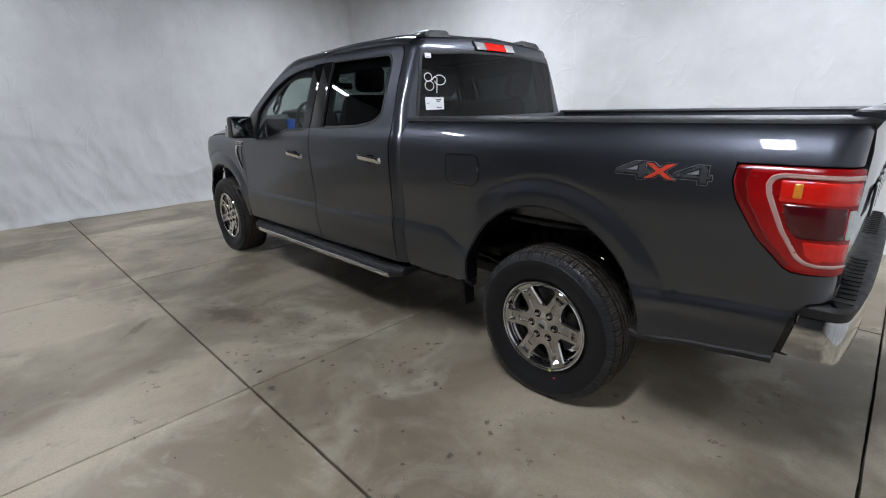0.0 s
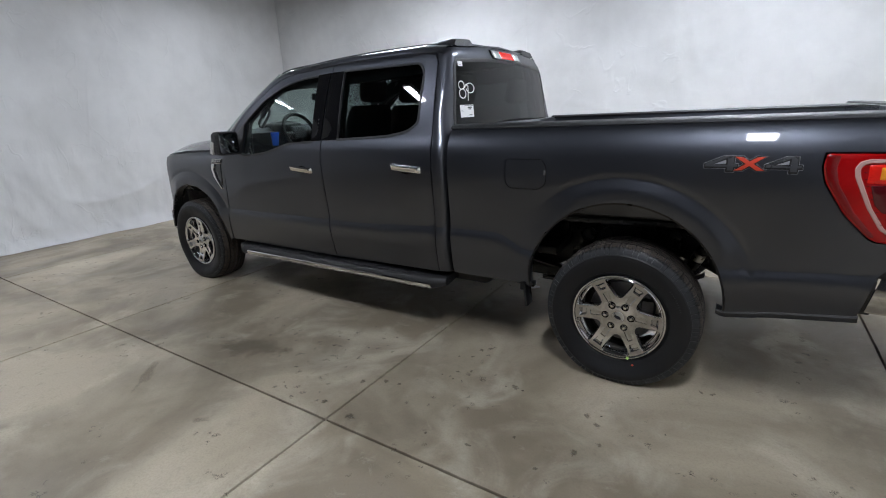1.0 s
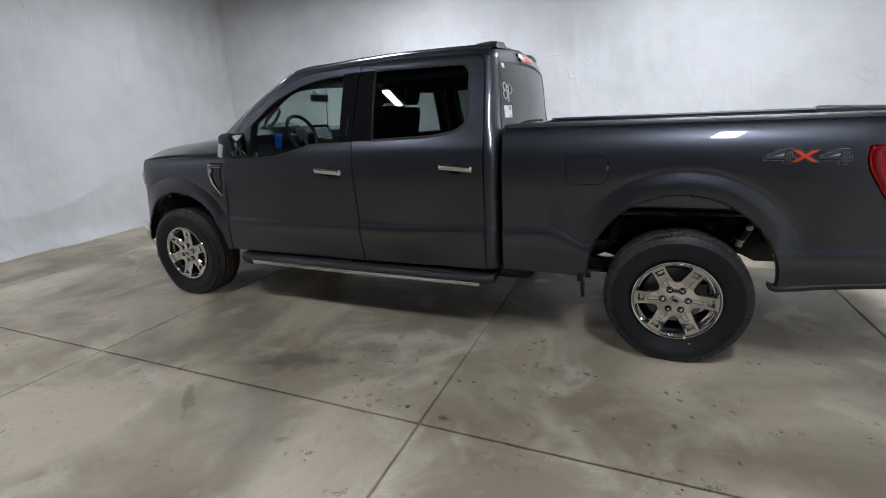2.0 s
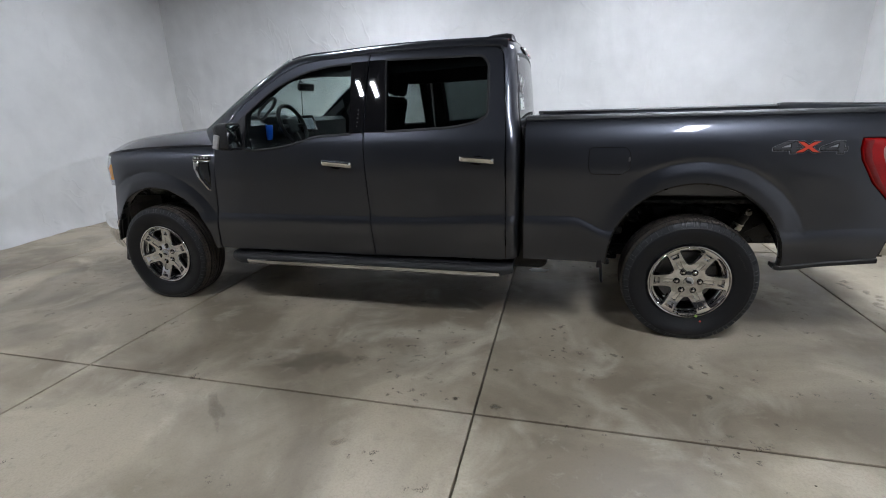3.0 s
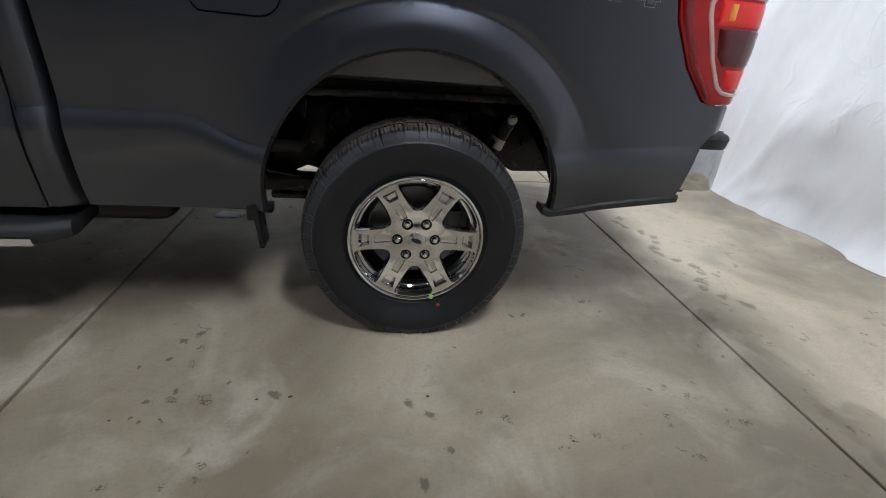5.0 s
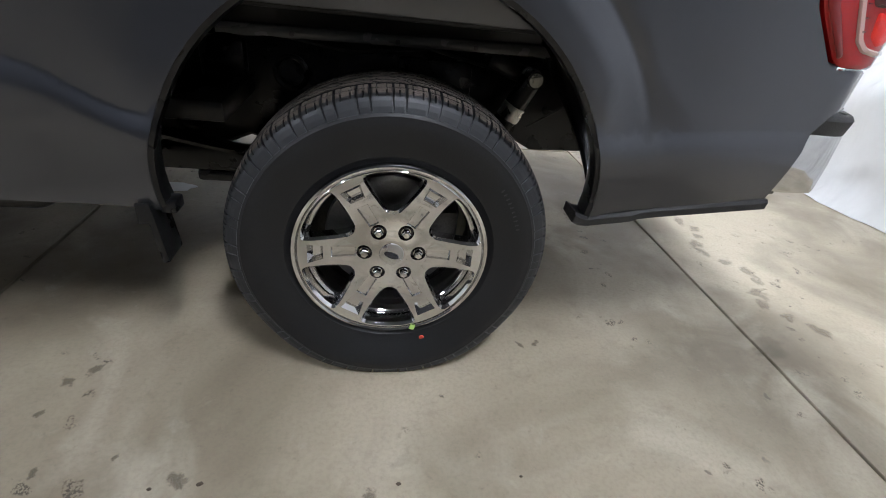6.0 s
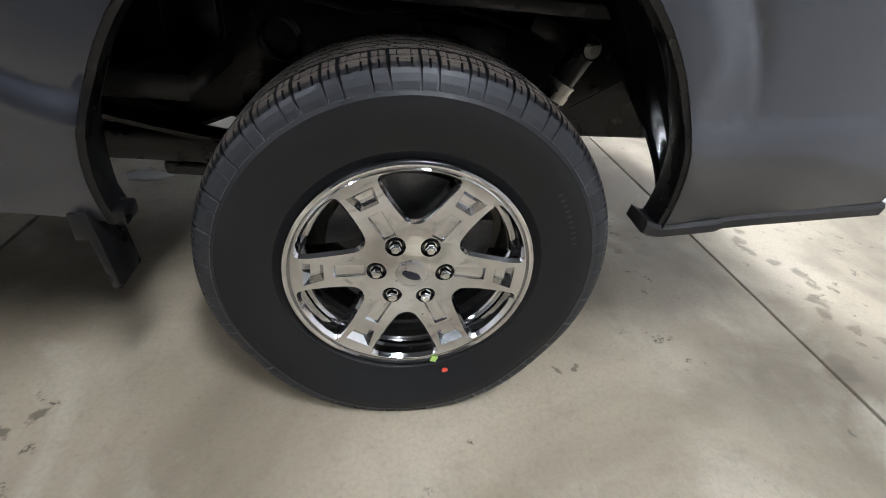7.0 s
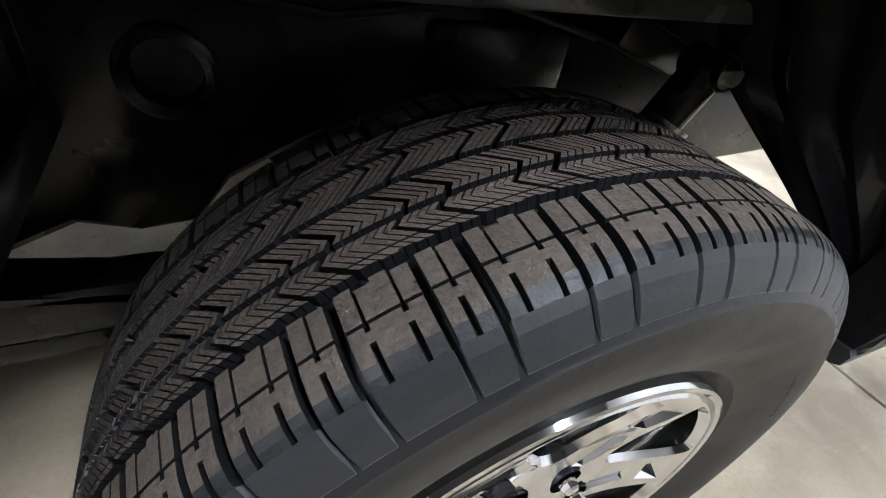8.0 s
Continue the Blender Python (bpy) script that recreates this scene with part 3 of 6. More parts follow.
BED_W = spline([(0.45, 0.902), (0.478, 0.912), (0.52, 0.925), (0.62, 0.9415), (0.69, 0.9482), (0.720, 0.9485), (0.742, 0.9469), (0.758, 0.9429), (0.769, 0.9390), (0.776, 0.9364), (0.779, 0.9360), (0.783, 0.9359), (0.85, 0.9375), (1.0, 0.947), (1.1, 0.953),
                (1.2, 0.951), (1.26, 0.942), (1.31, 0.925), (1.35, 0.902), (1.375, 0.880), (1.39, 0.858)])
FENDER_W = spline([(0.40, 0.895), (0.46, 0.912), (0.62, 0.936), (0.69, 0.9425), (0.715, 0.9415), (0.745, 0.9375), (0.765, 0.9345), (0.779, 0.9320), (0.783, 0.9320), (0.9, 0.936), (1.0, 0.941), (1.1, 0.937), (1.16, 0.924), (1.21, 0.897), (1.25, 0.855)])
TAPER = spline([(-4.9, 0.52), (-4.75, 0.33), (-4.6, 0.175), (-4.45, 0.055), (-4.32, 0.012), (-4.2, 0.0), (-4.0, 0.0)])
REAR_ARCH, FRONT_ARCH = (-0.015, 0.515, 0.497, 0.607), (-3.955, 0.470, 0.476, 0.585)


def smooth(a, b, x):
    t = min(1.0, max(0.0, (x - a) / (b - a)))
    return t * t * (3 - 2 * t)


def flare(x, z, arch, amount=0.021):
    """How far the wheel flare stands out: a crisp crease above the wheel that dies away towards its foot."""
    cx, cz, r0, r1 = arch
    r = math.hypot(x - cx, z - cz)
    crisp = smooth(0.28, 0.62, (z - cz) / max(r, 1e-6)) * smooth(-0.75, -0.35, (x - cx) / max(r, 1e-6))
    wide = 0.066 + 0.140 * (1 - crisp)
    lip = smooth(r1 + 0.012 + (wide - 0.066) * 0.4, r1 + 0.012 - wide, r)
    groove = 0.0035 * crisp * math.exp(-((r - r1 - 0.014) / 0.013) ** 2)
    return amount * lip * (0.72 + 0.28 * smooth(r1, r0, r)) - groove


def crease_z(x):
    """The height of the body's lower crease along its side."""
    if x < -1.04:
        return 0.752 + 0.030 * smooth(-1.9, -1.1, x)
    if x < 0:
        return 0.787 - 0.085 * smooth(-0.73, -0.50, x)
    return 0.728 + 0.034 * smooth(0.40, 0.95, x)


def warp_level(x, v):
    return v + (crease_z(x) - 0.780) * math.exp(-((v - 0.780) / 0.13) ** 2)


def unwarp(x, v):
    c = crease_z(x)
    return v - (c - 0.780) * math.exp(-((v - c) / 0.13) ** 2)


def side_point(x, w, z, s):
    """A place on a flank: s -1 is the driver's side, 1 the other."""
    return (x, -w if s < 0 else 2 * YC + w, z)


def cab_to3(s):
    return lambda u, v, d: side_point(u, CAB_W(unwarp(u, v)) - d, v, s)


def fender_to3(s):
    return lambda u, v, d: side_point(u, FENDER_W(unwarp(u, v)) - TAPER(min(u, -4.0)) + flare(u, v, FRONT_ARCH, 0.016) - d, v, s)


def bed_to3(s):
    def f(u, v, d):
        w, x = BED_W(unwarp(u, v)), u
        if u < 0.9:
            w += flare(u, v, REAR_ARCH)
        w -= 0.010 * smooth(0.7, 1.02, u)
        if u > 1.0:
            a = (u - 1.0) / 0.08
            x, w = 1.0 + (0.08 - d) * math.sin(a), w - 0.08 + (0.08 - d) * math.cos(a)
        else:
            w -= d
        return side_point(x, w, v, s)
    return f


def arch_line(arch, a0, a1, n=30, grow=0.0):
    cx, cz, r, _ = arch
    return [(cx + (r + grow) * math.cos(radians(a0 + (a1 - a0) * k / n)), cz + (r + grow) * math.sin(radians(a0 + (a1 - a0) * k / n))) for k in range(n + 1)]


def arch_points(arch):
    cx, cz, r0, r1 = arch
    return [(cx + r * math.cos(radians(a)), cz + r * math.sin(radians(a))) for a in range(-12, 196, 3)
            for r in (r0 + 0.02, r0 + 0.045, r0 + 0.07, r1 - 0.018, r1 - 0.008, r1 - 0.002, r1 + 0.003, r1 + 0.008, r1 + 0.014, r1 + 0.020, r1 + 0.03, r1 + 0.05)]


LEVELS = [0.49, 0.53, 0.58, 0.64, 0.70, 0.715, 0.730, 0.745, 0.758, 0.768, 0.775, 0.779, 0.783, 0.790, 0.81, 0.84, 0.9, 0.96, 1.02, 1.08, 1.13, 1.17, 1.21, 1.24, 1.265, 1.285, 1.305, 1.325, 1.345, 1.365, 1.38,
          1.42, 1.48, 1.54, 1.60, 1.66, 1.72, 1.78, 1.82]
truck = empty("pickup_truck", "carbon grey metallic crew-cab pickup truck with chrome wheels, parked", "pickup truck")
FRONT_WINDOW = rounded([(-2.226, 1.322), (-2.50, 1.311), (-2.625, 1.272), (-2.80, 1.236), (-3.03, 1.216), (-3.085, 1.235), (-3.082, 1.475), (-2.865, 1.645), (-2.63, 1.750), (-2.42, 1.787), (-2.236, 1.796)],
                       [0.004, 0.06, 0.06, 0.05, 0.03, 0.02, 0.02, 0.06, 0.08, 0.06, 0.004])
REAR_WINDOW = rounded([(-1.982, 1.334), (-2.006, 1.807), (-1.335, 1.800), (-1.287, 1.745), (-1.280, 1.428), (-1.36, 1.378), (-1.52, 1.351)], [0.004, 0.004, 0.04, 0.03, 0.03, 0.05, 0.06])
SEAM = [(-3.335, 1.255), (-3.185, 1.462), (-2.906, 1.680), (-2.703, 1.792), (-2.345, 1.838), (-1.926, 1.862), (-1.535, 1.864), (-1.275, 1.856), (-1.175, 1.848)]


def bow(pts):
    """A gently rounded line through points."""
    f = spline(pts)
    n = 24
    return [(pts[0][0] + (pts[-1][0] - pts[0][0]) * k / n, f(pts[0][0] + (pts[-1][0] - pts[0][0]) * k / n)) for k in range(n + 1)]


SEAM_LINE = bow(SEAM)
SEAM_F = spline(SEAM)


def door_outlines():
    g = 0.0036
    front = [(-3.432, 0.458), (-3.40, 0.72), (-3.372, 0.96), (-3.345, 1.15)] + [(x + 0.004, z - 0.005) for x, z in SEAM_LINE if x < -2.135]
    front += [(-2.122 - g, SEAM_F(-2.12) - 0.005), (-2.125 - g, 1.79), (-2.135 - g, 1.33), (-2.130 - g, 0.97), (-2.120 - g, 0.69), (-2.110 - g, 0.452)]
    rear = [(-2.110 + g, 0.452), (-2.120 + g, 0.69), (-2.130 + g, 0.97), (-2.135 + g, 1.33), (-2.125 + g, 1.79), (-2.122 + g, SEAM_F(-2.12) - 0.005)]
    rear += [(x, z - 0.005) for x, z in SEAM_LINE if -2.11 < x < -1.30] + [(-1.235, 1.838), (-1.205, 1.80), (-1.196, 1.74), (-1.165, 1.33), (-1.160, 0.8), (-1.158, 0.470)]
    return front, rear


def pane_sheet(poly, s, d, to3, material, name, parent, label, step=0.08):
    bm = sheet(offset(poly, -0.012), lambda u, v, k: to3(u, v, d + k), step, depth=0.004, round_=0.002, drop=0.0, exact=True)
    ob = part(name, bm, material, parent, label)
    return ob


def chrome_handle(parent, x0, x1, z0, z1, s):
    """A pull handle: end bosses and a bowed grip, over a black patch for the scoop's shade."""
    to3 = cab_to3(s)
    bm = bmesh.new()
    rows = []
    n = 16
    for k in range(n + 1):
        t = k / n
        x = x0 + (x1 - x0) * t
        zc = z0 + (z1 - z0) * t
        out = 0.012 + 0.026 * min(1.0, min(t, 1 - t) / 0.09) ** 0.5
        hh = 0.0185 + 0.002 * (abs(t - 0.5) > 0.38)
        w = CAB_W(zc)
        ring = []
        for a, b in ((-1, 0.35), (-1, 0.74), (-0.8, 0.86), (0.55, 1.0), (0.95, 0.8), (1, 0.35), (0.8, 0.1), (-0.8, 0.1)):
            ring.append(side_point(x, w + out * b, zc + a * hh, s))
        rows.append(ring)
    loft(bm, rows, True)
    bmesh.ops.holes_fill(bm, edges=[e for e in bm.edges if e.is_boundary])
    bmesh.ops.recalc_face_normals(bm, faces=bm.faces)
    h = part("door_handle", bm, M_CHROME, parent, "chrome door handle", angle=50)
    bm = bmesh.new()
    xm, zm = (x0 + x1) / 2, (z0 + z1) / 2
    rows = []
    for q, dd in ((1.0, -0.0015), (0.8, 0.0005), (0.0, 0.0)):
        rows.append([to3(xm + 0.058 * q * math.cos(a), zm - 0.006 + 0.030 * q * math.sin(a), -0.002 + dd) for a in (2 * math.pi * i / 28 for i in range(28))])
    loft(bm, rows, True)
    part("scoop_shade", bm, M_GLOSSBLACK, parent, "black patch for the shaded recess behind the handle")
    return h


def side_door(name, outline, window, s, label):
    to3 = cab_to3(s)
    bm = sheet(outline, to3, 0.045, [window], rows=LEVELS, depth=0.03, exact=True, warp=warp_level)
    door = part(name, bm, M_PAINT, truck, label, angle=32)
    bm = sheet(offset(outline, 0.02), lambda u, v, d: to3(u, v, d + 0.055), 0.07, [offset(window, -0.004)], depth=0.03, round_=0.004)
    part("door_trim", bm, M_DASH, door, "dark inner door trim")
    return door


front_out, rear_out = door_outlines()
for s in (-1, 1):
    to3 = cab_to3(s)
    fd = side_door("front_door", front_out, FRONT_WINDOW, s, "carbon grey metallic front door")
    pane_sheet(FRONT_WINDOW, s, 0.014, to3, M_GLASS, "window_pane", fd, "clear door glass")
    rd = side_door("rear_door", rear_out, REAR_WINDOW, s, "carbon grey metallic rear door with privacy glass")
    pane_sheet(REAR_WINDOW, s, 0.014, to3, M_TINT, "window_pane", rd, "dark privacy glass")
    chrome_handle(fd, -2.455, -2.222, 1.137, 1.117, s)
    chrome_handle(rd, -1.465, -1.224, 1.162, 1.143, s)
    # gloss black pillar covers
    for owner, turn_, mid_, poly in ((fd, 0.012, -2.17, [(-2.238, 1.330), (-2.140, 1.333), (-2.130, 1.79), (-2.129, 1.802), (-2.252, 1.796)]), (rd, -0.012, -2.03, [(-2.129, 1.334), (-1.978, 1.337), (-2.002, 1.803), (-2.119, 1.803)])):
        bm = sheet(rounded(poly, 0.006, 2), lambda u, v, d: to3(u, v, d - 0.0078 + turn_ * (u - mid_) + 0.22 * (u - mid_) ** 2), 0.05, depth=0.006, round_=0.003, drop=0.002, exact=True)
        part("pillar_cover", bm, M_GLOSSBLACK, owner, "gloss black pillar cover")
    # black window seals
    for owner, poly in ((fd, FRONT_WINDOW), (rd, REAR_WINDOW)):
        bm = sheet(offset(poly, -0.006), lambda u, v, d: to3(u, v, d - 0.0035), 0.06, [offset(poly, 0.010)], depth=0.016, round_=0.003, drop=0.002)
        part("window_seal", bm, M_BLACK, owner, "black rubber window seal")
    # black mirror sail
    bm = sheet([(-3.10, 1.228), (-3.27, 1.245), (-3.262, 1.31), (-3.095, 1.47), (-3.072, 1.47), (-3.072, 1.232)], lambda u, v, d: to3(u, v, d - 0.005), 0.05, depth=0.012, round_=0.004, drop=0.003)
    part("mirror_sail", bm, M_BLACK, fd, "black mirror mounting triangle")
    # pillar keypad dots
    if s < 0:
        for k in range(5):
            bm = bmesh.new()
            x, z = -2.182, 1.375 + 0.026 * k
            box(bm, to3(x + k * 0.0018, z, -0.0075), (0.008, 0.002, 0.010), bevel=0.0008, seg=1)
            part("keypad_button", bm, M_GREYPLASTIC, fd, "small grey keypad mark")
    # fender
    f3 = fender_to3(s)
    fen = [(-3.441, 0.455), (-3.408, 0.72), (-3.380, 0.96), (-3.353, 1.15), (-3.342, 1.247), (-3.6, 1.246), (-4.0, 1.236), (-4.33, 1.210), (-4.375, 1.195), (-4.352, 1.09), (-4.358, 0.97), (-4.40, 0.86), (-4.445, 0.72), (-4.44, 0.66)]
    fen += arch_line(FRONT_ARCH, 156, -2, 30)
    bm = sheet(fen, f3, 0.04, rows=LEVELS, extra=arch_points(FRONT_ARCH), depth=0.03, round_=0.006, exact=True, warp=warp_level)
    fender = part("front_fender", bm, M_PAINT, truck, "carbon grey front fender with flared arch", angle=32)
    # fender vent: chrome hook, plate and dark slot
    bm = sheet(rounded([(-3.545, 1.188), (-3.39, 1.188), (-3.386, 1.150), (-3.545, 1.148)], 0.006, 2), lambda u, v, d: f3(u, v, d - 0.010), 0.04, depth=0.012, round_=0.004, drop=0.003)
    vent = part("fender_badge_plate", bm, M_CHROME, fender, "chrome framed model plate")
    bm = sheet([(-3.535, 1.181), (-3.397, 1.181), (-3.394, 1.156), (-3.535, 1.155)], lambda u, v, d: f3(u, v, d - 0.0135), 0.04, depth=0.003, round_=0.002, drop=0.001)
    part("plate_field", bm, M_GLOSSBLACK, fender)
    for k in range(5):
        bm = bmesh.new()
        box(bm, f3(-3.518 + k * 0.027, 1.170, -0.0145), (0.017, 0.003, 0.012), bevel=0.0008, seg=1)
        part("plate_mark", bm, M_SILVER, fender)
    bm = sheet(rounded([(-3.543, 1.146), (-3.485, 1.146), (-3.500, 1.10), (-3.475, 1.02), (-3.418, 0.935), (-3.415, 0.922), (-3.440, 0.925), (-3.512, 1.02), (-3.540, 1.09)], 0.012, 3),
               lambda u, v, d: f3(u, v, d - 0.011), 0.03, depth=0.014, round_=0.006, drop=0.005)
    part("vent_trim", bm, M_CHROME, fender, "chrome hooked vent trim")
    bm = sheet(rounded([(-3.488, 1.146), (-3.405, 1.146), (-3.398, 1.06), (-3.414, 0.945), (-3.470, 1.02), (-3.494, 1.10)], 0.01, 3), lambda u, v, d: f3(u, v, d - 0.003), 0.03, depth=0.006, round_=0.004, drop=0.002)
    part("vent_slot", bm, M_GLOSSBLACK, fender, "gloss black vent slot")
    # roof rail and windscreen pillar
    T = [(-3.47, 1.375, 0.815), (-3.25, 1.535, 0.752), (-2.985, 1.722, 0.700), (-2.76, 1.842, 0.664), (-2.36, 1.884, 0.650), (-1.93, 1.905, 0.645), (-1.54, 1.908, 0.645), (-1.255, 1.902, 0.640), (-1.165, 1.892, 0.622)]
    tz, tw = spline([(p[0], p[1]) for p in T]), spline([(p[0], p[2]) for p in T])
    bm = bmesh.new()
    rows = []
    for k in range(41):
        t = k / 40
        sx = SEAM[0][0] + (SEAM[-1][0] - 0.004 - SEAM[0][0]) * t
        sz = SEAM_F(sx)
        tx = T[0][0] + (T[-1][0] - 0.004 - T[0][0]) * t
        A, B = Vector((sx, CAB_W(sz), sz)), Vector((tx, tw(tx), tz(tx)))
        row = []
        for j, (q, o) in enumerate(((0.0, -0.03), (0.0, -0.004), (0.05, 0.002), (0.3, 0.010), (0.55, 0.013), (0.8, 0.010), (1.0, 0.0), (1.0, -0.02))):
            p = A.lerp(B, q)
            nrm = Vector((0, 0.75, 0.66)) if tx > -2.7 else Vector((-0.30, 0.75, 0.55))
            p = p + nrm * o
            row.append(side_point(p.x, p.y, p.z, s))
        rows.append(row)
    loft(bm, rows)
    bmesh.ops.recalc_face_normals(bm, faces=bm.faces)
    part("roof_rail", bm, M_PAINT, truck, "carbon grey roof rail and windscreen pillar", angle=38)
    # rocker, dark inner sill
    bm = bmesh.new()
    box(bm, side_point(-2.30, 0.845, 0.60, s), (2.25, 0.09, 0.30), bevel=0.02)
    part("inner_sill", bm, M_BLACK, truck, "dark inner sill")
    # bed side
    b3 = bed_to3(s)
    out = [(-1.036, 0.480), (-0.512, 0.478)] + arch_line(REAR_ARCH, 180, -2, 36) + [(0.486, 0.515), (0.68, 0.540), (0.905, 0.567), (0.95, 0.574), (0.985, 0.755), (1.02, 0.800), (1.112, 0.815), (1.112, 0.903),
            (0.958, 0.900), (0.930, 0.914), (0.838, 1.012), (0.760, 1.140), (0.744, 1.20), (0.750, 1.262), (1.112, 1.262), (1.112, 1.388), (-1.036, 1.388)]
    fuel = rounded([(-0.650, 1.223), (-0.432, 1.223), (-0.405, 1.18), (-0.408, 1.088), (-0.450, 1.054), (-0.632, 1.058), (-0.652, 1.10)], 0.028, 4)
    bm = sheet(out, b3, 0.04, [fuel] if s < 0 else [], rows=LEVELS, extra=arch_points(REAR_ARCH) + [(-0.80 + 0.0125 * i, 0.655 + 0.0105 * j) for i in range(28) for j in range(15)], depth=0.022, round_=0.005, drop=0.004, exact=True, warp=warp_level)
    bed_side = part("bed_side", bm, M_PAINT, truck, "carbon grey bed side with flared wheel arch", angle=32)
    if s < 0:
        bm = sheet(offset(fuel, 0.0048), b3, 0.04, depth=0.012, round_=0.004, drop=0.003, exact=True)
        part("fuel_door", bm, M_PAINT, bed_side, "flush square fuel filler door", angle=32)
        bm = bmesh.new()
        box(bm, b3(-0.415, 1.150, 0.002), (0.012, 0.008, 0.026), bevel=0.003)
        part("fuel_door_notch", bm, M_GREYPLASTIC, bed_side, "small finger notch")
        bm = sheet(offset(fuel, -0.006), lambda u, v, d: b3(u, v, d + 0.018), 0.05, depth=0.004)
        part("filler_cup", bm, M_BLACK, bed_side)
    # black edge strip under the rear of the bed side and along the arch lip
    bm = bmesh.new()
    rows = []
    low = spline([(0.43, 0.522), (0.47, 0.502), (0.52, 0.508), (0.68, 0.536), (0.80, 0.552), (0.955, 0.571)])
    for k in range(25):
        u = 0.445 + (0.955 - 0.445) * k / 24
        z = low(u)
        w = BED_W(z + 0.012) + (0.012 if u < 0.6 else 0.004) - 0.006 * smooth(0.7, 1.0, u)
        rows.append([side_point(u, w - 0.075, z - 0.016, s), side_point(u, w - 0.01, z - 0.020, s), side_point(u, w, z - 0.014, s), side_point(u, w + 0.002, z + 0.004, s), side_point(u, w - 0.004, z + 0.012, s), side_point(u, w - 0.07, z + 0.010, s)])
    loft(bm, rows, True)
    bmesh.ops.holes_fill(bm, edges=[e for e in bm.edges if e.is_boundary])
    bmesh.ops.recalc_face_normals(bm, faces=bm.faces)
    part("lower_strip", bm, M_BLACK, bed_side, "black plastic lower edge strip")
    for arch, owner, tof, a0, a1 in ((REAR_ARCH, bed_side, b3, -4, 184), (FRONT_ARCH, fender, f3, 0, 156)):
        bm = bmesh.new()
        rows = []
        for k in range(49):
            a = radians(a0 + (a1 - a0) * k / 48)
            ring = []
            for dr, dy in ((0.004, 0.006), (-0.010, 0.010), (-0.012, 0.035), (0.004, 0.085), (0.012, 0.085), (0.006, 0.02)):
                r = arch[2] + dr
                ring.append(tof(arch[0] + r * math.cos(a), arch[1] + r * math.sin(a), dy))
            rows.append(ring)
        loft(bm, rows, True)
        bmesh.ops.recalc_face_normals(bm, faces=bm.faces)
        part("arch_lip", bm, M_FRAME, owner, "black arch edge moulding")
    # bed rail cap
    bm = bmesh.new()
    rows = []
    for k in range(31):
        u = -1.040 + 2.13 * k / 30
        i = 0.010 * smooth(0.7, 1.02, u) + (0.05 * ((u - 0.98) / 0.11) ** 2 if u > 0.98 else 0)
        rows.append([side_point(u, w - i, z, s) for w, z in ((0.866, 1.383), (0.872, 1.388), (0.868, 1.398), (0.856, 1.406), (0.80, 1.413), (0.765, 1.410), (0.755, 1.400), (0.755, 1.385))])
    loft(bm, rows, True)
    bmesh.ops.holes_fill(bm, edges=[e for e in bm.edges if e.is_boundary])
    bmesh.ops.recalc_face_normals(bm, faces=bm.faces)
    part("bed_rail_cap", bm, M_BLACK, truck, "black plastic bed rail cap")
    bm = bmesh.new()
    box(bm, side_point(0.02, 0.765, 1.15, s), (2.06, 0.02, 0.50), bevel=0.006)
    part("bed_inner_wall", bm, M_PAINT, truck)

# cab back, with the rear window
REAR_R = 0.085
XR = spline([(0.4, -1.070), (1.36, -1.062), (1.5, -1.066), (1.8, -1.098), (1.86, -1.112), (1.90, -1.14)])
XG = spline([(0.4, -1.151), (0.8, -1.153), (1.33, -1.158), (1.74, -1.189), (1.80, -1.197), (1.845, -1.222)])


def back_to3(u, v, d):
    half = CAB_W(v) + YC
    flat = half - REAR_R
    a = abs(u)
    xr = XR(v) - 0.035 * min(1.0, (a / 0.8)) ** 2 * smooth(1.2, 1.5, v)
    if a < flat:
        x, y = xr - d, a
    elif a < flat + REAR_R * math.pi / 2:
        t = (a - flat) / REAR_R
        x, y = xr - REAR_R + (REAR_R - d) * math.cos(t), flat + (REAR_R - d) * math.sin(t)
    else:
        x, y = xr - REAR_R - (a - flat - REAR_R * math.pi / 2), half - d
    return (x, YC + math.copysign(y, u), v)


def gap_u(v):
    half = CAB_W(v) + YC
    xr = XR(v) - 0.035 * smooth(1.2, 1.5, v)
    return half - REAR_R + REAR_R * math.pi / 2 + (xr - REAR_R - XG(v))


vz = [0.470, 0.55, 0.65, 0.75, 0.85, 1.0, 1.15, 1.25, 1.33, 1.45, 1.55, 1.65, 1.74, 1.79, 1.82, 1.845]
back_out = [(gap_u(v), v) for v in vz] + [(gap_u(1.845) - 0.03, 1.875), (0.64, 1.884), (0.3, 1.909), (0, 1.916), (-0.3, 1.909), (-0.64, 1.884), (-gap_u(1.845) + 0.03, 1.875)] + [(-gap_u(v), v) for v in vz[::-1]]
rear_win = rounded([(-0.808, 1.378), (0.808, 1.378), (0.722, 1.795), (0.35, 1.818), (0, 1.824), (-0.35, 1.818), (-0.722, 1.795)], [0.03, 0.03, 0.05, 0.05, 0.05, 0.05, 0.05])
flat0 = [CAB_W(v) + YC - REAR_R for v in LEVELS]
corner_pts = [(sg * (f + REAR_R * math.pi / 2 * q), v) for f, v in zip(flat0, LEVELS) for q in (-0.1, 0.08, 0.2, 0.33, 0.46, 0.6, 0.73, 0.86, 0.98, 1.1) for sg in (-1, 1)]
bm = sheet(back_out, back_to3, 0.06, [rear_win], rows=LEVELS, extra=corner_pts, depth=0.02, round_=0.005, exact=True)
cab_back = part("cab_back", bm, M_PAINT, truck, "carbon grey cab rear corner panels", angle=35)
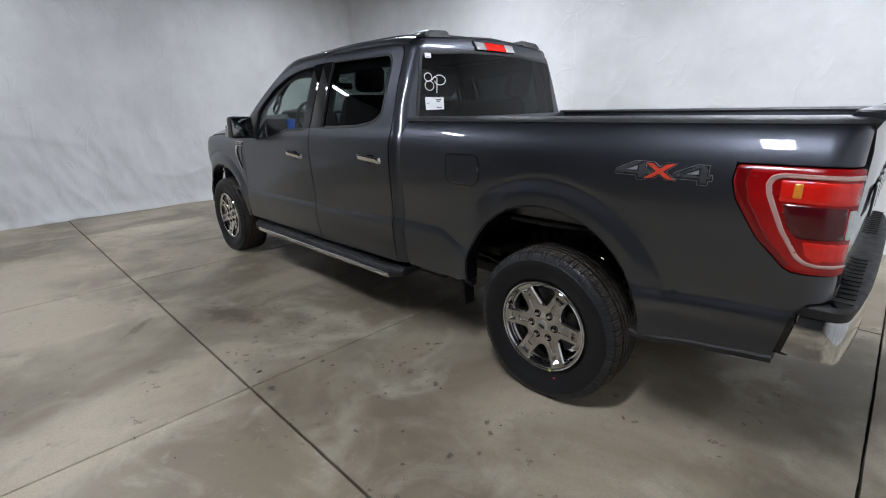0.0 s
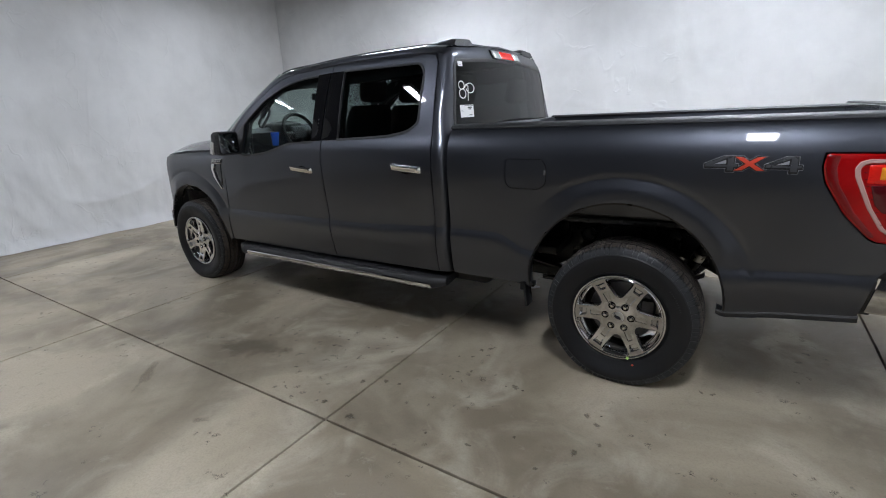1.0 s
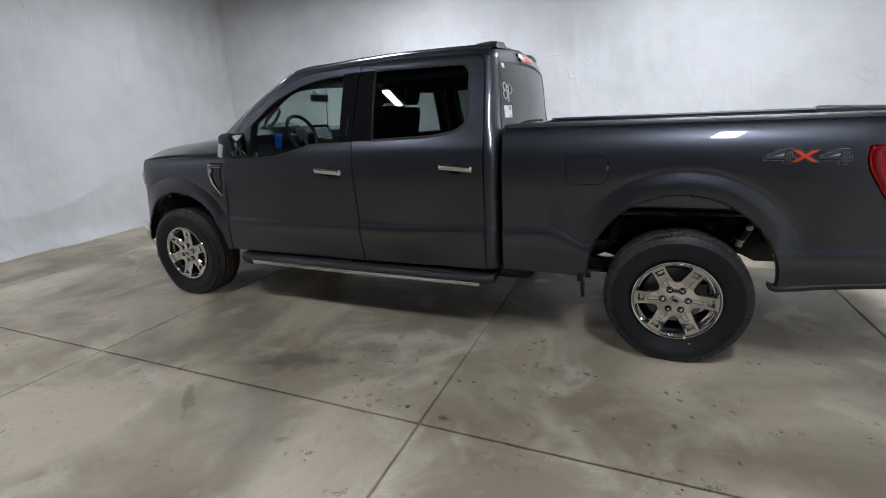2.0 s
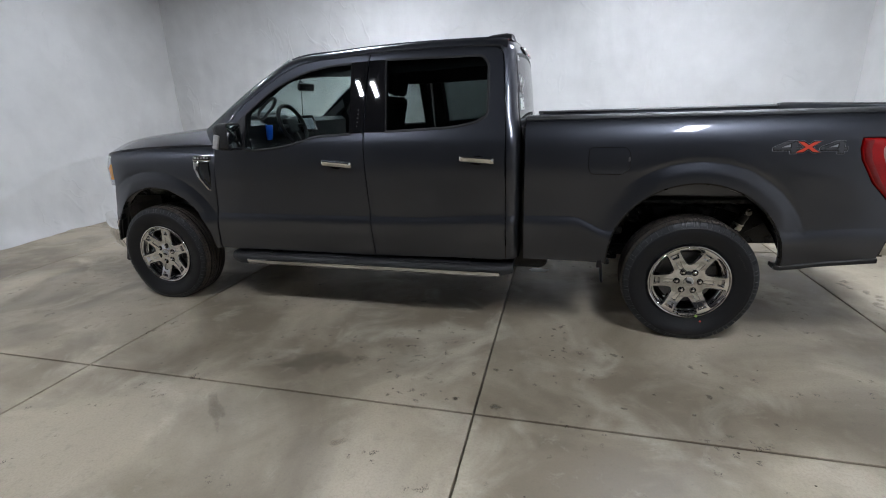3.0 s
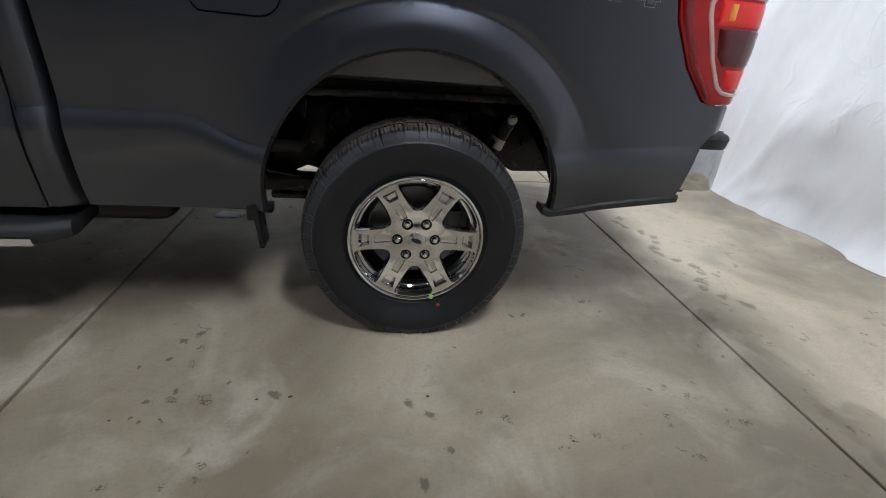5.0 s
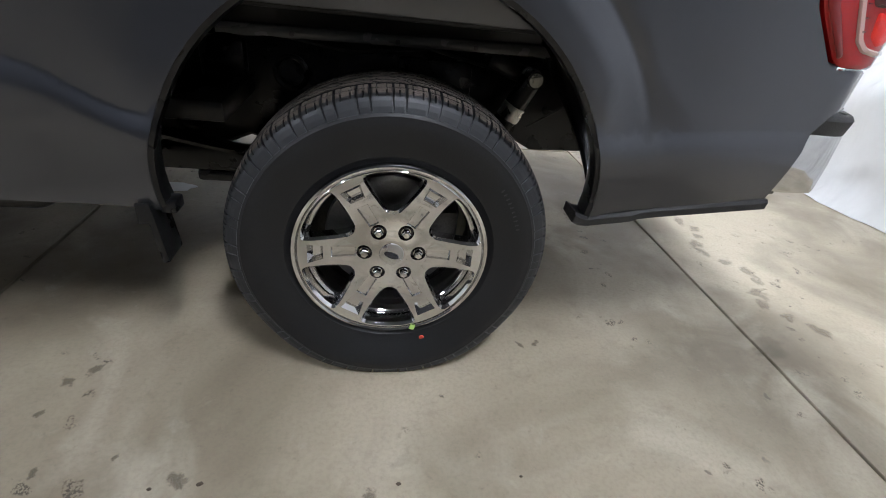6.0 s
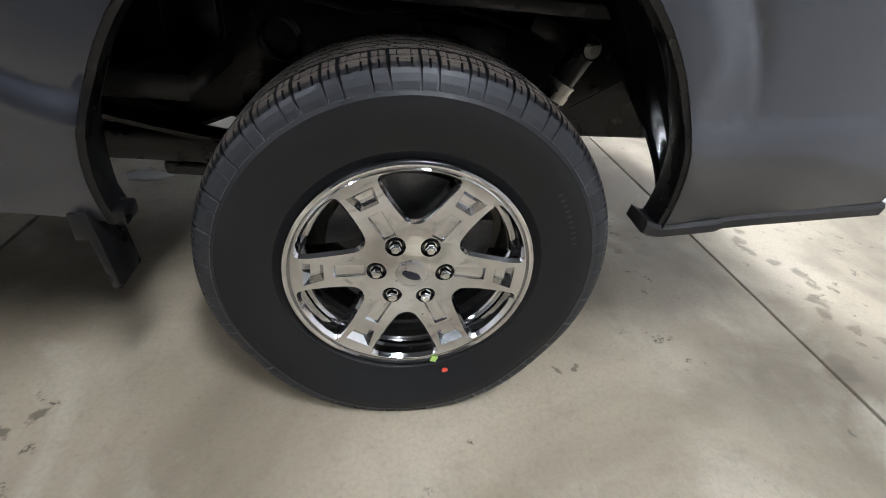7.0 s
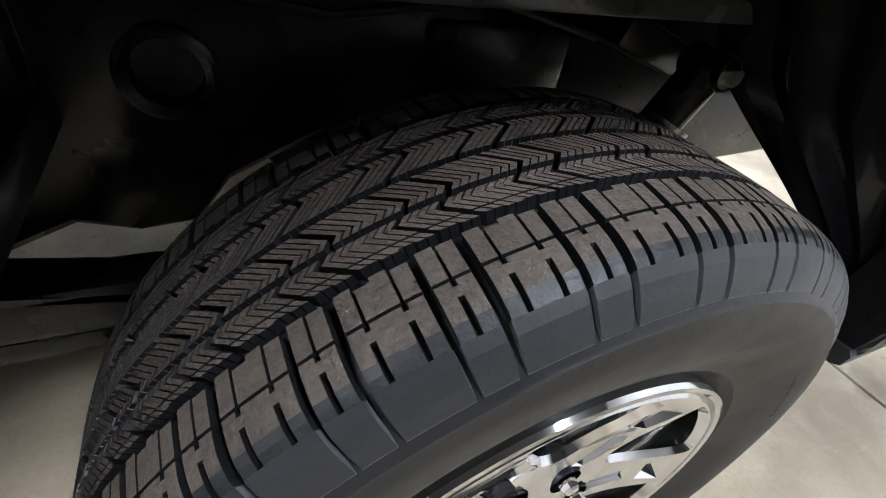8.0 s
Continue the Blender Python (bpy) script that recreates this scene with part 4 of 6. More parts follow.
bm = sheet(offset(rear_win, -0.012), lambda u, v, d: back_to3(u, v, d - 0.002), 0.08, depth=0.004, round_=0.002, drop=0.0)
part("rear_window", bm, M_REARGLASS, cab_back, "dark tinted rear window")
bm = sheet(offset(rear_win, -0.014), lambda u, v, d: back_to3(u, v, d - 0.004), 0.08, [offset(rear_win, 0.012)], depth=0.02, round_=0.003, drop=0.002)
part("window_seal", bm, M_BLACK, cab_back, "black rubber window seal")
# upper brake light
for u0, u1, m_, lab in ((-0.215, -0.115, M_CLEAR, "clear cargo lamp lens"), (-0.112, 0.112, M_BRIGHTRED, "red upper brake light lens"), (0.115, 0.215, M_CLEAR, "clear cargo lamp lens")):
    bm = sheet(rounded([(u0, 1.838), (u1, 1.838), (u1, 1.893), (u0, 1.893)], 0.006, 2), lambda u, v, d: back_to3(u, v, d - 0.022), 0.03, depth=0.02, round_=0.005, drop=0.004)
    part("upper_brake_light", bm, m_, cab_back, lab)
bm = sheet(rounded([(-0.222, 1.833), (0.222, 1.833), (0.220, 1.898), (-0.220, 1.898)], 0.012, 3), lambda u, v, d: back_to3(u, v, d - 0.010), 0.05, depth=0.012, round_=0.005, drop=0.004)
part("brake_light_bezel", bm, M_GLOSSBLACK, cab_back)

# roof skin
bm = bmesh.new()
rows = []
roof_z, roof_w = tz, tw  # the rail's upper edge
for k in range(46):
    x = -2.755 + 1.595 * k / 45
    q_end = max(0.0, (x + 1.26) / 0.12)
    fall = -0.012 * q_end ** 2
    row = []
    for j in range(33):
        t = -1 + 2 * j / 32
        crown = 0.030 * (1 - t * t) + 0.004 * math.cos(t * 9.42) * (1 - abs(t))
        xx = x - (0.075 * (1 - t * t) if k < 1 else 0.075 * (1 - t * t) * max(0, 1 - k / 14))
        row.append((xx - 0.032 * t * t * q_end, YC + t * (roof_w(x) + YC - 0.002 - 0.02 * q_end ** 2), roof_z(min(x, -1.26)) - 0.002 + fall + crown * (1 - 0.12 * q_end)))
    rows.append(row)
loft(bm, rows)
solid(bm, 0.012)
bmesh.ops.recalc_face_normals(bm, faces=bm.faces)
roof = part("roof_panel", bm, M_PAINT, truck, "carbon grey roof panel", angle=40)
for s in (-1, 1):
    # ribbed pods at the roof's rear edge
    bm = bmesh.new()
    rows = []
    for k in range(13):
        t = k / 12
        y = YC + s * 0.53 - 0.115 + 0.23 * t
        e = min(1.0, min(t, 1 - t) / 0.14) ** 0.6
        base = 1.898 + 0.03 * (1 - ((y - YC) / 0.7) ** 2)
        rows.append([(-1.42, y, base - 0.006), (-1.37, y, base + 0.012 * e), (-1.29, y, base + 0.032 * e), (-1.20, y, base + 0.037 * e), (-1.165, y, base + 0.030 * e), (-1.15, y, base - 0.012)])
    loft(bm, rows)
    bmesh.ops.holes_fill(bm, edges=[e for e in bm.edges if e.is_boundary])
    bmesh.ops.recalc_face_normals(bm, faces=bm.faces)
    part("roof_pod", bm, M_BLACK, truck, "black moulded roof pod")

# windscreen
bm = bmesh.new()
rows = []
for k in range(13):
    t = k / 12
    row = []
    for j in range(17):
        q = -1 + 2 * j / 16
        w = (0.835 * (1 - t) + 0.675 * t) + YC
        x = (-3.44 * (1 - t) - 2.775 * t) - (0.17 * (1 - t) + 0.075 * t) * (1 - q * q)
        z = 1.375 * (1 - t) + 1.842 * t + 0.02 * math.sin(math.pi * t) + 0.018 * (1 - q * q)
        row.append((x, YC + q * w, z))
    rows.append(row)
loft(bm, rows)
solid(bm, 0.005)
part("windscreen", bm, M_GLASS, truck, "clear windscreen")

# bonnet
bm = bmesh.new()
rows = []
edge_z = spline([(-4.80, 1.10), (-4.6, 1.160), (-4.35, 1.207), (-4.0, 1.237), (-3.34, 1.250)])
crown_z = spline([(-4.86, 1.165), (-4.80, 1.195), (-4.5, 1.275), (-4.0, 1.332), (-3.75, 1.354), (-3.34, 1.388)])
for k in range(34):
    x = -4.84 + 1.50 * k / 33
    wid = 0.860 - TAPER(min(x, -4.0)) * 0.92 + YC
    row = []
    for j in range(41):
        t = -1 + 2 * j / 40
        z = edge_z(x) + (crown_z(x) - edge_z(x)) * (1 - abs(t) ** 4.5) + 0.012 * smooth(0.45, 0.6, abs(t)) * smooth(0.95, 0.75, abs(t)) * smooth(-4.8, -4.4, x)
        row.append((x + (-0.16 * (1 - t * t) * (k / 33) ** 3), YC + t * wid, z))
    rows.append(row)
loft(bm, rows)
solid(bm, 0.015)
bmesh.ops.recalc_face_normals(bm, faces=bm.faces)
part("bonnet", bm, M_PAINT, truck, "carbon grey bonnet with raised sides", angle=40)
bm = bmesh.new()
box(bm, (-3.56, YC, 1.335), (0.22, 1.40, 0.03), bevel=0.01)
part("cowl", bm, M_BLACK, truck, "black plastic cowl grille")

# front: headlights, grille, bumper
front_plan = lambda x, k=1.0: 0.942 - TAPER(min(x, -4.0)) * k
for s in (-1, 1):
    for nm, x0, x1, z0, z1, m_, off, lab in (("headlight", -4.375, -4.80, 0.93, 1.185, M_CLEAR, 0.0, "clear wraparound headlight"), ("marker_lens", -4.376, -4.425, 0.985, 1.150, M_MARKER, 0.006, "amber side marker lens")):
        bm = bmesh.new()
        rows = []
        for k in range(15):
            x = x0 + (x1 - x0) * k / 14
            rows.append([side_point(x, front_plan(x) - 0.02 - 0.035 * smooth(0.6, 1, q) + off - 0.04 * (q in (0.0, 1.0)), z0 + (z1 - z0) * q, s) for q in (0.0, 0.06, 0.3, 0.6, 0.85, 0.95, 1.0)])
        loft(bm, rows)
        solid(bm, 0.01)
        bmesh.ops.recalc_face_normals(bm, faces=bm.faces)
        part(nm, bm, m_, truck, lab)
    bm = bmesh.new()
    rows = []
    for k in range(22):
        x = -4.425 - 0.49 * k / 21
        w = front_plan(x, 0.62) + 0.012
        top = 0.665 - 0.02 * k / 21
        rows.append([side_point(x + (0.02 if q < 0.3 else 0), w - i, 0.395 + (top - 0.395) * q, s) for q, i in ((0.0, 0.05), (0.05, 0.025), (0.35, 0.006), (0.7, 0.0), (0.93, 0.004), (1.0, 0.02), (1.0, 0.09))])
    loft(bm, rows)
    solid(bm, 0.004)
    bmesh.ops.recalc_face_normals(bm, faces=bm.faces)
    part("front_bumper_end", bm, M_CHROME, truck, "chrome front bumper corner")
    bm = bmesh.new()
    box(bm, side_point(-4.41, 0.82, 0.37, s), (0.05, 0.16, 0.16), Euler((0, 0.25, 0)), bevel=0.01)
    part("air_dam", bm, M_BLACK, truck, "black air dam end")
bm = bmesh.new()
rows = []
for z, q in ((0.40, 0.02), (0.66, 0.0), (0.70, 0.03), (1.0, 0.02), (1.16, 0.06)):
    rows.append([(-4.92 + q + 0.34 * abs(t) ** 3, YC + t * 0.72, z) for t in (-1 + 2 * j / 20 for j in range(21))])
loft(bm, rows)
solid(bm, 0.05)
bmesh.ops.recalc_face_normals(bm, faces=bm.faces)
part("grille", bm, M_BLACK, truck, "dark front grille")

# bed: floor, front wall, tailgate
bm = bmesh.new()
box(bm, (0.02, YC, 0.905), (2.08, 1.62, 0.03), bevel=0.006)
for k in range(11):
    box(bm, (0.02, YC - 0.7 + 0.14 * k, 0.925), (2.06, 0.06, 0.012), bevel=0.004, seg=1)
part("bed_floor", bm, M_BLACK, truck, "black ribbed bed floor")
bm = bmesh.new()
box(bm, (-1.015, YC, 1.145), (0.04, 1.70, 0.51), bevel=0.008)
part("bed_front_wall", bm, M_PAINT, truck)
bm = bmesh.new()
prof = [(1.02, 0.835), (1.075, 0.828), (1.085, 0.86), (1.080, 1.05), (1.084, 1.10), (1.088, 1.30), (1.082, 1.37), (1.100, 1.405), (1.096, 1.418), (1.03, 1.424), (1.015, 1.41)]
rows = []
for k in range(25):
    y = YC - 0.868 + 1.736 * k / 24
    b = 0.018 * (1 - ((y - YC) / 0.868) ** 4)
    rows.append([(x + (b if x > 1.05 else 0), y, z + 0.006 * (1 - ((y - YC) / 0.868) ** 2)) for x, z in prof])
loft(bm, rows, True)
bmesh.ops.holes_fill(bm, edges=[e for e in bm.edges if e.is_boundary])
bmesh.ops.recalc_face_normals(bm, faces=bm.faces)
tailgate = part("tailgate", bm, M_PAINT, truck, "carbon grey tailgate, shut", angle=35)
bm = bmesh.new()
box(bm, (1.058, YC, 1.421), (0.080, 1.60, 0.014), bevel=0.008)
part("tailgate_cap", bm, M_BLACK, tailgate, "black tailgate top cap")
for k in range(5):
    bm = bmesh.new()
    box(bm, (1.107, YC - 0.52 + 0.24 * k, 1.10), (0.008, 0.17, 0.11), bevel=0.003)
    part("stamped_mark", bm, M_PAINT, tailgate)


# ---------------------------------------------------------------- tail lights, bumper, running boards, mirrors
for s in (-1, 1):
    b3 = bed_to3(s)
    up = lambda k: (lambda u, v, d: b3(u, v, d - k))
    lens = rounded([(0.962, 0.906), (0.934, 0.918), (0.842, 1.014), (0.765, 1.142), (0.750, 1.20), (0.756, 1.256), (1.120, 1.256), (1.120, 0.906)], [0.01, 0.02, 0.02, 0.02, 0.01, 0.012, 0.004, 0.004], 3)
    bm = sheet(lens, up(0.006), 0.03, depth=0.04, round_=0.006, drop=0.005)
    tail = part("tail_light", bm, M_RED, truck, "red wraparound tail light with pale light pipe")
    band = [(1.116, 1.236), (0.885, 1.236), (0.858, 1.226), (0.846, 1.200), (0.852, 1.165), (0.905, 1.045), (0.958, 0.958), (0.985, 0.940), (1.02, 0.934), (1.116, 0.934),
            (1.116, 0.945), (1.022, 0.946), (0.992, 0.951), (0.970, 0.968), (0.921, 1.047), (0.869, 1.168), (0.864, 1.198), (0.872, 1.213), (0.890, 1.221), (1.116, 1.221)]
    bm = sheet(rounded(band, 0.006, 2), up(0.011), 0.03, depth=0.006, round_=0.003, drop=0.003)
    part("light_pipe", bm, M_PINK, tail, "pale pink light pipe")
    for nm, poly, m_, k in (("upper_reflector", [(0.888, 1.214), (0.890, 1.142), (1.114, 1.142), (1.114, 1.214)], M_BRIGHTRED, 0.0085), ("dark_reflector", [(0.903, 1.136), (1.070, 1.136), (1.075, 1.030), (0.956, 1.026), (0.925, 1.06)], M_DEEPRED, 0.010),
                            ("lower_reflector", [(0.972, 1.018), (1.112, 1.018), (1.112, 0.956), (1.010, 0.954), (0.985, 0.972)], M_BRIGHTRED, 0.0085), ("reversing_lens", [(1.080, 1.128), (1.112, 1.128), (1.112, 1.030), (1.084, 1.030)], M_CLEAR, 0.009)):
        bm = sheet(rounded(poly, 0.008, 3), up(k), 0.03, depth=0.006, round_=0.004, drop=0.003)
        part(nm, bm, m_, tail)
    lead_ = rounded([(0.757, 1.250), (0.800, 1.250), (0.792, 1.200), (0.806, 1.140), (0.872, 1.025), (0.948, 0.930), (0.938, 0.922), (0.846, 1.018), (0.770, 1.144), (0.755, 1.200)], 0.006, 2)
    bm = sheet(lead_, up(0.0085), 0.03, depth=0.004, round_=0.003, drop=0.002)
    part("dark_leading_lens", bm, M_SHADERED, tail, "darker red leading section")
    for k in range(9):
        bm = bmesh.new()
        t = k / 8
        c = Vector(b3(0.884 + 0.075 * t ** 1.2 - (0.0 if t > 0.3 else 0.004), 1.185 - 0.205 * t, -0.010))
        box(bm, c, (0.010, 0.003, 0.0025), bevel=0.0006, seg=1)
        part("lens_tick", bm, M_DEEPRED, tail)
    # amber patch: an orange reflection in the lens, put in as colour
    bm = sheet(rounded([(0.925, 1.205), (0.948, 1.205), (0.948, 1.158), (0.925, 1.158)], 0.003, 2), up(0.0105), 0.02, depth=0.004, round_=0.003, drop=0.002)
    part("amber_gleam", bm, M_AMBER, tail, "small amber patch for a gleam in the lens")
    # rear bumper end: chrome shell round the corner
    bm = bmesh.new()
    rows = []
    plan = [(0.0, 0.905), (0.05, 0.908), (0.095, 0.906), (0.117, 0.900), (0.134, 0.886), (0.145, 0.866), (0.152, 0.83), (0.165, 0.70), (0.175, 0.55), (0.18, 0.3), (0.182, 0.0 - YC)]
    prof = [(0.596, 0.05, 0.03), (0.590, 0.012, 0.0), (0.594, 0.003, 0.0), (0.602, 0.0, 0.0), (0.67, -0.002, 0.0), (0.742, 0.0, 0.0), (0.748, 0.003, 0.0), (0.750, 0.05, 0.01)]
    for z, inn, _ in prof:
        lead = 0.974 + 0.20 * (z - 0.592)
        r = []
        for i, (dx, w) in enumerate(plan):
            nx, ny = (0.0, 1.0) if i < 3 else ((0.45, 0.9) if i < 4 else ((0.75, 0.65) if i < 5 else ((0.93, 0.35) if i < 6 else (1.0, 0.0))))
            x = (lead + dx if i < 2 else 0.985 + dx) - nx * inn
            r.append(side_point(x, w - ny * inn, z, s))
        rows.append(r)
    loft(bm, rows)
    solid(bm, 0.003)
    bmesh.ops.recalc_face_normals(bm, faces=bm.faces)
    bumper = part("rear_bumper_half", bm, M_BUMPER, truck, "chrome rear bumper shell", angle=32)
    bm = bmesh.new()
    rows = []
    for z, inn in ((0.744, 0.02), (0.750, 0.002), (0.785, -0.004), (0.796, 0.004), (0.800, 0.014)):
        r = []
        for i, (dx, w) in enumerate(plan):
            nx, ny = (0.0, 1.0) if i < 3 else ((0.45, 0.9) if i < 4 else ((0.75, 0.65) if i < 5 else ((0.93, 0.35) if i < 6 else (1.0, 0.0))))
            r.append(side_point(0.988 + dx - nx * inn, w - ny * inn, z, s))
        rows.append(r)
    rows.append([side_point(0.988, w * 0.6 + 0.1, 0.800, s) if i < 3 else side_point(0.99, max(w - 0.1, -YC), 0.800, s) for i, (dx, w) in enumerate(plan)])
    loft(bm, rows)
    bmesh.ops.recalc_face_normals(bm, faces=bm.faces)
    part("bumper_step_pad", bm, M_BLACK, bumper, "black ribbed bumper step pad")
    for k in range(12):
        bm = bmesh.new()
        box(bm, side_point(1.075, 0.83 - 0.055 * k, 0.802, s), (0.12, 0.014, 0.004), bevel=0.0015, seg=1)
        part("tread_rib", bm, M_BLACK, bumper)
    bm = bmesh.new()
    box(bm, side_point(0.960, 0.862, 0.675, s), (0.075, 0.082, 0.185), bevel=0.01)
    part("bumper_bracket", bm, M_CHASSIS, bumper, "black bumper bracket")
    # running board
    bm = bmesh.new()
    rows = []
    n = 40
    for k in range(n + 1):
        x = -3.34 + 2.235 * k / n
        e = min(1.0, min(x + 3.34, -1.105 - x) / 0.10)
        out = 0.972 - 0.05 * (1 - max(0.0, e)) ** 1.5
        lift = 0.018 * (1 - max(0, e))
        rows.append([side_point(x, w, z + (lift if z < 0.38 else 0), s) for w, z in ((out - 0.17, 0.372), (out - 0.03, 0.352), (out - 0.004, 0.356), (out, 0.372), (out - 0.002, 0.400), (out - 0.012, 0.420), (out - 0.03, 0.428), (out - 0.15, 0.431), (out - 0.17, 0.42))])
    loft(bm, rows, True)
    bmesh.ops.holes_fill(bm, edges=[e for e in bm.edges if e.is_boundary])
    bmesh.ops.recalc_face_normals(bm, faces=bm.faces)
    board = part("running_board", bm, M_BLACK, truck, "black running board with chrome strip")
    bm = bmesh.new()
    rows = [[side_point(x, w, z, s) for w, z in ((0.964, 0.3585), (0.971, 0.360), (0.9755, 0.372), (0.9795, 0.388), (0.976, 0.3945), (0.968, 0.394))] for x in np.linspace(-3.17, -1.19, 30)]
    loft(bm, rows, True)
    bmesh.ops.holes_fill(bm, edges=[e for e in bm.edges if e.is_boundary])
    bmesh.ops.recalc_face_normals(bm, faces=bm.faces)
    part("chrome_strip", bm, M_CHROME, board, "polished chrome edge strip")
    for px0, px1 in ((-3.13, -2.98), (-2.85, -2.25), (-2.0, -1.40)):
        bm = bmesh.new()
        box(bm, side_point((px0 + px1) / 2, 0.885, 0.4325, s), (px1 - px0, 0.105, 0.008), bevel=0.003, seg=1)
        part("step_pad", bm, M_BLACK, board, "grooved step pad")
    for bx in (-3.02, -2.25, -1.47):
        bm = bmesh.new()
        box(bm, side_point(bx, 0.76, 0.415, s), (0.10, 0.22, 0.03), bevel=0.006)
        box(bm, side_point(bx, 0.82, 0.455, s), (0.17, 0.06, 0.07), bevel=0.01)
        part("step_bracket", bm, M_CHASSIS, board, "black step bracket")
    # wing mirror
    bm = bmesh.new()
    rows = []
    cy, cz = 1.045, 1.332
    for x, k in ((-3.20, 0.25), (-3.195, 0.55), (-3.175, 0.80), (-3.13, 0.96), (-3.08, 1.0), (-3.055, 0.985), (-3.052, 0.93), (-3.062, 0.90)):
        ring = rounded([(-0.112, -0.098), (0.112, -0.092), (0.108, 0.096), (-0.104, 0.090)], 0.035, 4)
        rows.append([side_point(x + 0.02 * (a / 0.1), cy + a * k, cz + b * k, s) for a, b in ring])
    loft(bm, rows, True)
    bmesh.ops.holes_fill(bm, edges=[e for e in bm.edges if e.is_boundary])
    bmesh.ops.recalc_face_normals(bm, faces=bm.faces)
    mirror = part("wing_mirror", bm, M_BLACK, truck, "black wing mirror with glass")
    bm = bmesh.new()
    ring = rounded([(-0.094, -0.082), (0.094, -0.078), (0.090, 0.080), (-0.086, 0.074)], 0.025, 4)
    rows = [[side_point(x + 0.02 * (a / 0.1), cy + a * k, cz + b * k, s) for a, b in ring] for x, k in ((-3.062, 1.0), (-3.0555, 1.0), (-3.055, 0.97), (-3.0548, 0.0))]
    loft(bm, rows, True)
    bmesh.ops.recalc_face_normals(bm, faces=bm.faces)
    part("mirror_glass", bm, M_MIRROR, mirror, "silvered mirror glass")
    bm = bmesh.new()
    box(bm, side_point(-3.125, 1.150, 1.300, s), (0.045, 0.02, 0.10), Euler((0, 0.3, 0)), bevel=0.006)
    part("signal_lens", bm, M_CLEAR, mirror, "clear turn signal lens")
    bm = bmesh.new()
    box(bm, side_point(-3.14, 0.915, 1.268, s), (0.07, 0.10, 0.05), bevel=0.015)
    part("mirror_arm", bm, M_BLACK, mirror, "black mirror arm")
    # mud flap
    bm = bmesh.new()
    box(bm, side_point(-0.530, 0.900, 0.425, s), (0.016, 0.085, 0.155), Euler((0, -0.10, 0)), bevel=0.004)
    box(bm, side_point(-0.545, 0.938, 0.475, s), (0.032, 0.010, 0.05), bevel=0.003)
    flap = part("mud_flap", bm, M_FRAME, truck, "black rubber mud flap")
    bm = bmesh.new()
    box(bm, side_point(-0.50, 0.90, 0.485, s), (0.035, 0.05, 0.03), bevel=0.006)
    part("flap_clip", bm, M_FRAME, flap)
    bm = bmesh.new()
    rod(bm, side_point(-0.518, 0.915, 0.505, s), side_point(-0.518, 0.93, 0.505, s), 0.008, 8)
    part("flap_screw", bm, M_ZINC, flap, "small zinc screw")

# black valance between tailgate and bumper
bm = bmesh.new()
box(bm, (1.03, YC, 0.775), (0.10, 1.72, 0.11), bevel=0.01)
part("rear_valance", bm, M_BLACK, truck, "black rear valance")
# black sheet added behind the cab-bed gap to stop light showing through
bm = bmesh.new()
box(bm, (-1.052, YC, 0.92), (0.026, 1.80, 0.84), bevel=0.004)
part("gap_light_stop", bm, M_BLACK, truck)
# aerial
bm = bmesh.new()
rod(bm, (-3.66, 0.93, 1.235), (-3.66, 0.93, 1.275), 0.014, 12, 0.008)
rod(bm, (-3.66, 0.93, 1.27), (-3.62, 0.95, 2.065), 0.0045, 8, 0.0034)
part("aerial", bm, M_BLACK, truck, "thin black whip aerial")

# decal on the bed side: 4 X 4
b3 = bed_to3(-1)


def decal(parent, poly, k, material, label=""):
    bm = sheet(poly, lambda u, v, d: b3(u, v, d - k), 0.05, depth=0.0008, round_=0.0008, drop=0.0003)
    return part("decal_piece", bm, material, parent, label)


bed_left = [o for o in truck.children if o.name.startswith("bed_side")][0]


def four(u0, v0, sc):
    body = [(0.0, 0.022), (0.0, 0.032), (0.074, 0.066), (0.112, 0.066), (0.112, 0.032), (0.126, 0.032), (0.126, 0.016), (0.112, 0.016), (0.112, 0.0), (0.084, 0.0), (0.084, 0.016), (0.0, 0.016)]
    hole = [(0.036, 0.032), (0.084, 0.054), (0.084, 0.032)]
    at = lambda q, dx=0, dz=0: [(u0 + a * sc + dx, v0 + b * sc + dz) for a, b in q]
    bm = sheet(offset(at(body), -0.0038), lambda u, v, d: b3(u, v, d - 0.0008), 0.05, depth=0.0006, round_=0.0006, drop=0.0002)
    part("decal_piece", bm, M_OUTLINE, bed_left, "thin pale decal outline")
    bm = sheet(offset(at(body), -0.0025), lambda u, v, d: b3(u, v, d - 0.0014), 0.05, [offset(at(hole), 0.002)], depth=0.0006, round_=0.0006, drop=0.0002)
    part("decal_piece", bm, M_DECALDARK, bed_left, "black numeral four decal")
    bm = sheet(offset(at(body, 0.001, 0.002), 0.0028), lambda u, v, d: b3(u, v, d - 0.0020), 0.05, [offset(at(hole), -0.004)], depth=0.0006, round_=0.0006, drop=0.0002)
    part("decal_piece", bm, M_DECALGREY, bed_left, "grey numeral four face")


four(0.332, 1.178, 1.0)
four(0.556, 1.176, 1.0)
ex = [(0.442, 1.243), (0.476, 1.243), (0.500, 1.225), (0.526, 1.243), (0.560, 1.243), (0.519, 1.212), (0.560, 1.182), (0.526, 1.182), (0.500, 1.200), (0.476, 1.182), (0.440, 1.182), (0.482, 1.212)]
bm = sheet(offset(ex, -0.0038), lambda u, v, d: b3(u, v, d - 0.0010), 0.05, depth=0.0006, round_=0.0006, drop=0.0002)
part("decal_piece", bm, M_OUTLINE, bed_left, "thin pale decal outline")
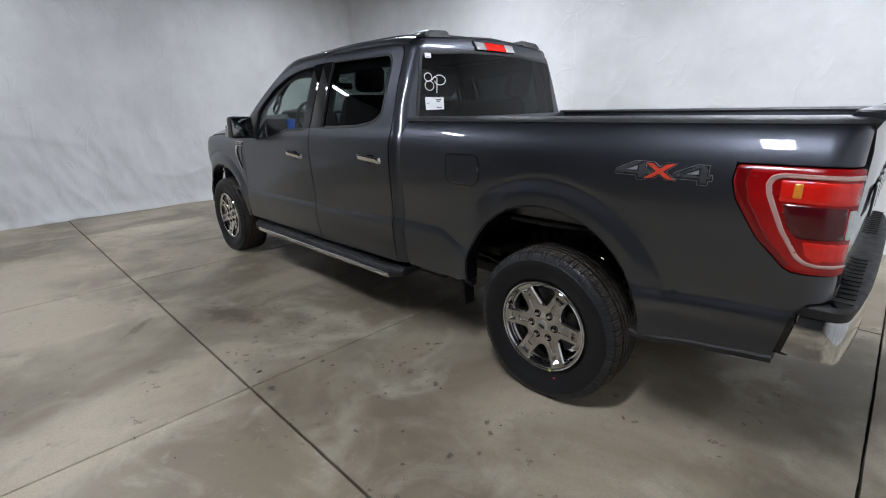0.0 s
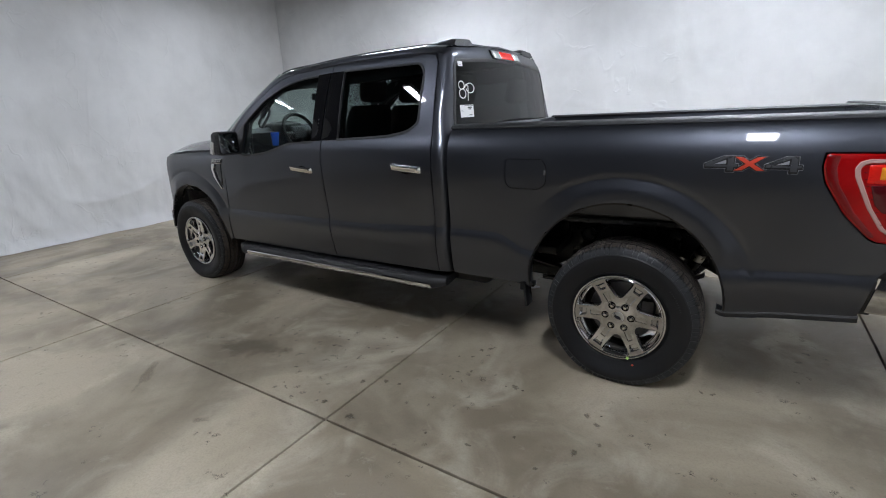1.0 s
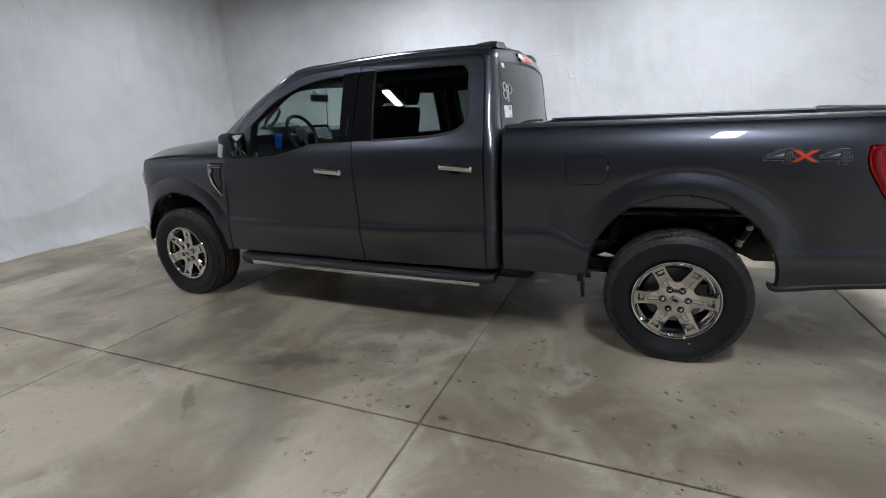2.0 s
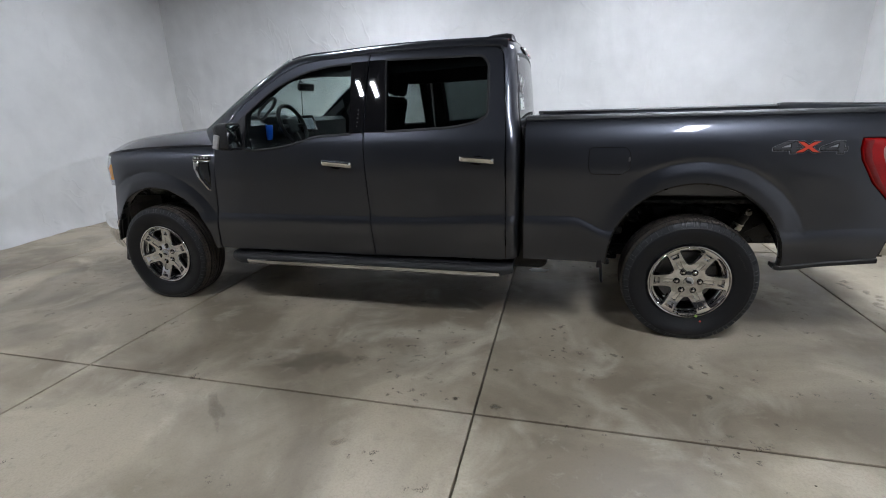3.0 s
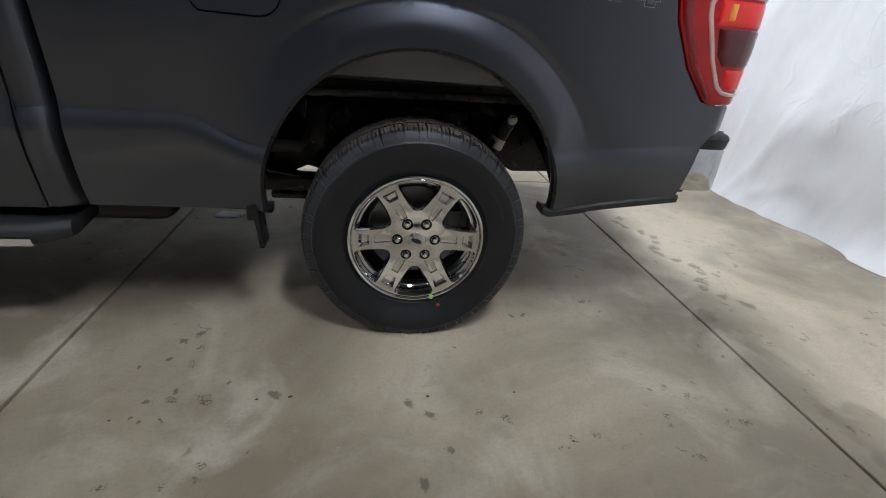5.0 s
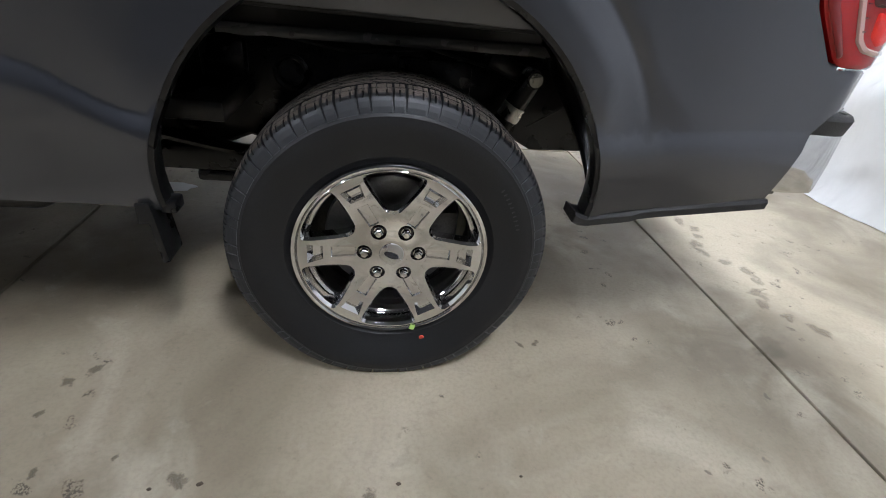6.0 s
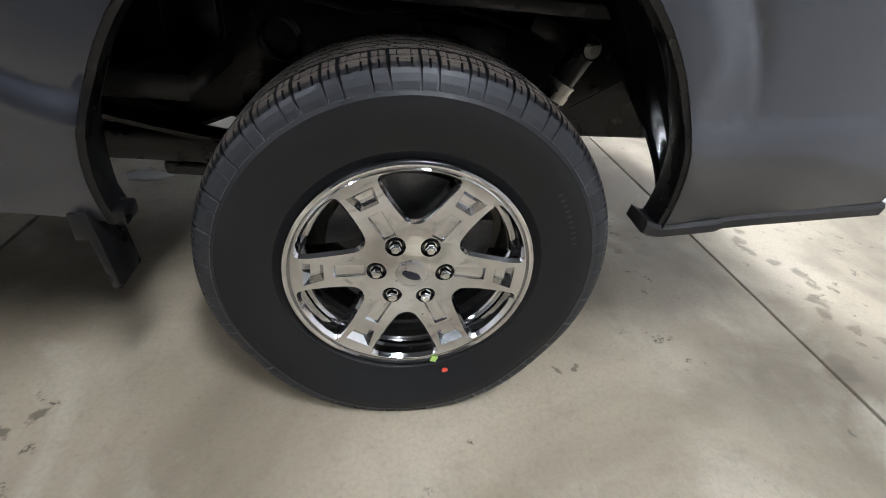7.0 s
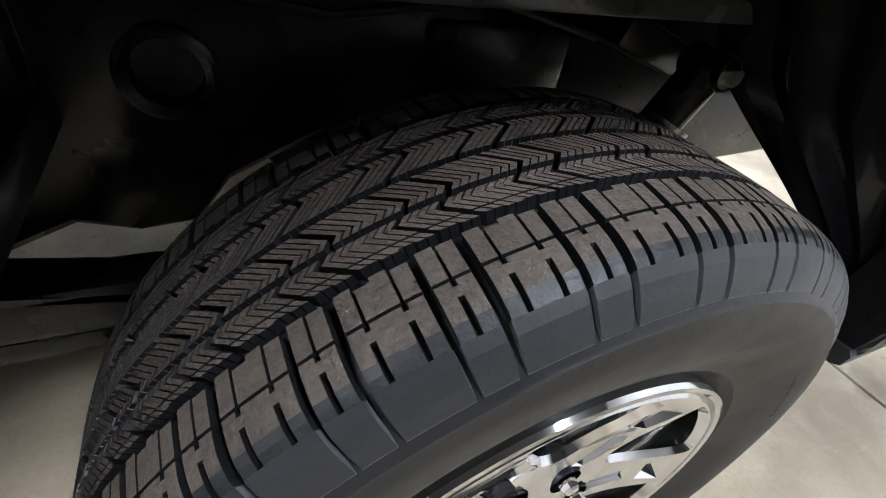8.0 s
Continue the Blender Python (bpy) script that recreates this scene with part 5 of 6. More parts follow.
bm = sheet(offset(ex, -0.0025), lambda u, v, d: b3(u, v, d - 0.0024), 0.05, depth=0.0006, round_=0.0006, drop=0.0002)
part("decal_piece", bm, M_DECALDARK, bed_left, "black letter border")
bm = sheet(offset(ex, 0.0028), lambda u, v, d: b3(u, v, d - 0.0030), 0.05, depth=0.0006, round_=0.0006, drop=0.0002)
part("decal_piece", bm, M_DECALRED, bed_left, "red letter X decal")

# marks on the rear window: chalk writing, a paper label and a small sticker
back = lambda y, z, d=-0.004: back_to3(y - YC, z, d)


def arc(cy, cz, ry, rz, a0, a1, n=20):
    return [(cy + ry * math.cos(radians(a0 + (a1 - a0) * k / n)), cz + rz * math.sin(radians(a0 + (a1 - a0) * k / n))) for k in range(n + 1)]


for line in (arc(-0.630, 1.648, 0.031, 0.025, -70, 290, 24) + arc(-0.625, 1.597, 0.036, 0.029, 110, -230, 24) + [(-0.60, 1.632), (-0.575, 1.655)],
             [(-0.568, 1.552), (-0.562, 1.60), (-0.556, 1.645)] + arc(-0.533, 1.632, 0.048, 0.030, 150, -170, 24) + [(-0.572, 1.615)]):
    bm = bmesh.new()
    tube(bm, [back(y, z, -0.0055) for y, z in line], 0.0032, 6)
    part("chalk_stroke", bm, M_WHITE, cab_back, "white marker handwriting on glass")


def label_card(y0, y1, z0, z1, bars):
    bm = sheet([(y0 - YC, z0), (y1 - YC, z0), (y1 - YC, z1), (y0 - YC, z1)], lambda u, v, d: back_to3(u, v, d - 0.0045), 0.05, depth=0.0006, round_=0.0006, drop=0.0001)
    card = part("window_label", bm, M_WHITE, cab_back, "white printed paper label")
    for a, b, c, e in bars:
        bm = sheet([(y0 + (y1 - y0) * a - YC, z0 + (z1 - z0) * c), (y0 + (y1 - y0) * b - YC, z0 + (z1 - z0) * c), (y0 + (y1 - y0) * b - YC, z0 + (z1 - z0) * e), (y0 + (y1 - y0) * a - YC, z0 + (z1 - z0) * e)],
                   lambda u, v, d: back_to3(u, v, d - 0.0052), 0.05, depth=0.0003, round_=0.0004, drop=0.0)
        part("print_bar", bm, M_INK, card)


label_card(-0.668, -0.512, 1.449, 1.527, [(0.3, 0.97, 0.92, 0.955), (0.56, 0.86, 0.74, 0.84), (0.6, 0.8, 0.62, 0.70), (0.60, 0.86, 0.14, 0.2), (0.06, 0.2, 0.5, 0.54)])
label_card(-0.636, -0.585, 1.764, 1.794, [(0.15, 0.85, 0.25, 0.32)])

# ---------------------------------------------------------------- wheels
TYRE_R = spline([(0.0, 0.4030), (0.06, 0.4020), (0.09, 0.3992), (0.105, 0.3962), (0.117, 0.3905), (0.125, 0.382), (0.1315, 0.3695), (0.136, 0.357)])
PITCHES = 98


def on_tyre(a, t, sink=0.0):
    """A place on the tread: a turns (0 to 1) round, t across (outward positive); sunk into the tyre."""
    t = math.copysign(float(np.interp(abs(t), (0, 0.0625, 0.0955, 0.1165, 0.1225, 0.1312), (0, 0.0590, 0.0895, 0.1115, 0.1200, 0.1360))), t)
    r = TYRE_R(abs(t)) - sink
    z = r * math.sin(2 * math.pi * a)
    return (r * math.cos(2 * math.pi * a), -t + (sink * 0.4 if t > 0.11 else (-sink * 0.4 if t < -0.11 else 0)), z)


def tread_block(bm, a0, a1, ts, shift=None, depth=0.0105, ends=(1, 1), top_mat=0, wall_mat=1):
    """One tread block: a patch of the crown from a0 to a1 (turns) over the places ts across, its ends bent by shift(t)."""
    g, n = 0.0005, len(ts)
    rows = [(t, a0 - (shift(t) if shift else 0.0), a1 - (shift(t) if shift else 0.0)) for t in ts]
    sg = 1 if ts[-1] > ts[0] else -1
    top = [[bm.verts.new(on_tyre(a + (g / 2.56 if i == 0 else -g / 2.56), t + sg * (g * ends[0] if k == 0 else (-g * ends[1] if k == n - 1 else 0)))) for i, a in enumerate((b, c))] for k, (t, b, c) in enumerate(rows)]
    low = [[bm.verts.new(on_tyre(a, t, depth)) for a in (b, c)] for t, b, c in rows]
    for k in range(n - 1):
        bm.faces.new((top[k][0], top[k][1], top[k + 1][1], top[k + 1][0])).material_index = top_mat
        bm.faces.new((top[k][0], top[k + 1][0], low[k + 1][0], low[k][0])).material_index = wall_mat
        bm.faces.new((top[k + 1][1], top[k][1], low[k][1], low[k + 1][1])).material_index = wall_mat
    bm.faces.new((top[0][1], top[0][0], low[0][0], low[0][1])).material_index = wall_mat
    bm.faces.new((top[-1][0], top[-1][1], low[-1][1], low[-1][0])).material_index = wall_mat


ROUND = 2.545  # metres round the crown
BEND = lambda t: float(np.interp(t, (0.036, 0.043, 0.0625), (0.0, -0.006, 0.0146)))  # chevron ends of the outer rib, metres along
BEND2 = lambda t: float(np.interp(t, (0.003, 0.0245, 0.032), (0.0, 0.0215, 0.0172)))  # and of the inner rib


def tyre_meshes():
    bm = bmesh.new()
    body = [(0.232, 0.094), (0.238, 0.106), (0.252, 0.114), (0.258, 0.121), (0.264, 0.1225), (0.285, 0.131), (0.310, 0.1385), (0.330, 0.1410), (0.340, 0.1408), (0.347, 0.1390), (0.352, 0.1390), (0.354, 0.1368), (0.358, 0.1352), (0.361, 0.1325), (0.370, 0.1265), (0.380, 0.1185), (0.3870, 0.108), (0.3900, 0.09), (0.3920, 0.05), (0.3930, 0.0)]
    prof = body + [(r, -t) for r, t in body[-2::-1]]
    seg = 160
    lathe(bm, prof, seg, None, lambda r, a, t: (r * math.cos(a), -t, r * math.sin(a)))
    for v in bm.verts:
        squash(v)
    bmesh.ops.recalc_face_normals(bm, faces=bm.faces)
    carcass = finish(bm, "tyre", M_RUBBER, True, 30)
    bm, skirt = bmesh.new(), bmesh.new()
    P = 1.0 / PITCHES
    for k in range(PITCHES):
        for sg in (1, -1):
            c = k * P + 0.0010 * math.sin(k * 2.1) + (0 if sg > 0 else 0.45 * P)
            U = lambda m, a0, a1, ts, **kw: tread_block(m, c + a0 * P, c + a1 * P, [sg * t for t in ts], **kw)
            jog = 0.0012 * (k % 3)
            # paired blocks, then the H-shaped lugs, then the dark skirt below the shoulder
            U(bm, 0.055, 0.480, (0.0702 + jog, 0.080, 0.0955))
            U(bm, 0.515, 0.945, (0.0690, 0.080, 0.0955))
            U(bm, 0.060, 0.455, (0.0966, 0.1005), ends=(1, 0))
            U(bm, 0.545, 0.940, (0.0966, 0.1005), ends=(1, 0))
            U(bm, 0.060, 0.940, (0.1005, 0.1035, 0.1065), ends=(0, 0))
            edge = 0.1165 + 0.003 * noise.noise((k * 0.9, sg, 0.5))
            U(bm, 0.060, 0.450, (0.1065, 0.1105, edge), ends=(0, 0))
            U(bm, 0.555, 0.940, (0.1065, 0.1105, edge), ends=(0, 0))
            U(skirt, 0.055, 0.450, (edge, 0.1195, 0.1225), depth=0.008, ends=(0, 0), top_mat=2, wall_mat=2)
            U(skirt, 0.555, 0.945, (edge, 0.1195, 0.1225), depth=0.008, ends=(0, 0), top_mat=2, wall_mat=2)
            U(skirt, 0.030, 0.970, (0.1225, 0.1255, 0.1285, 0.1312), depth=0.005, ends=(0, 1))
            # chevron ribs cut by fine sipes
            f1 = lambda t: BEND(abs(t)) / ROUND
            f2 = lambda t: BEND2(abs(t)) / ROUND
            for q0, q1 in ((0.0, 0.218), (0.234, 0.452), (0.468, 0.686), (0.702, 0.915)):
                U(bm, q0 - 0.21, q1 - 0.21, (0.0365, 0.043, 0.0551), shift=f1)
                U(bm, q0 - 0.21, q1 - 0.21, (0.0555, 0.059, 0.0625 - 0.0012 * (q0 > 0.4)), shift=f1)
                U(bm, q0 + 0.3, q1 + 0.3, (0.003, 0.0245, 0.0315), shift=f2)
    out = []
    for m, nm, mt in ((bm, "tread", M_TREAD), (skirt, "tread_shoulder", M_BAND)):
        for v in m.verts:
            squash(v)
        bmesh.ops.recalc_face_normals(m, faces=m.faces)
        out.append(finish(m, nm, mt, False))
        # Second slot colours the block walls: shaded black on tread, glint on skirt slits.
        out[-1].materials.append(M_GROOVE if nm == "tread" else M_SLITGLINT)
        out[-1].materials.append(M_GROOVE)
    return carcass, out[0], out[1]


def squash(v):
    """The tyre's flat where it stands on the floor."""
    r = math.hypot(v.co.x, v.co.z)
    v.co.y *= 1 + 0.16 * smooth(-0.20, -0.37, v.co.z) * smooth(0.25, 0.33, r)
    if v.co.z < -0.3795:
        v.co.z = -0.3795


RIM_FACE = spline([(0.0, 0.112), (0.04, 0.111), (0.07, 0.106), (0.11, 0.104), (0.15, 0.110), (0.19, 0.119), (0.215, 0.1235), (0.235, 0.1255)])


def turned(poly, deg):
    c, q = math.cos(radians(deg)), math.sin(radians(deg))
    return [(a * c - b * q, a * q + b * c) for a, b in poly]


def wheel_meshes():
    out = {}
    ring = [(0.2335 * math.cos(2 * math.pi * k / 90), 0.2335 * math.sin(2 * math.pi * k / 90)) for k in range(90)]
    # windows between the spokes; pockets in the spokes (drawn pointing up, then turned)
    win = rounded([(-0.072, 0.208), (-0.043, 0.2185), (0.0, 0.2225), (0.043, 0.2185), (0.072, 0.208), (0.064, 0.188), (0.0475, 0.160), (0.0305, 0.134), (0.0150, 0.1140), (0.0, 0.1090), (-0.0150, 0.1140), (-0.0305, 0.134), (-0.0475, 0.160), (-0.064, 0.188)], 0.014, 4)
    outer = [(-0.0185, 0.1665), (0.0185, 0.1665), (0.0265, 0.2035), (-0.0265, 0.2035)]
    outer2 = [(-0.0125, 0.174), (0.0125, 0.174), (0.0155, 0.192), (-0.0155, 0.192)]
    inner = [(-0.0125, 0.088), (0.0125, 0.088), (0.0145, 0.148), (-0.0145, 0.148)]
    inner2 = [(-0.0100, 0.0905), (0.0100, 0.0905), (0.0118, 0.1452), (-0.0118, 0.1452)]
    seat = [(0.0200 * math.cos(2 * math.pi * k / 20), 0.0675 + 0.0200 * math.sin(2 * math.pi * k / 20)) for k in range(20)]
    seat2 = [(0.0182 * math.cos(2 * math.pi * k / 20), 0.0675 + 0.0182 * math.sin(2 * math.pi * k / 20)) for k in range(20)]
    holes, loops = [], []
    for k in range(6):
        holes.append(turned(offset(win, 0.0030), 60 * k))
        a = 60 * k + 30
        for poly, sink in ((outer, 0.0), (outer2, 0.016), (inner, 0.0), (inner2, 0.0045), (seat, 0.0), (seat2, 0.020)):
            loops.append((turned(poly, a), sink))
    extra = [(r * math.cos(radians(q)), r * math.sin(radians(q))) for r in (0.012, 0.024, 0.036, 0.048, 0.06, 0.085, 0.1, 0.155, 0.21, 0.22) for q in range(0, 360, 6)]

    def to3(u, v, d):
        r = math.hypot(u, v)
        return (u, -(RIM_FACE(r) - d), v)

    bm = sheet(ring, to3, 0.014, holes, extra, depth=0.030, round_=0.0075, drop=0.0080, loops=loops, hole_edge=(0.0055, 0.008))
    out["rim"] = finish(bm, "wheel", M_RIMCHROME, True, 28)
    bm = bmesh.new()
    lathe(bm, [(0.2315, 0.118), (0.2325, 0.1245), (0.2365, 0.1266), (0.2405, 0.1255), (0.243, 0.121), (0.241, 0.112), (0.240, 0.09), (0.236, 0.03), (0.236, -0.12), (0.200, -0.115), (0.192, -0.05), (0.196, 0.0), (0.212, 0.035), (0.2255, 0.075), (0.2300, 0.100), (0.2315, 0.118)], 96, None,
          lambda r, a, t: (r * math.cos(a), -t, r * math.sin(a)))
    bmesh.ops.remove_doubles(bm, verts=bm.verts, dist=1e-5)
    bmesh.ops.recalc_face_normals(bm, faces=bm.faces)
    out["barrel"] = finish(bm, "barrel", M_RIMCHROME, True, 40)
    bm = bmesh.new()
    lathe(bm, [(0.0, 0.030), (0.06, 0.030), (0.085, 0.030), (0.088, 0.018), (0.170, 0.018), (0.172, 0.015), (0.172, -0.012), (0.0, -0.012)], 64, None, lambda r, a, t: (r * math.cos(a), -t, r * math.sin(a)))
    out["disc"] = finish(bm, "brake_disc", M_DISC, True, 30)
    bm = bmesh.new()
    box(bm, (0.135, -0.010, 0.02), (0.07, 0.09, 0.15), bevel=0.015)
    box(bm, (-0.05, 0.03, 0.0), (0.30, 0.02, 0.32), bevel=0.01)
    out["caliper"] = finish(bm, "brake_caliper", M_DARKMETAL, True, 40)
    bm = bmesh.new()
    lathe(bm, [(0.0, 0.119), (0.012, 0.1188), (0.024, 0.1175), (0.0295, 0.115), (0.0310, 0.111), (0.0305, 0.10)], 40, None, lambda r, a, t: (r * math.cos(a), -t, r * math.sin(a)))
    out["cap"] = finish(bm, "centre_cap", M_SILVER, True, 40)
    bm = bmesh.new()
    rows = [[(k * 0.0195 * math.cos(q) , -y, k * 0.0085 * math.sin(q) ) for q in (2 * math.pi * i / 32 for i in range(32))] for k, y in ((1.0, 0.116), (1.0, 0.1195), (0.95, 0.1203), (0.0, 0.1206))]
    for r in rows:
        for i, p in enumerate(r):
            c, q = math.cos(radians(-22)), math.sin(radians(-22))
            r[i] = (p[0] * c - p[2] * q, p[1], p[0] * q + p[2] * c)
    loft(bm, rows, True)
    bmesh.ops.recalc_face_normals(bm, faces=bm.faces)
    out["oval"] = finish(bm, "oval_badge", mat("badge_blue", (0.008, 0.012, 0.028), 0.2, 0.2, 0.1, 30, 300, 0, 0.8), True, 40)
    bm = bmesh.new()
    lathe(bm, [(0.0118, 0.090), (0.0118, 0.109), (0.0108, 0.1165), (0.0075, 0.1205), (0.0, 0.1215)], 6, None, lambda r, a, t: (r * math.cos(a), -t, r * math.sin(a)))
    bmesh.ops.bevel(bm, geom=[e for e in bm.edges if abs(e.verts[0].co.y - e.verts[1].co.y) > 0.01], offset=0.001, segments=1, affect="EDGES")
    rows = [[(r * math.cos(q), -y, r * math.sin(q)) for q in (2 * math.pi * i / 18 for i in range(18))] for r, y in ((0.0132, 0.094), (0.0132, 0.1000), (0.0122, 0.1030), (0.0, 0.1035))]
    loft(bm, rows, True)
    bmesh.ops.recalc_face_normals(bm, faces=bm.faces)
    out["nut"] = finish(bm, "lug_nut", M_CHROME, True, 35)
    # black annulus: the shade of a lug nut's recess, put in as a part
    bm = bmesh.new()
    rows = [[(r * math.cos(q), -y, r * math.sin(q)) for q in (2 * math.pi * i / 24 for i in range(24))] for r, y in ((0.0183, 0.1085), (0.0176, 0.0985), (0.0125, 0.0980))]
    loft(bm, rows, True)
    bmesh.ops.recalc_face_normals(bm, faces=bm.faces)
    ring_ = bmesh.new()
    lathe(ring_, [(0.226, 0.080), (0.214, 0.0835), (0.206, 0.0835), (0.203, 0.080), (0.203, 0.060)], 72, None, lambda r, a, t: (r * math.cos(a), -t, r * math.sin(a)))
    bmesh.ops.recalc_face_normals(ring_, faces=ring_.faces)
    out["lip"] = finish(ring_, "barrel_lip", M_RIMCHROME, True, 35)
    out["seat"] = finish(bm, "lug_shade_ring", M_GLOSSBLACK, True, 35)
    return out


TYRE, TREAD, SKIRT = tyre_meshes()
WH = wheel_meshes()


def road_wheel(x, s, spin):
    """A wheel on its hub; the whole turned by spin degrees."""
    face = pose(x, -0.815 if s < 0 else 2 * YC + 0.815, 0.381, 0, 0, 0 if s < 0 else 180)
    turn = Matrix.Rotation(radians(spin), 4, "Y")
    wheel = new("wheel", WH["rim"])
    wheel.parent = truck
    wheel.matrix_basis = face @ turn
    wheel["label"] = "chrome six-spoke wheel with black all-terrain tyre"
    back_turn = turn.inverted()
    for nm, me, lab, fixed in (("tyre", TYRE, "black rubber tyre", True), ("tread", TREAD, "dusty brown-black tread blocks", True), ("tread_shoulder", SKIRT, "clean black shoulder of the tread", True), ("barrel", WH["barrel"], "chrome wheel barrel", False), ("barrel_lip", WH["lip"], "chrome inner lip behind the spokes", False), ("brake_disc", WH["disc"], "grey brake disc", False),
                               ("brake_caliper", WH["caliper"], "dark iron caliper", True), ("centre_cap", WH["cap"], "silver centre cap", False), ("oval_badge", WH["oval"], "dark blue oval badge", True)):
        o = new(nm, me)
        o.parent = wheel
        o["label"] = lab
        if nm == "tread_shoulder":
            tagged(o, lab, kind="stuff")
        if fixed:
            o.matrix_basis = back_turn
    for k in range(6):
        o = new("lug_nut", WH["nut"])
        o.parent = wheel
        a = radians(60 * k + 60)
        o.matrix_basis = pose(0.0675 * math.cos(a), 0, 0.0675 * math.sin(a), 0, 7 * k, 0)
        o = new("lug_shade_ring", WH["seat"])
        o.parent = wheel
        o["label"] = "black ring for the shade round a lug nut"
        o.matrix_basis = pose(0.0675 * math.cos(a), 0, 0.0675 * math.sin(a))
    return wheel


wheels = {}
for wx, spin in ((0.0, 0.0), (-3.993, -17.0)):
    for s in (-1, 1):
        wheels[wx, s] = road_wheel(wx, s, spin)
rear_left = wheels[0.0, -1]
bm = bmesh.new()
box(bm, (0.066, -0.1275, -0.226), (0.014, 0.002, 0.016), Euler((0, 0.3, 0)), bevel=0.0006, seg=1)
part("lime_tag", bm, M_GREENTAG, rear_left, "small lime sticker on the rim")
bm = bmesh.new()
lathe(bm, [(0.0, 0.134), (0.0065, 0.1335), (0.0075, 0.130)], 12, None, lambda r, a, t: (0.095 + r * math.cos(a), -t + 0.002, -0.262 + r * math.sin(a)))
part("paint_dot", bm, M_DECALRED, rear_left, "red paint dot on the tyre")
# raised marks on the sidewall, worn beyond reading
for k in range(10):
    a = radians(18 + 2.3 * k)
    bm = bmesh.new()
    box(bm, (0.318 * math.cos(a), -0.1393, 0.318 * math.sin(a)), (0.011, 0.0012, 0.0035), Euler((0, -a, 0)), bevel=0.0004, seg=1)
    part("sidewall_mark", bm, M_LETTER, rear_left)

# ---------------------------------------------------------------- wheel houses and chassis
for s in (-1, 1):
    for cx, cz, r0, back_, front_ in ((-0.015, 0.515, 0.497, True, True), (-3.955, 0.470, 0.476, True, True)):
        rear = cx > -1
        # inner panel: from the arch lip up, over and down to a flange with holes
        bm = bmesh.new()
        rows = []
        for k in range(33):
            a = radians(40 + 100 * k / 32)
            ca, sa = math.cos(a), math.sin(a)
            row = []
            for w, r, drop_ in ((0.93, r0 + 0.005, 0), (0.90, r0 + 0.03, 0), (0.86, r0 + 0.045, 0), (0.82, r0 + 0.02, 0)):
                row.append(side_point(cx + r * ca, w, cz + r * sa, s))
            x = cx + (0.46 if rear else 0.42) * (ca / math.cos(radians(40)))
            zf = 0.843 + 0.018 * x if rear else cz + 0.38
            iw = 0.605 if rear else 0.780
            row += [side_point(x, iw + 0.03, zf + 0.06, s), side_point(x, iw - 0.005, zf + 0.004, s), side_point(x, iw, zf, s)]
            rows.append(row)
        loft(bm, rows)
        bmesh.ops.recalc_face_normals(bm, faces=bm.faces)
        house = part("wheel_house", bm, M_CHASSIS if not rear else M_ECOAT, truck, "black inner wheel house panel", angle=35)
        if rear:
            bm = bmesh.new()
            rows = []
            for k in range(41):
                x = -0.445 + 0.895 * k / 40
                zf = 0.843 + 0.018 * x
                wv = 0.0015 * noise.noise((x * 14, s, 3.0))
                low_ = 0.026 + (0.002 * math.sin((x + 0.4) * 60) if x < -0.25 else 0.0)
                rows.append([side_point(x, w + wv, z, s) for w, z in ((0.601, zf + 0.001), (0.6065, zf), (0.6085, zf - 0.004), (0.6100, zf - low_ + 0.003), (0.6085, zf - low_), (0.601, zf - low_))])
            loft(bm, rows, True)
            bmesh.ops.holes_fill(bm, edges=[e for e in bm.edges if e.is_boundary])
            bmesh.ops.recalc_face_normals(bm, faces=bm.faces)
            part("flange_strip", bm, M_STRIP, house, "semi-gloss black sheet metal flange, lightened for floor light")
            # black discs stand for the dark inside the flange holes
            for hx in (-0.263, 0.001, 0.206):
                bm = bmesh.new()
                z_ = 0.8275 + 0.018 * hx
                rod(bm, side_point(hx, 0.605, z_, s), side_point(hx, 0.6108, z_, s), 0.0066, 14)
                part("flange_hole_disc", bm, M_GROOVE, house, "small black disc for the dark of a flange hole")
        # ribbed plastic liner to the rear and a plain one to the front
        for a0, a1, nm in ((-3, 44, "rear"), (136, 184, "front")):
            bm = bmesh.new()
            rows = []
            for k in range(33):
                a = radians(a0 + (a1 - a0) * k / 32)
                row = []
                for j in range(25):
                    q = j / 24
                    w = 0.925 - (0.08 + 0.29 * smooth(0, 30, math.degrees(a)) if nm == "rear" else 0.13) * q
                    rib = 0.012 * math.sin(q * 26) * smooth(0.05, 0.2, q) * smooth(1, 0.85, q) if nm == "rear" else 0.004 * math.sin(q * 14)
                    r = r0 + 0.006 + 0.055 * math.sin(min(1, q * 1.7) * math.pi / 2) * (1 if nm == "rear" else 0.6) + rib
                    row.append(side_point(cx + r * math.cos(a) - (0.03 * q if nm == "rear" else 0), w, max(cz + r * math.sin(a), 0.48), s))
                rows.append(row)
            loft(bm, rows)
            solid(bm, 0.004)
            bmesh.ops.recalc_face_normals(bm, faces=bm.faces)
            part("wheel_liner", bm, M_FRAME if nm == "front" else M_LINER, truck, "black ribbed plastic wheel liner")
    # frame rail, fuel tank, springs, shock
    bm = bmesh.new()
    box(bm, side_point(-2.55, 0.43, 0.56, s), (3.6, 0.075, 0.17), bevel=0.012)
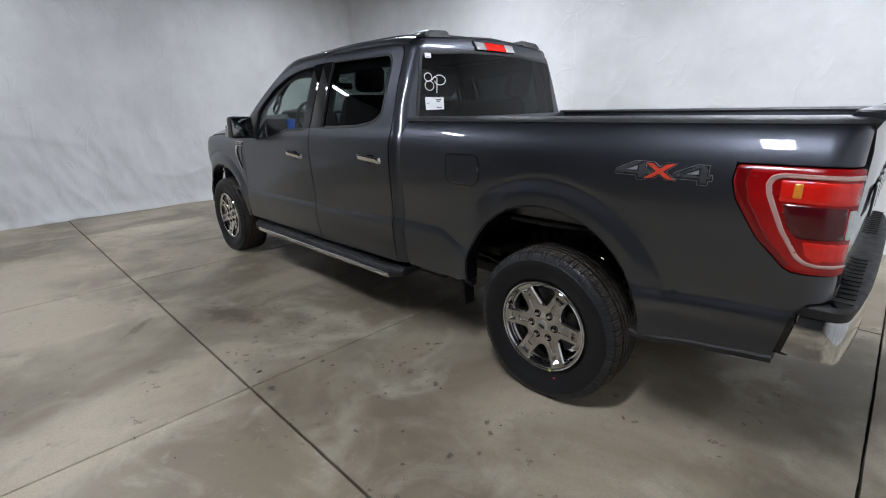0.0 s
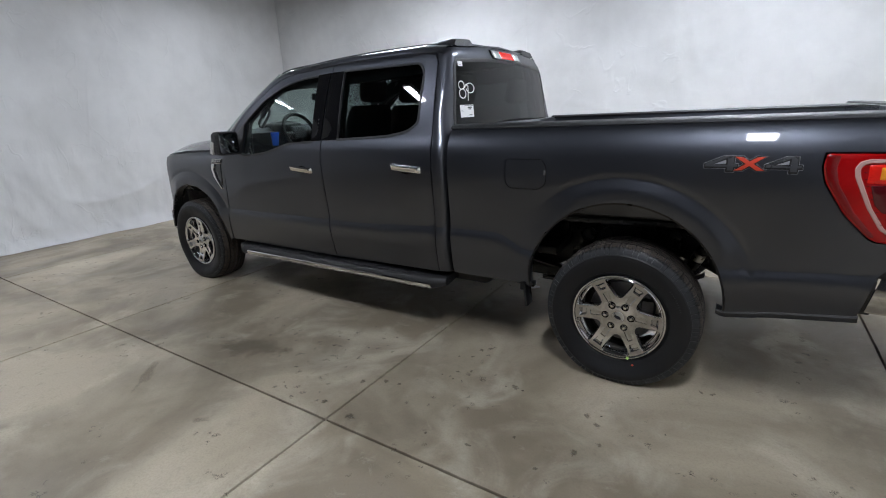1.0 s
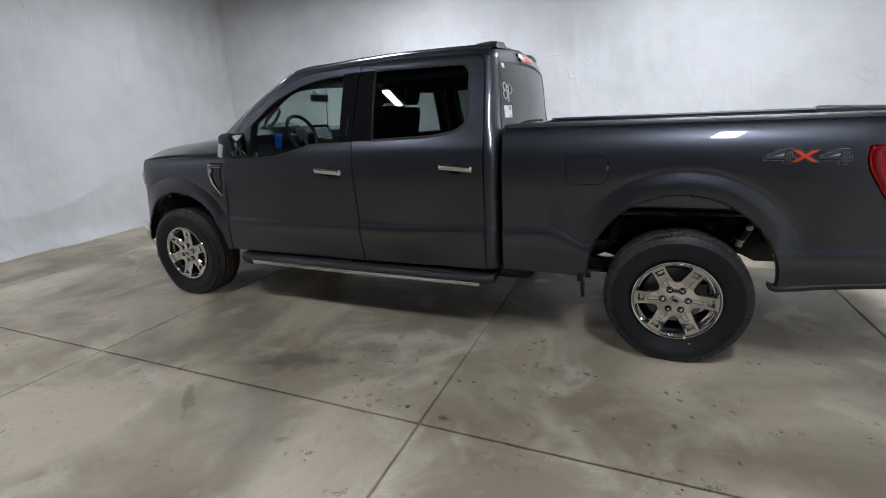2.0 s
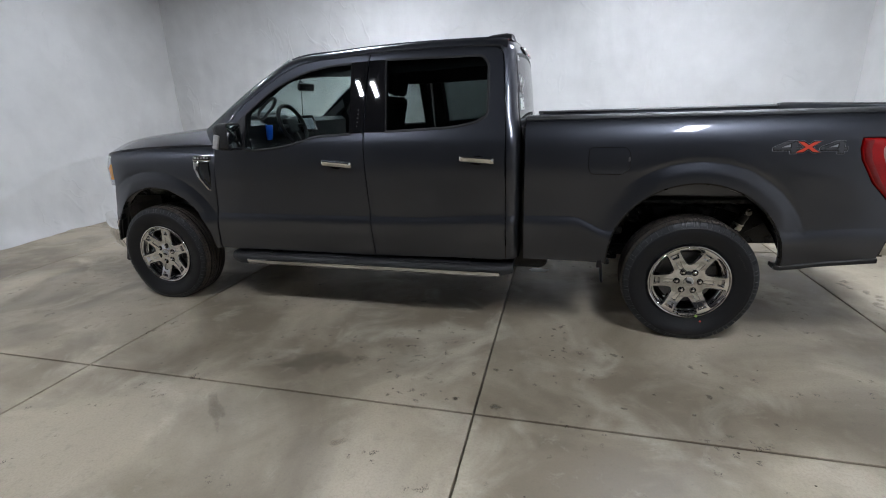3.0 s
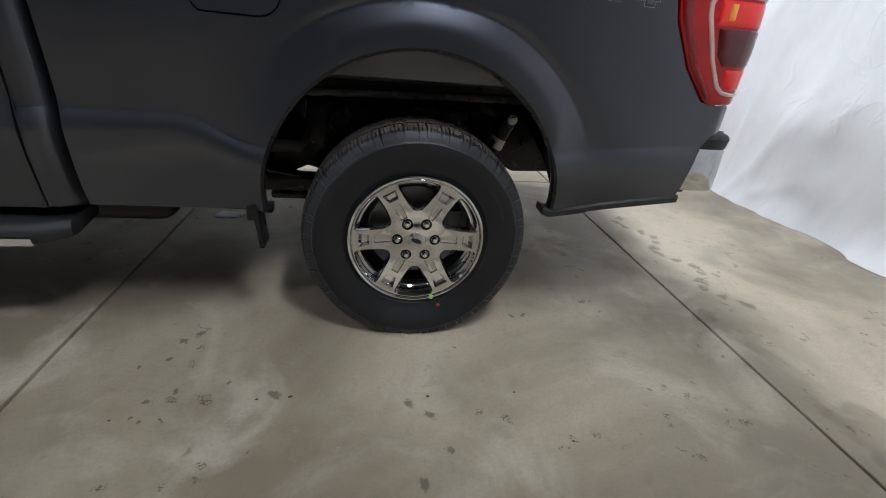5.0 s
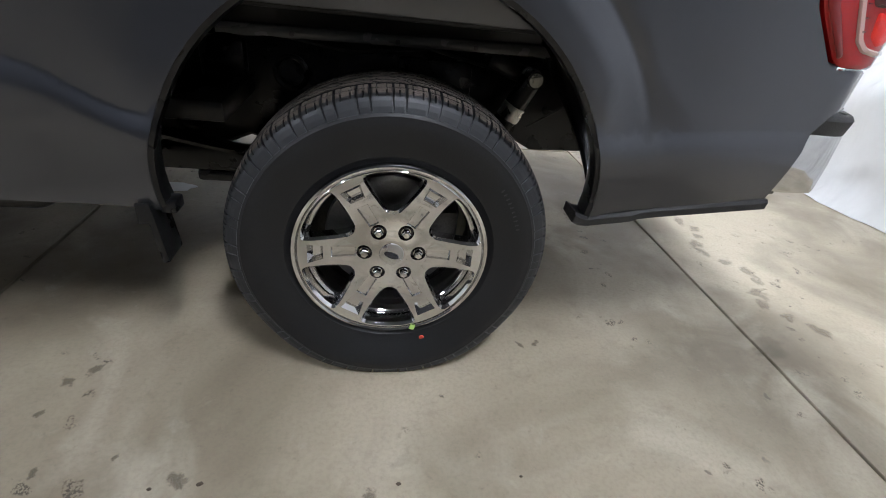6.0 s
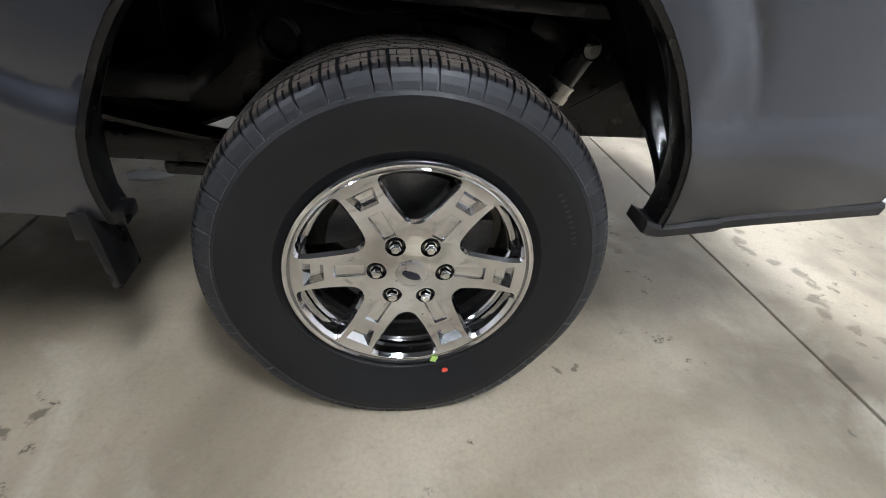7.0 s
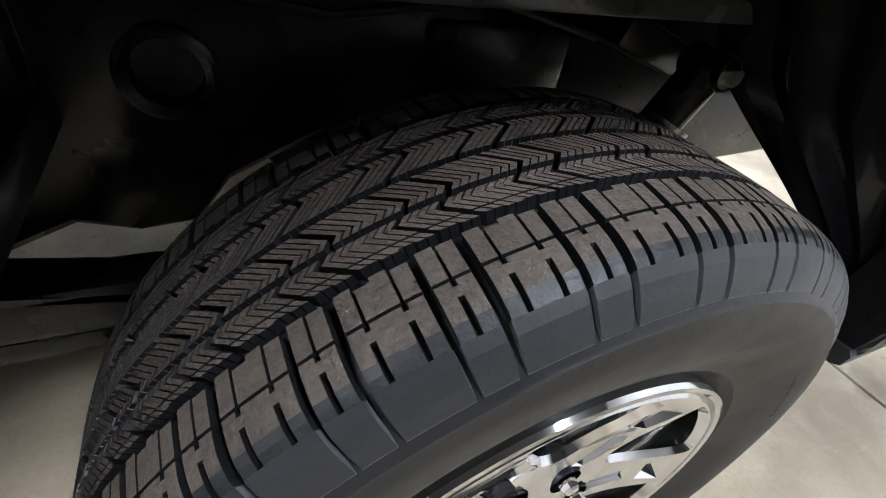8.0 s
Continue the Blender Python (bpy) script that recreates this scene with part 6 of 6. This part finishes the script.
    low_edge = [(-1.10, 0.40), (-0.64, 0.405), (-0.575, 0.428), (-0.50, 0.474), (-0.425, 0.507), (-0.36, 0.487), (-0.29, 0.495), (-0.245, 0.556), (-0.12, 0.62), (0.0, 0.652), (0.18, 0.64), (0.34, 0.575), (0.46, 0.515), (0.66, 0.522), (1.02, 0.55)]
    rows = []
    for x, z in low_edge:
        top_ = 0.80
        rows.append([side_point(x, w, q, s) for w, q in ((0.395, top_), (0.462, top_), (0.470, top_ - 0.01), (0.470, z + 0.012), (0.460, z), (0.395, z))])
    loft(bm, rows, True)
    for hx, hz in ((-0.29, 0.705),):
        lathe(bm, [(0.035, 0.0), (0.047, 0.004), (0.05, 0.03), (0.044, 0.033), (0.036, 0.028), (0.033, -0.01)], 28, None, lambda r, a, t: side_point(hx + r * math.cos(a), 0.468 + t, hz + r * math.sin(a), s))
    box(bm, side_point(-0.47, 0.48, 0.725, s), (0.12, 0.05, 0.12), bevel=0.012)
    box(bm, side_point(0.12, 0.475, 0.72, s), (0.22, 0.025, 0.11), bevel=0.01)
    box(bm, side_point(0.33, 0.50, 0.775, s), (0.14, 0.10, 0.05), Euler((0, 0.3, 0)), bevel=0.01)
    part("frame_rail", bm, M_FRAME, truck, "black chassis frame rail")
    bm = bmesh.new()
    for lay in range(4):
        rows = []
        ln = 0.78 if lay == 0 else 0.36 - 0.06 * lay
        for k in range(25):
            t = -1 + 2 * k / 24
            x = t * (ln if t < 0 else min(ln, 0.34)) + 0.03
            z = 0.455 - 0.012 * lay + 0.10 * t * t * (ln / 0.78) ** 2
            rows.append([side_point(x, w, z + dz, s) for w, dz in ((0.515, -0.005), (0.585, -0.005), (0.585, 0.005), (0.515, 0.005))])
        loft(bm, rows, True)
        bmesh.ops.holes_fill(bm, edges=[e for e in bm.edges if e.is_boundary])
    for bx in (-0.06, 0.06):
        rod(bm, side_point(bx, 0.505, 0.50, s), side_point(bx, 0.505, 0.30, s), 0.008, 8)
        rod(bm, side_point(bx, 0.595, 0.50, s), side_point(bx, 0.595, 0.30, s), 0.008, 8)
    box(bm, side_point(0, 0.55, 0.335, s), (0.18, 0.12, 0.03), bevel=0.006)
    box(bm, side_point(-0.62, 0.555, 0.467, s), (0.75, 0.06, 0.072), bevel=0.012)
    rod(bm, side_point(-0.75, 0.50, 0.56, s), side_point(-0.75, 0.60, 0.56, s), 0.03, 16)
    box(bm, side_point(-0.478, 0.555, 0.413, s), (0.165, 0.05, 0.036), bevel=0.012)
    bmesh.ops.recalc_face_normals(bm, faces=bm.faces)
    part("leaf_spring", bm, M_FRAME, truck, "black leaf spring pack")
    bm = bmesh.new()
    rod(bm, side_point(0.375, 0.605, 0.765, s), side_point(0.305, 0.595, 0.610, s), 0.031, 20)
    rod(bm, side_point(0.305, 0.595, 0.610, s), side_point(0.20, 0.585, 0.33, s), 0.026, 18)
    rod(bm, side_point(0.378, 0.57, 0.768, s), side_point(0.378, 0.64, 0.768, s), 0.024, 18)
    shock = part("shock_absorber", bm, M_FRAME, truck, "black rear shock absorber")
    bm = bmesh.new()
    rod(bm, side_point(0.338, 0.615, 0.692, s), side_point(0.322, 0.613, 0.655, s), 0.0335, 16)
    part("zinc_sleeve", bm, M_ZINC, shock, "bright zinc sleeve")
    bm = bmesh.new()
    rod(bm, side_point(0.378, 0.638, 0.768, s), side_point(0.378, 0.652, 0.768, s), 0.0125, 6)
    rod(bm, side_point(0.378, 0.636, 0.768, s), side_point(0.378, 0.641, 0.768, s), 0.019, 18)
    part("shock_bolt", bm, M_ZINC, shock, "zinc hex bolt and washer")
bm = bmesh.new()
rod(bm, (0, -0.78, 0.381), (0, 2 * YC + 0.78, 0.381), 0.045, 20)
rows = [[(r * math.cos(q), YC + y, 0.381 + r * math.sin(q)) for q in (2 * math.pi * i / 28 for i in range(28))] for y, r in ((-0.24, 0.05), (-0.17, 0.09), (-0.08, 0.155), (0.03, 0.175), (0.12, 0.14), (0.2, 0.08), (0.26, 0.05))]
loft(bm, rows, True)
rod(bm, (-0.16, YC, 0.40), (-2.2, YC, 0.50), 0.045, 18)
part("rear_axle", bm, M_FRAME, truck, "black rear axle with differential")
bm = bmesh.new()
box(bm, (-1.50, -0.50, 0.49), (1.25, 0.46, 0.30), bevel=0.06, seg=4)
part("fuel_tank", bm, M_FRAME, truck, "black plastic fuel tank")
bm = bmesh.new()
box(bm, (-1.9, YC, 0.66), (3.0, 1.66, 0.05), bevel=0.01)
part("floor_pan", bm, M_FRAME, truck, "black underside of the cab")
bm = bmesh.new()
box(bm, (-2.5, YC, 0.50), (1.1, 0.5, 0.28), bevel=0.05)
part("gearbox", bm, M_FRAME, truck, "dark gearbox casing")
bm = bmesh.new()
box(bm, (-3.9, YC, 0.62), (1.2, 0.9, 0.5), bevel=0.05)
part("engine_block", bm, M_CHASSIS, truck, "dark engine block")
for x in (-1.0, -0.45, 0.55, 1.0):
    bm = bmesh.new()
    box(bm, (x, YC, 0.70 if x > -0.6 else 0.6), (0.08, 0.95, 0.10), bevel=0.012)
    part("cross_member", bm, M_FRAME, truck)
for k in range(5):
    bm = bmesh.new()
    box(bm, (-0.9 + 0.47 * k, YC, 0.87), (0.08, 1.06, 0.05), bevel=0.01)
    part("bed_beam", bm, M_FRAME, truck)
bm = bmesh.new()
tube(bm, [(-2.6, 0.55, 0.45), (-1.2, 0.62, 0.47), (-0.4, 0.66, 0.50), (-0.15, 0.68, 0.62), (0.15, 0.68, 0.62), (0.4, 0.72, 0.52), (0.75, 0.86, 0.48)], 0.035, 14)
rod(bm, (-1.5, 0.60, 0.46), (-0.9, 0.63, 0.47), 0.10, 20)
part("exhaust_pipe", bm, M_FRAME, truck, "dark exhaust pipe")
bm = bmesh.new()
lathe(bm, [(0.20, 0.08), (0.26, 0.11), (0.33, 0.125), (0.38, 0.10), (0.395, 0.0), (0.38, -0.10), (0.33, -0.125), (0.26, -0.11), (0.20, -0.08)], 48, None, lambda r, a, t: (0.66 + r * math.cos(a), YC + r * math.sin(a), 0.60 + t), closed=True)
bmesh.ops.recalc_face_normals(bm, faces=bm.faces)
part("spare_tyre", bm, M_RUBBER, truck, "black spare tyre slung under the bed")
bm = bmesh.new()
tube(bm, [(0.42, -0.50, 0.60), (0.62, -0.48, 0.72), (0.80, -0.42, 0.80)], 0.003, 6)
tube(bm, [(-0.35, -0.46, 0.80), (-0.12, -0.50, 0.775), (0.10, -0.48, 0.80), (0.26, -0.50, 0.77)], 0.005, 8)
tube(bm, [(0.05, -0.35, 0.62), (0.12, -0.42, 0.66), (0.16, -0.44, 0.74)], 0.006, 8)
part("brake_line", bm, M_BLACK, truck, "thin black brake lines")

# ---------------------------------------------------------------- cabin
bm = bmesh.new()
box(bm, (-2.25, YC, 0.72), (2.2, 1.66, 0.06), bevel=0.01)
part("cabin_floor", bm, M_DASH, truck, "dark carpeted cabin floor")
bm = bmesh.new()
prof = [(-3.48, 1.33), (-3.40, 1.395), (-3.30, 1.425), (-3.18, 1.425), (-3.135, 1.39), (-3.145, 1.27), (-3.12, 1.10), (-3.15, 0.85), (-3.46, 0.85)]
rows = []
for k in range(29):
    t = -1 + 2 * k / 28
    y = YC + t * 0.84
    hood_ = 0.055 * math.exp(-((y + 0.36) / 0.16) ** 4) + 0.02 * math.exp(-((y - YC) / 0.2) ** 4)
    rows.append([(x + 0.02 * t * t - 0.0, y, z + (hood_ if 1 <= i <= 3 else 0)) for i, (x, z) in enumerate(prof)])
loft(bm, rows, True)
bmesh.ops.holes_fill(bm, edges=[e for e in bm.edges if e.is_boundary])
bmesh.ops.recalc_face_normals(bm, faces=bm.faces)
dash = part("dashboard", bm, M_DASH, truck, "dark grey dashboard")
bm = bmesh.new()
box(bm, (-3.115, YC + 0.02, 1.375), (0.025, 0.26, 0.15), Euler((0, -0.25, 0)), bevel=0.008)
part("centre_screen", bm, M_GLOSSBLACK, dash, "dark centre touchscreen")
bm = bmesh.new()
box(bm, (-3.094, YC, 1.375), (0.004, 0.19, 0.10), Euler((0, -0.25, 0)), bevel=0.001, seg=1)
part("screen_film", bm, mat("pale_film", (0.30, 0.33, 0.38), 0.3), dash, "pale protective film on the screen")
bm = bmesh.new()
box(bm, (-3.21, -0.37, 1.415), (0.16, 0.36, 0.10), bevel=0.03, seg=3)
part("gauge_hood", bm, M_DASH, dash, "dark gauge hood")
for vy in (-0.76, 2 * YC + 0.76):
    bm = bmesh.new()
    tube(bm, [(-3.14 - 0.01 * abs(math.sin(q)), vy + 0.035 * math.cos(q), 1.29 + 0.085 * math.sin(q)) for q in (2 * math.pi * i / 24 for i in range(24))], 0.007, 8, True)
    part("vent_ring", bm, M_SILVER, dash, "satin silver vent surround")
bm = bmesh.new()
C = Vector((-3.01, -0.34, 1.375))
ax = Vector((0.93, 0, 0.36)).normalized()
e1, e2 = Vector((0, 1, 0)), ax.cross(Vector((0, 1, 0)))
tube(bm, [C + 0.172 * (math.cos(q) * e1 + math.sin(q) * e2) for q in (2 * math.pi * i / 48 for i in range(48))], 0.0165, 12, True)
wheel_s = part("steering_wheel", bm, M_BLACK, truck, "black steering wheel")
bm = bmesh.new()
box(bm, C - ax * 0.02, (0.05, 0.15, 0.13), Euler((0, -0.37, 0)), bevel=0.02, seg=3)
for sg in (-1, 1):
    rod(bm, C + e1 * sg * 0.06 - ax * 0.015, C + e1 * sg * 0.18, 0.016, 10)
rod(bm, C - e2 * 0.05 - ax * 0.01, C - e2 * 0.18, 0.018, 10)
rod(bm, C - ax * 0.02, C - ax * 0.28, 0.045, 16)
part("steering_hub", bm, M_DASH, wheel_s, "dark steering hub and column")
bm = bmesh.new()
rows = []
for z, w, d in ((0.0, 0.028, 0.018), (0.03, 0.034, 0.02), (0.06, 0.036, 0.02), (0.10, 0.044, 0.016), (0.115, 0.05, 0.006)):
    rows.append([(-3.105 + d * math.cos(q) + 0.10 * z, -0.555 + w * math.sin(q), 1.273 + z) for q in (2 * math.pi * i / 20 for i in range(20))])
loft(bm, rows, True)
bmesh.ops.holes_fill(bm, edges=[e for e in bm.edges if e.is_boundary])
bmesh.ops.recalc_face_normals(bm, faces=bm.faces)
tagged(part("blue_tag", bm, M_BLUE, truck, "crumpled bright blue key tag by the dash"))
bm = bmesh.new()
box(bm, (-3.06, YC - 0.03, 1.690), (0.035, 0.25, 0.068), Euler((0, 0.15, 0)), bevel=0.014, seg=3)
rod(bm, (-3.07, YC - 0.03, 1.71), (-3.12, YC - 0.03, 1.745), 0.012, 10)
part("rear_view_mirror", bm, M_BLACK, truck, "black rear-view mirror")
bm = bmesh.new()
box(bm, (-2.30, YC, 1.865), (0.95, 1.28, 0.02), bevel=0.006)
box(bm, (-1.5, YC, 1.865), (0.65, 1.28, 0.02), bevel=0.006)
part("headliner", bm, M_GREYPLASTIC, truck, "grey cloth headliner")
for s in (-1, 1):
    bm = bmesh.new()
    loop_ = rounded([(-3.065, 1.455), (-3.03, 1.435), (-2.925, 1.525), (-2.895, 1.572), (-2.910, 1.592), (-2.955, 1.570), (-3.05, 1.495)], 0.03, 4)
    tube(bm, [side_point(x, 0.725, z, s) for x, z in loop_], 0.0105, 8, True)
    part("grab_handle", bm, M_GREYPLASTIC, truck, "grey pillar grab handle")
    bm = bmesh.new()
    rows = []
    for k in range(13):
        t = k / 12
        x, z = -3.36 + 0.66 * t, 1.40 + 0.44 * t
        w = CAB_W(z) - 0.065
        rows.append([side_point(x + a, w + b, z + c, s) for a, b, c in ((0.0, 0.035, -0.02), (0.05, 0.03, -0.045), (0.04, -0.03, -0.03), (-0.03, -0.03, 0.01))])
    loft(bm, rows, True)
    bmesh.ops.recalc_face_normals(bm, faces=bm.faces)
    part("pillar_trim", bm, M_GREYPLASTIC, truck, "grey inner pillar trim")


for s in (-1, 1):
    bm = bmesh.new()
    edge_ = spline([(-3.06, 1.515), (-2.90, 1.635), (-2.76, 1.700), (-2.5, 1.722), (-2.28, 1.715), (-1.30, 1.735)])
    rows = []
    for k in range(31):
        x = -3.06 + 1.78 * k / 30
        z = edge_(x)
        rows.append([side_point(x, w, q, s) for w, q in ((0.708, z), (0.700, z - 0.006), (0.668, z), (0.640, z + 0.06), (0.62, z + 0.11), (0.66, z + 0.125), (0.69, z + 0.08))])
    loft(bm, rows, True)
    bmesh.ops.holes_fill(bm, edges=[e for e in bm.edges if e.is_boundary])
    bmesh.ops.recalc_face_normals(bm, faces=bm.faces)
    part("header_trim", bm, M_DASH, truck, "dark trim along the roof's inner edge")


def car_seat(x, y, width, z0=0.98, tall=0.72):
    """Cushion, raked back and headrest on two posts."""
    bm = bmesh.new()
    box(bm, (x - 0.24, y, z0), (0.52, width, 0.16), Euler((0, -0.08, 0)), bevel=0.05, seg=4)
    seat = part("front_seat" if width < 0.8 else "rear_seat", bm, M_SEAT, truck, "dark grey cloth seat")
    bm = bmesh.new()
    rows = []
    for k in range(13):
        t = k / 12
        w = width / 2 * (1 - 0.18 * t ** 2)
        xx, zz = x + 0.02 + 0.17 * t, z0 + 0.03 + (tall - 0.16) * t
        ring = rounded([(-0.07 + 0.02 * t, -w), (0.06 - 0.02 * t, -w), (0.06 - 0.02 * t, w), (-0.07 + 0.02 * t, w)], 0.04, 4)
        if k in (0, 12):
            ring = [(a * 0.6, b * 0.92) for a, b in ring]
        rows.append([(xx + a, y + b, zz) for a, b in ring])
    loft(bm, rows, True)
    bmesh.ops.holes_fill(bm, edges=[e for e in bm.edges if e.is_boundary])
    bmesh.ops.recalc_face_normals(bm, faces=bm.faces)
    part("backrest", bm, M_SEAT, seat)
    for dy in ((0,) if width < 0.8 else (-0.45, 0.45)):
        bm = bmesh.new()
        box(bm, (x + 0.215, y + dy, z0 + tall - 0.01), (0.10, 0.26, 0.20), Euler((0, 0.2, 0)), bevel=0.045, seg=4)
        part("headrest", bm, M_SEAT, seat)
        for q in (-0.06, 0.06):
            bm = bmesh.new()
            rod(bm, (x + 0.20, y + dy + q, z0 + tall - 0.12), (x + 0.19, y + dy + q, z0 + tall - 0.22), 0.006, 8)
            part("headrest_post", bm, M_ZINC, seat)


for sx, sy in ((-2.28, -0.36), (-2.54, 0.48)):
    car_seat(sx, sy, 0.54)
car_seat(-1.44, YC, 1.36, 0.98, 0.66)

# ---------------------------------------------------------------- on the floor
bm = bmesh.new()
rows = [[(-0.97 + k * (0.085 + 0.03 * noise.noise((math.cos(q) * 1.5, math.sin(q) * 1.5, 2))) * math.cos(q), 0.20 + k * (0.05 + 0.022 * noise.noise((math.cos(q) * 2, math.sin(q) * 2, 5))) * math.sin(q), z) for q in (2 * math.pi * i / 28 for i in range(28))] for k, z in ((1.0, 0.0005), (0.97, 0.003), (0.6, 0.0045), (0.0, 0.003))]
loft(bm, rows, True)
bmesh.ops.recalc_face_normals(bm, faces=bm.faces)
tagged(part("paper_scrap", bm, M_WHITE), "torn white paper scrap lying on the concrete floor", "scrap")
for k in range(14):
    bm = bmesh.new()
    cx, cy = random.uniform(-2.6, 1.0), random.uniform(-2.6, -1.15)
    rr = random.uniform(0.003, 0.008)
    rows = [[(cx + q * rr * (1 + 0.5 * noise.noise((math.cos(a), math.sin(a), k))) * math.cos(a), cy + q * rr * 0.7 * (1 + 0.5 * noise.noise((math.cos(a) + 5, math.sin(a), k))) * math.sin(a), z) for a in (2 * math.pi * i / 10 for i in range(10))] for q, z in ((1.0, 0.0002), (0.7, 0.002), (0.0, 0.0028))]
    loft(bm, rows, True)
    bmesh.ops.recalc_face_normals(bm, faces=bm.faces)
    tagged(part("dirt_crumb", bm, M_CRUMB), "small dark crumb of dirt on the concrete floor", "debris", "dirt crumbs on the floor")


def stain_material(name, colour, most, rag):
    """A dark mark soaked into the concrete, ragged towards its edge."""
    m = bpy.data.materials.new(name)
    m.use_nodes = True
    nt = m.node_tree
    b = nt.nodes["Principled BSDF"]
    pos = nt.nodes.new("ShaderNodeNewGeometry").outputs["Position"]
    nt.links.new(node_mix(nt, node_range(nt, node_noise(nt, pos, 55, 4), 0.35, 0.65), colour, tuple(1.6 * c for c in colour)), b.inputs["Base Color"])
    b.inputs["Roughness"].default_value = 0.6
    fade = nt.nodes.new("ShaderNodeAttribute")
    fade.attribute_name = "fade"
    add = nt.nodes.new("ShaderNodeMath")
    add.operation = "ADD"
    nt.links.new(fade.outputs["Fac"], add.inputs[0])
    nt.links.new(node_range(nt, node_noise(nt, pos, rag, 5, 0.62), 0.25, 0.75, -0.5, 0.4), add.inputs[1])
    clear = nt.nodes.new("ShaderNodeBsdfTransparent")
    mx = nt.nodes.new("ShaderNodeMixShader")
    nt.links.new(node_range(nt, add.outputs[0], 0.05, 0.80, 0.0, most), mx.inputs[0])
    nt.links.new(clear.outputs[0], mx.inputs[1])
    nt.links.new(b.outputs[0], mx.inputs[2])
    nt.links.new(mx.outputs[0], nt.nodes["Material Output"].inputs[0])
    return m


M_SPOT = stain_material("spot_stain", (0.085, 0.070, 0.052), 0.44, 60)
M_SOAK = stain_material("soaked_stain", (0.130, 0.105, 0.074), 0.24, 9)
M_TRAIL = stain_material("trail_stain", (0.12, 0.095, 0.068), 0.32, 30)


def floor_stain(x, y, rx, ry, turn_, material, seed):
    bm = bmesh.new()
    fade = bm.verts.layers.float.new("fade")
    c, q = math.cos(turn_), math.sin(turn_)
    rings = []
    for k, f in ((1.0, 0.0), (0.72, 0.45), (0.42, 0.8)):
        ring = []
        for i in range(18):
            a = 2 * math.pi * i / 18
            w = 1 + 0.55 * noise.noise((1.4 * math.cos(a), 1.4 * math.sin(a), seed))
            u, v = k * rx * w * math.cos(a), k * ry * w * math.sin(a)
            ring.append(bm.verts.new((x + u * c - v * q, y + u * q + v * c, 0.0010)))
            ring[-1][fade] = f
        rings.append(ring)
    for A, B in zip(rings, rings[1:]):
        for i in range(18):
            bm.faces.new((A[i], A[(i + 1) % 18], B[(i + 1) % 18], B[i]))
    mid = bm.verts.new((x, y, 0.0010))
    mid[fade] = 1.0
    for i in range(18):
        bm.faces.new((rings[-1][i], rings[-1][(i + 1) % 18], mid))
    return part("stain", bm, material, floor, "dark stain in the concrete", smooth=False)


# drips and scuffs that can be told apart: x, y, radius in millimetres
SPOTS = ((-1.73, -1.39, 16), (-1.32, -1.27, 15), (-1.13, -1.565, 20), (-1.047, -1.55, 15), (-1.255, -1.63, 21), (-1.31, -1.88, 18), (-1.09, -1.912, 34),
         (-0.90, -1.12, 10), (-0.82, -1.085, 14), (-0.81, -0.985, 22), (-0.745, -1.237, 14), (-0.815, -1.28, 13), (-0.83, -1.34, 9), (-0.80, -1.355, 9),
         (-0.45, -1.266, 26), (-0.48, -1.48, 6), (-0.287, -1.646, 11), (-0.454, -1.797, 15), (-0.674, -1.822, 10), (0.428, -0.851, 14), (0.48, -0.843, 16),
         (-0.034, -1.326, 24), (0.022, -1.375, 20), (0.067, -1.509, 17), (-0.014, -1.611, 22), (-0.127, -1.785, 13), (0.226, -1.786, 14), (-4.055, -1.316, 16),
         (-1.745, -1.706, 16), (-1.676, -1.92, 16), (-1.305, -1.882, 17), (0.80, -1.304, 9), (-0.764, -0.942, 22), (-0.60, -1.207, 10))
for k, (x, y, r) in enumerate(SPOTS):
    floor_stain(x, y, 0.00125 * r, 0.0008 * r, 2.4 * math.sin(k * 3.7), M_SPOT, k * 1.7)
SOAKS = ((-2.54, -2.21, 200, 45, -0.75), (-2.2, -1.66, 330, 130, 0.2), (1.33, -0.86, 110, 60, 0.4), (1.45, -1.55, 150, 260, 0.2), (-1.77, -2.316, 70, 30, 0.5))
for k, (x, y, rx, ry, turn_) in enumerate(SOAKS):
    floor_stain(x, y, 0.001 * rx, 0.001 * ry, turn_, M_SOAK, 40 + k * 2.3)
for k in range(15):
    t = k / 14
    floor_stain(1.50 + 0.06 * t + 0.06 * math.sin(k * 5.1), 0.30 - 1.08 * t, 0.05 + 0.02 * math.sin(k * 2.3), 0.033, 1.2 + math.sin(k), M_TRAIL, 70 + k * 1.9)
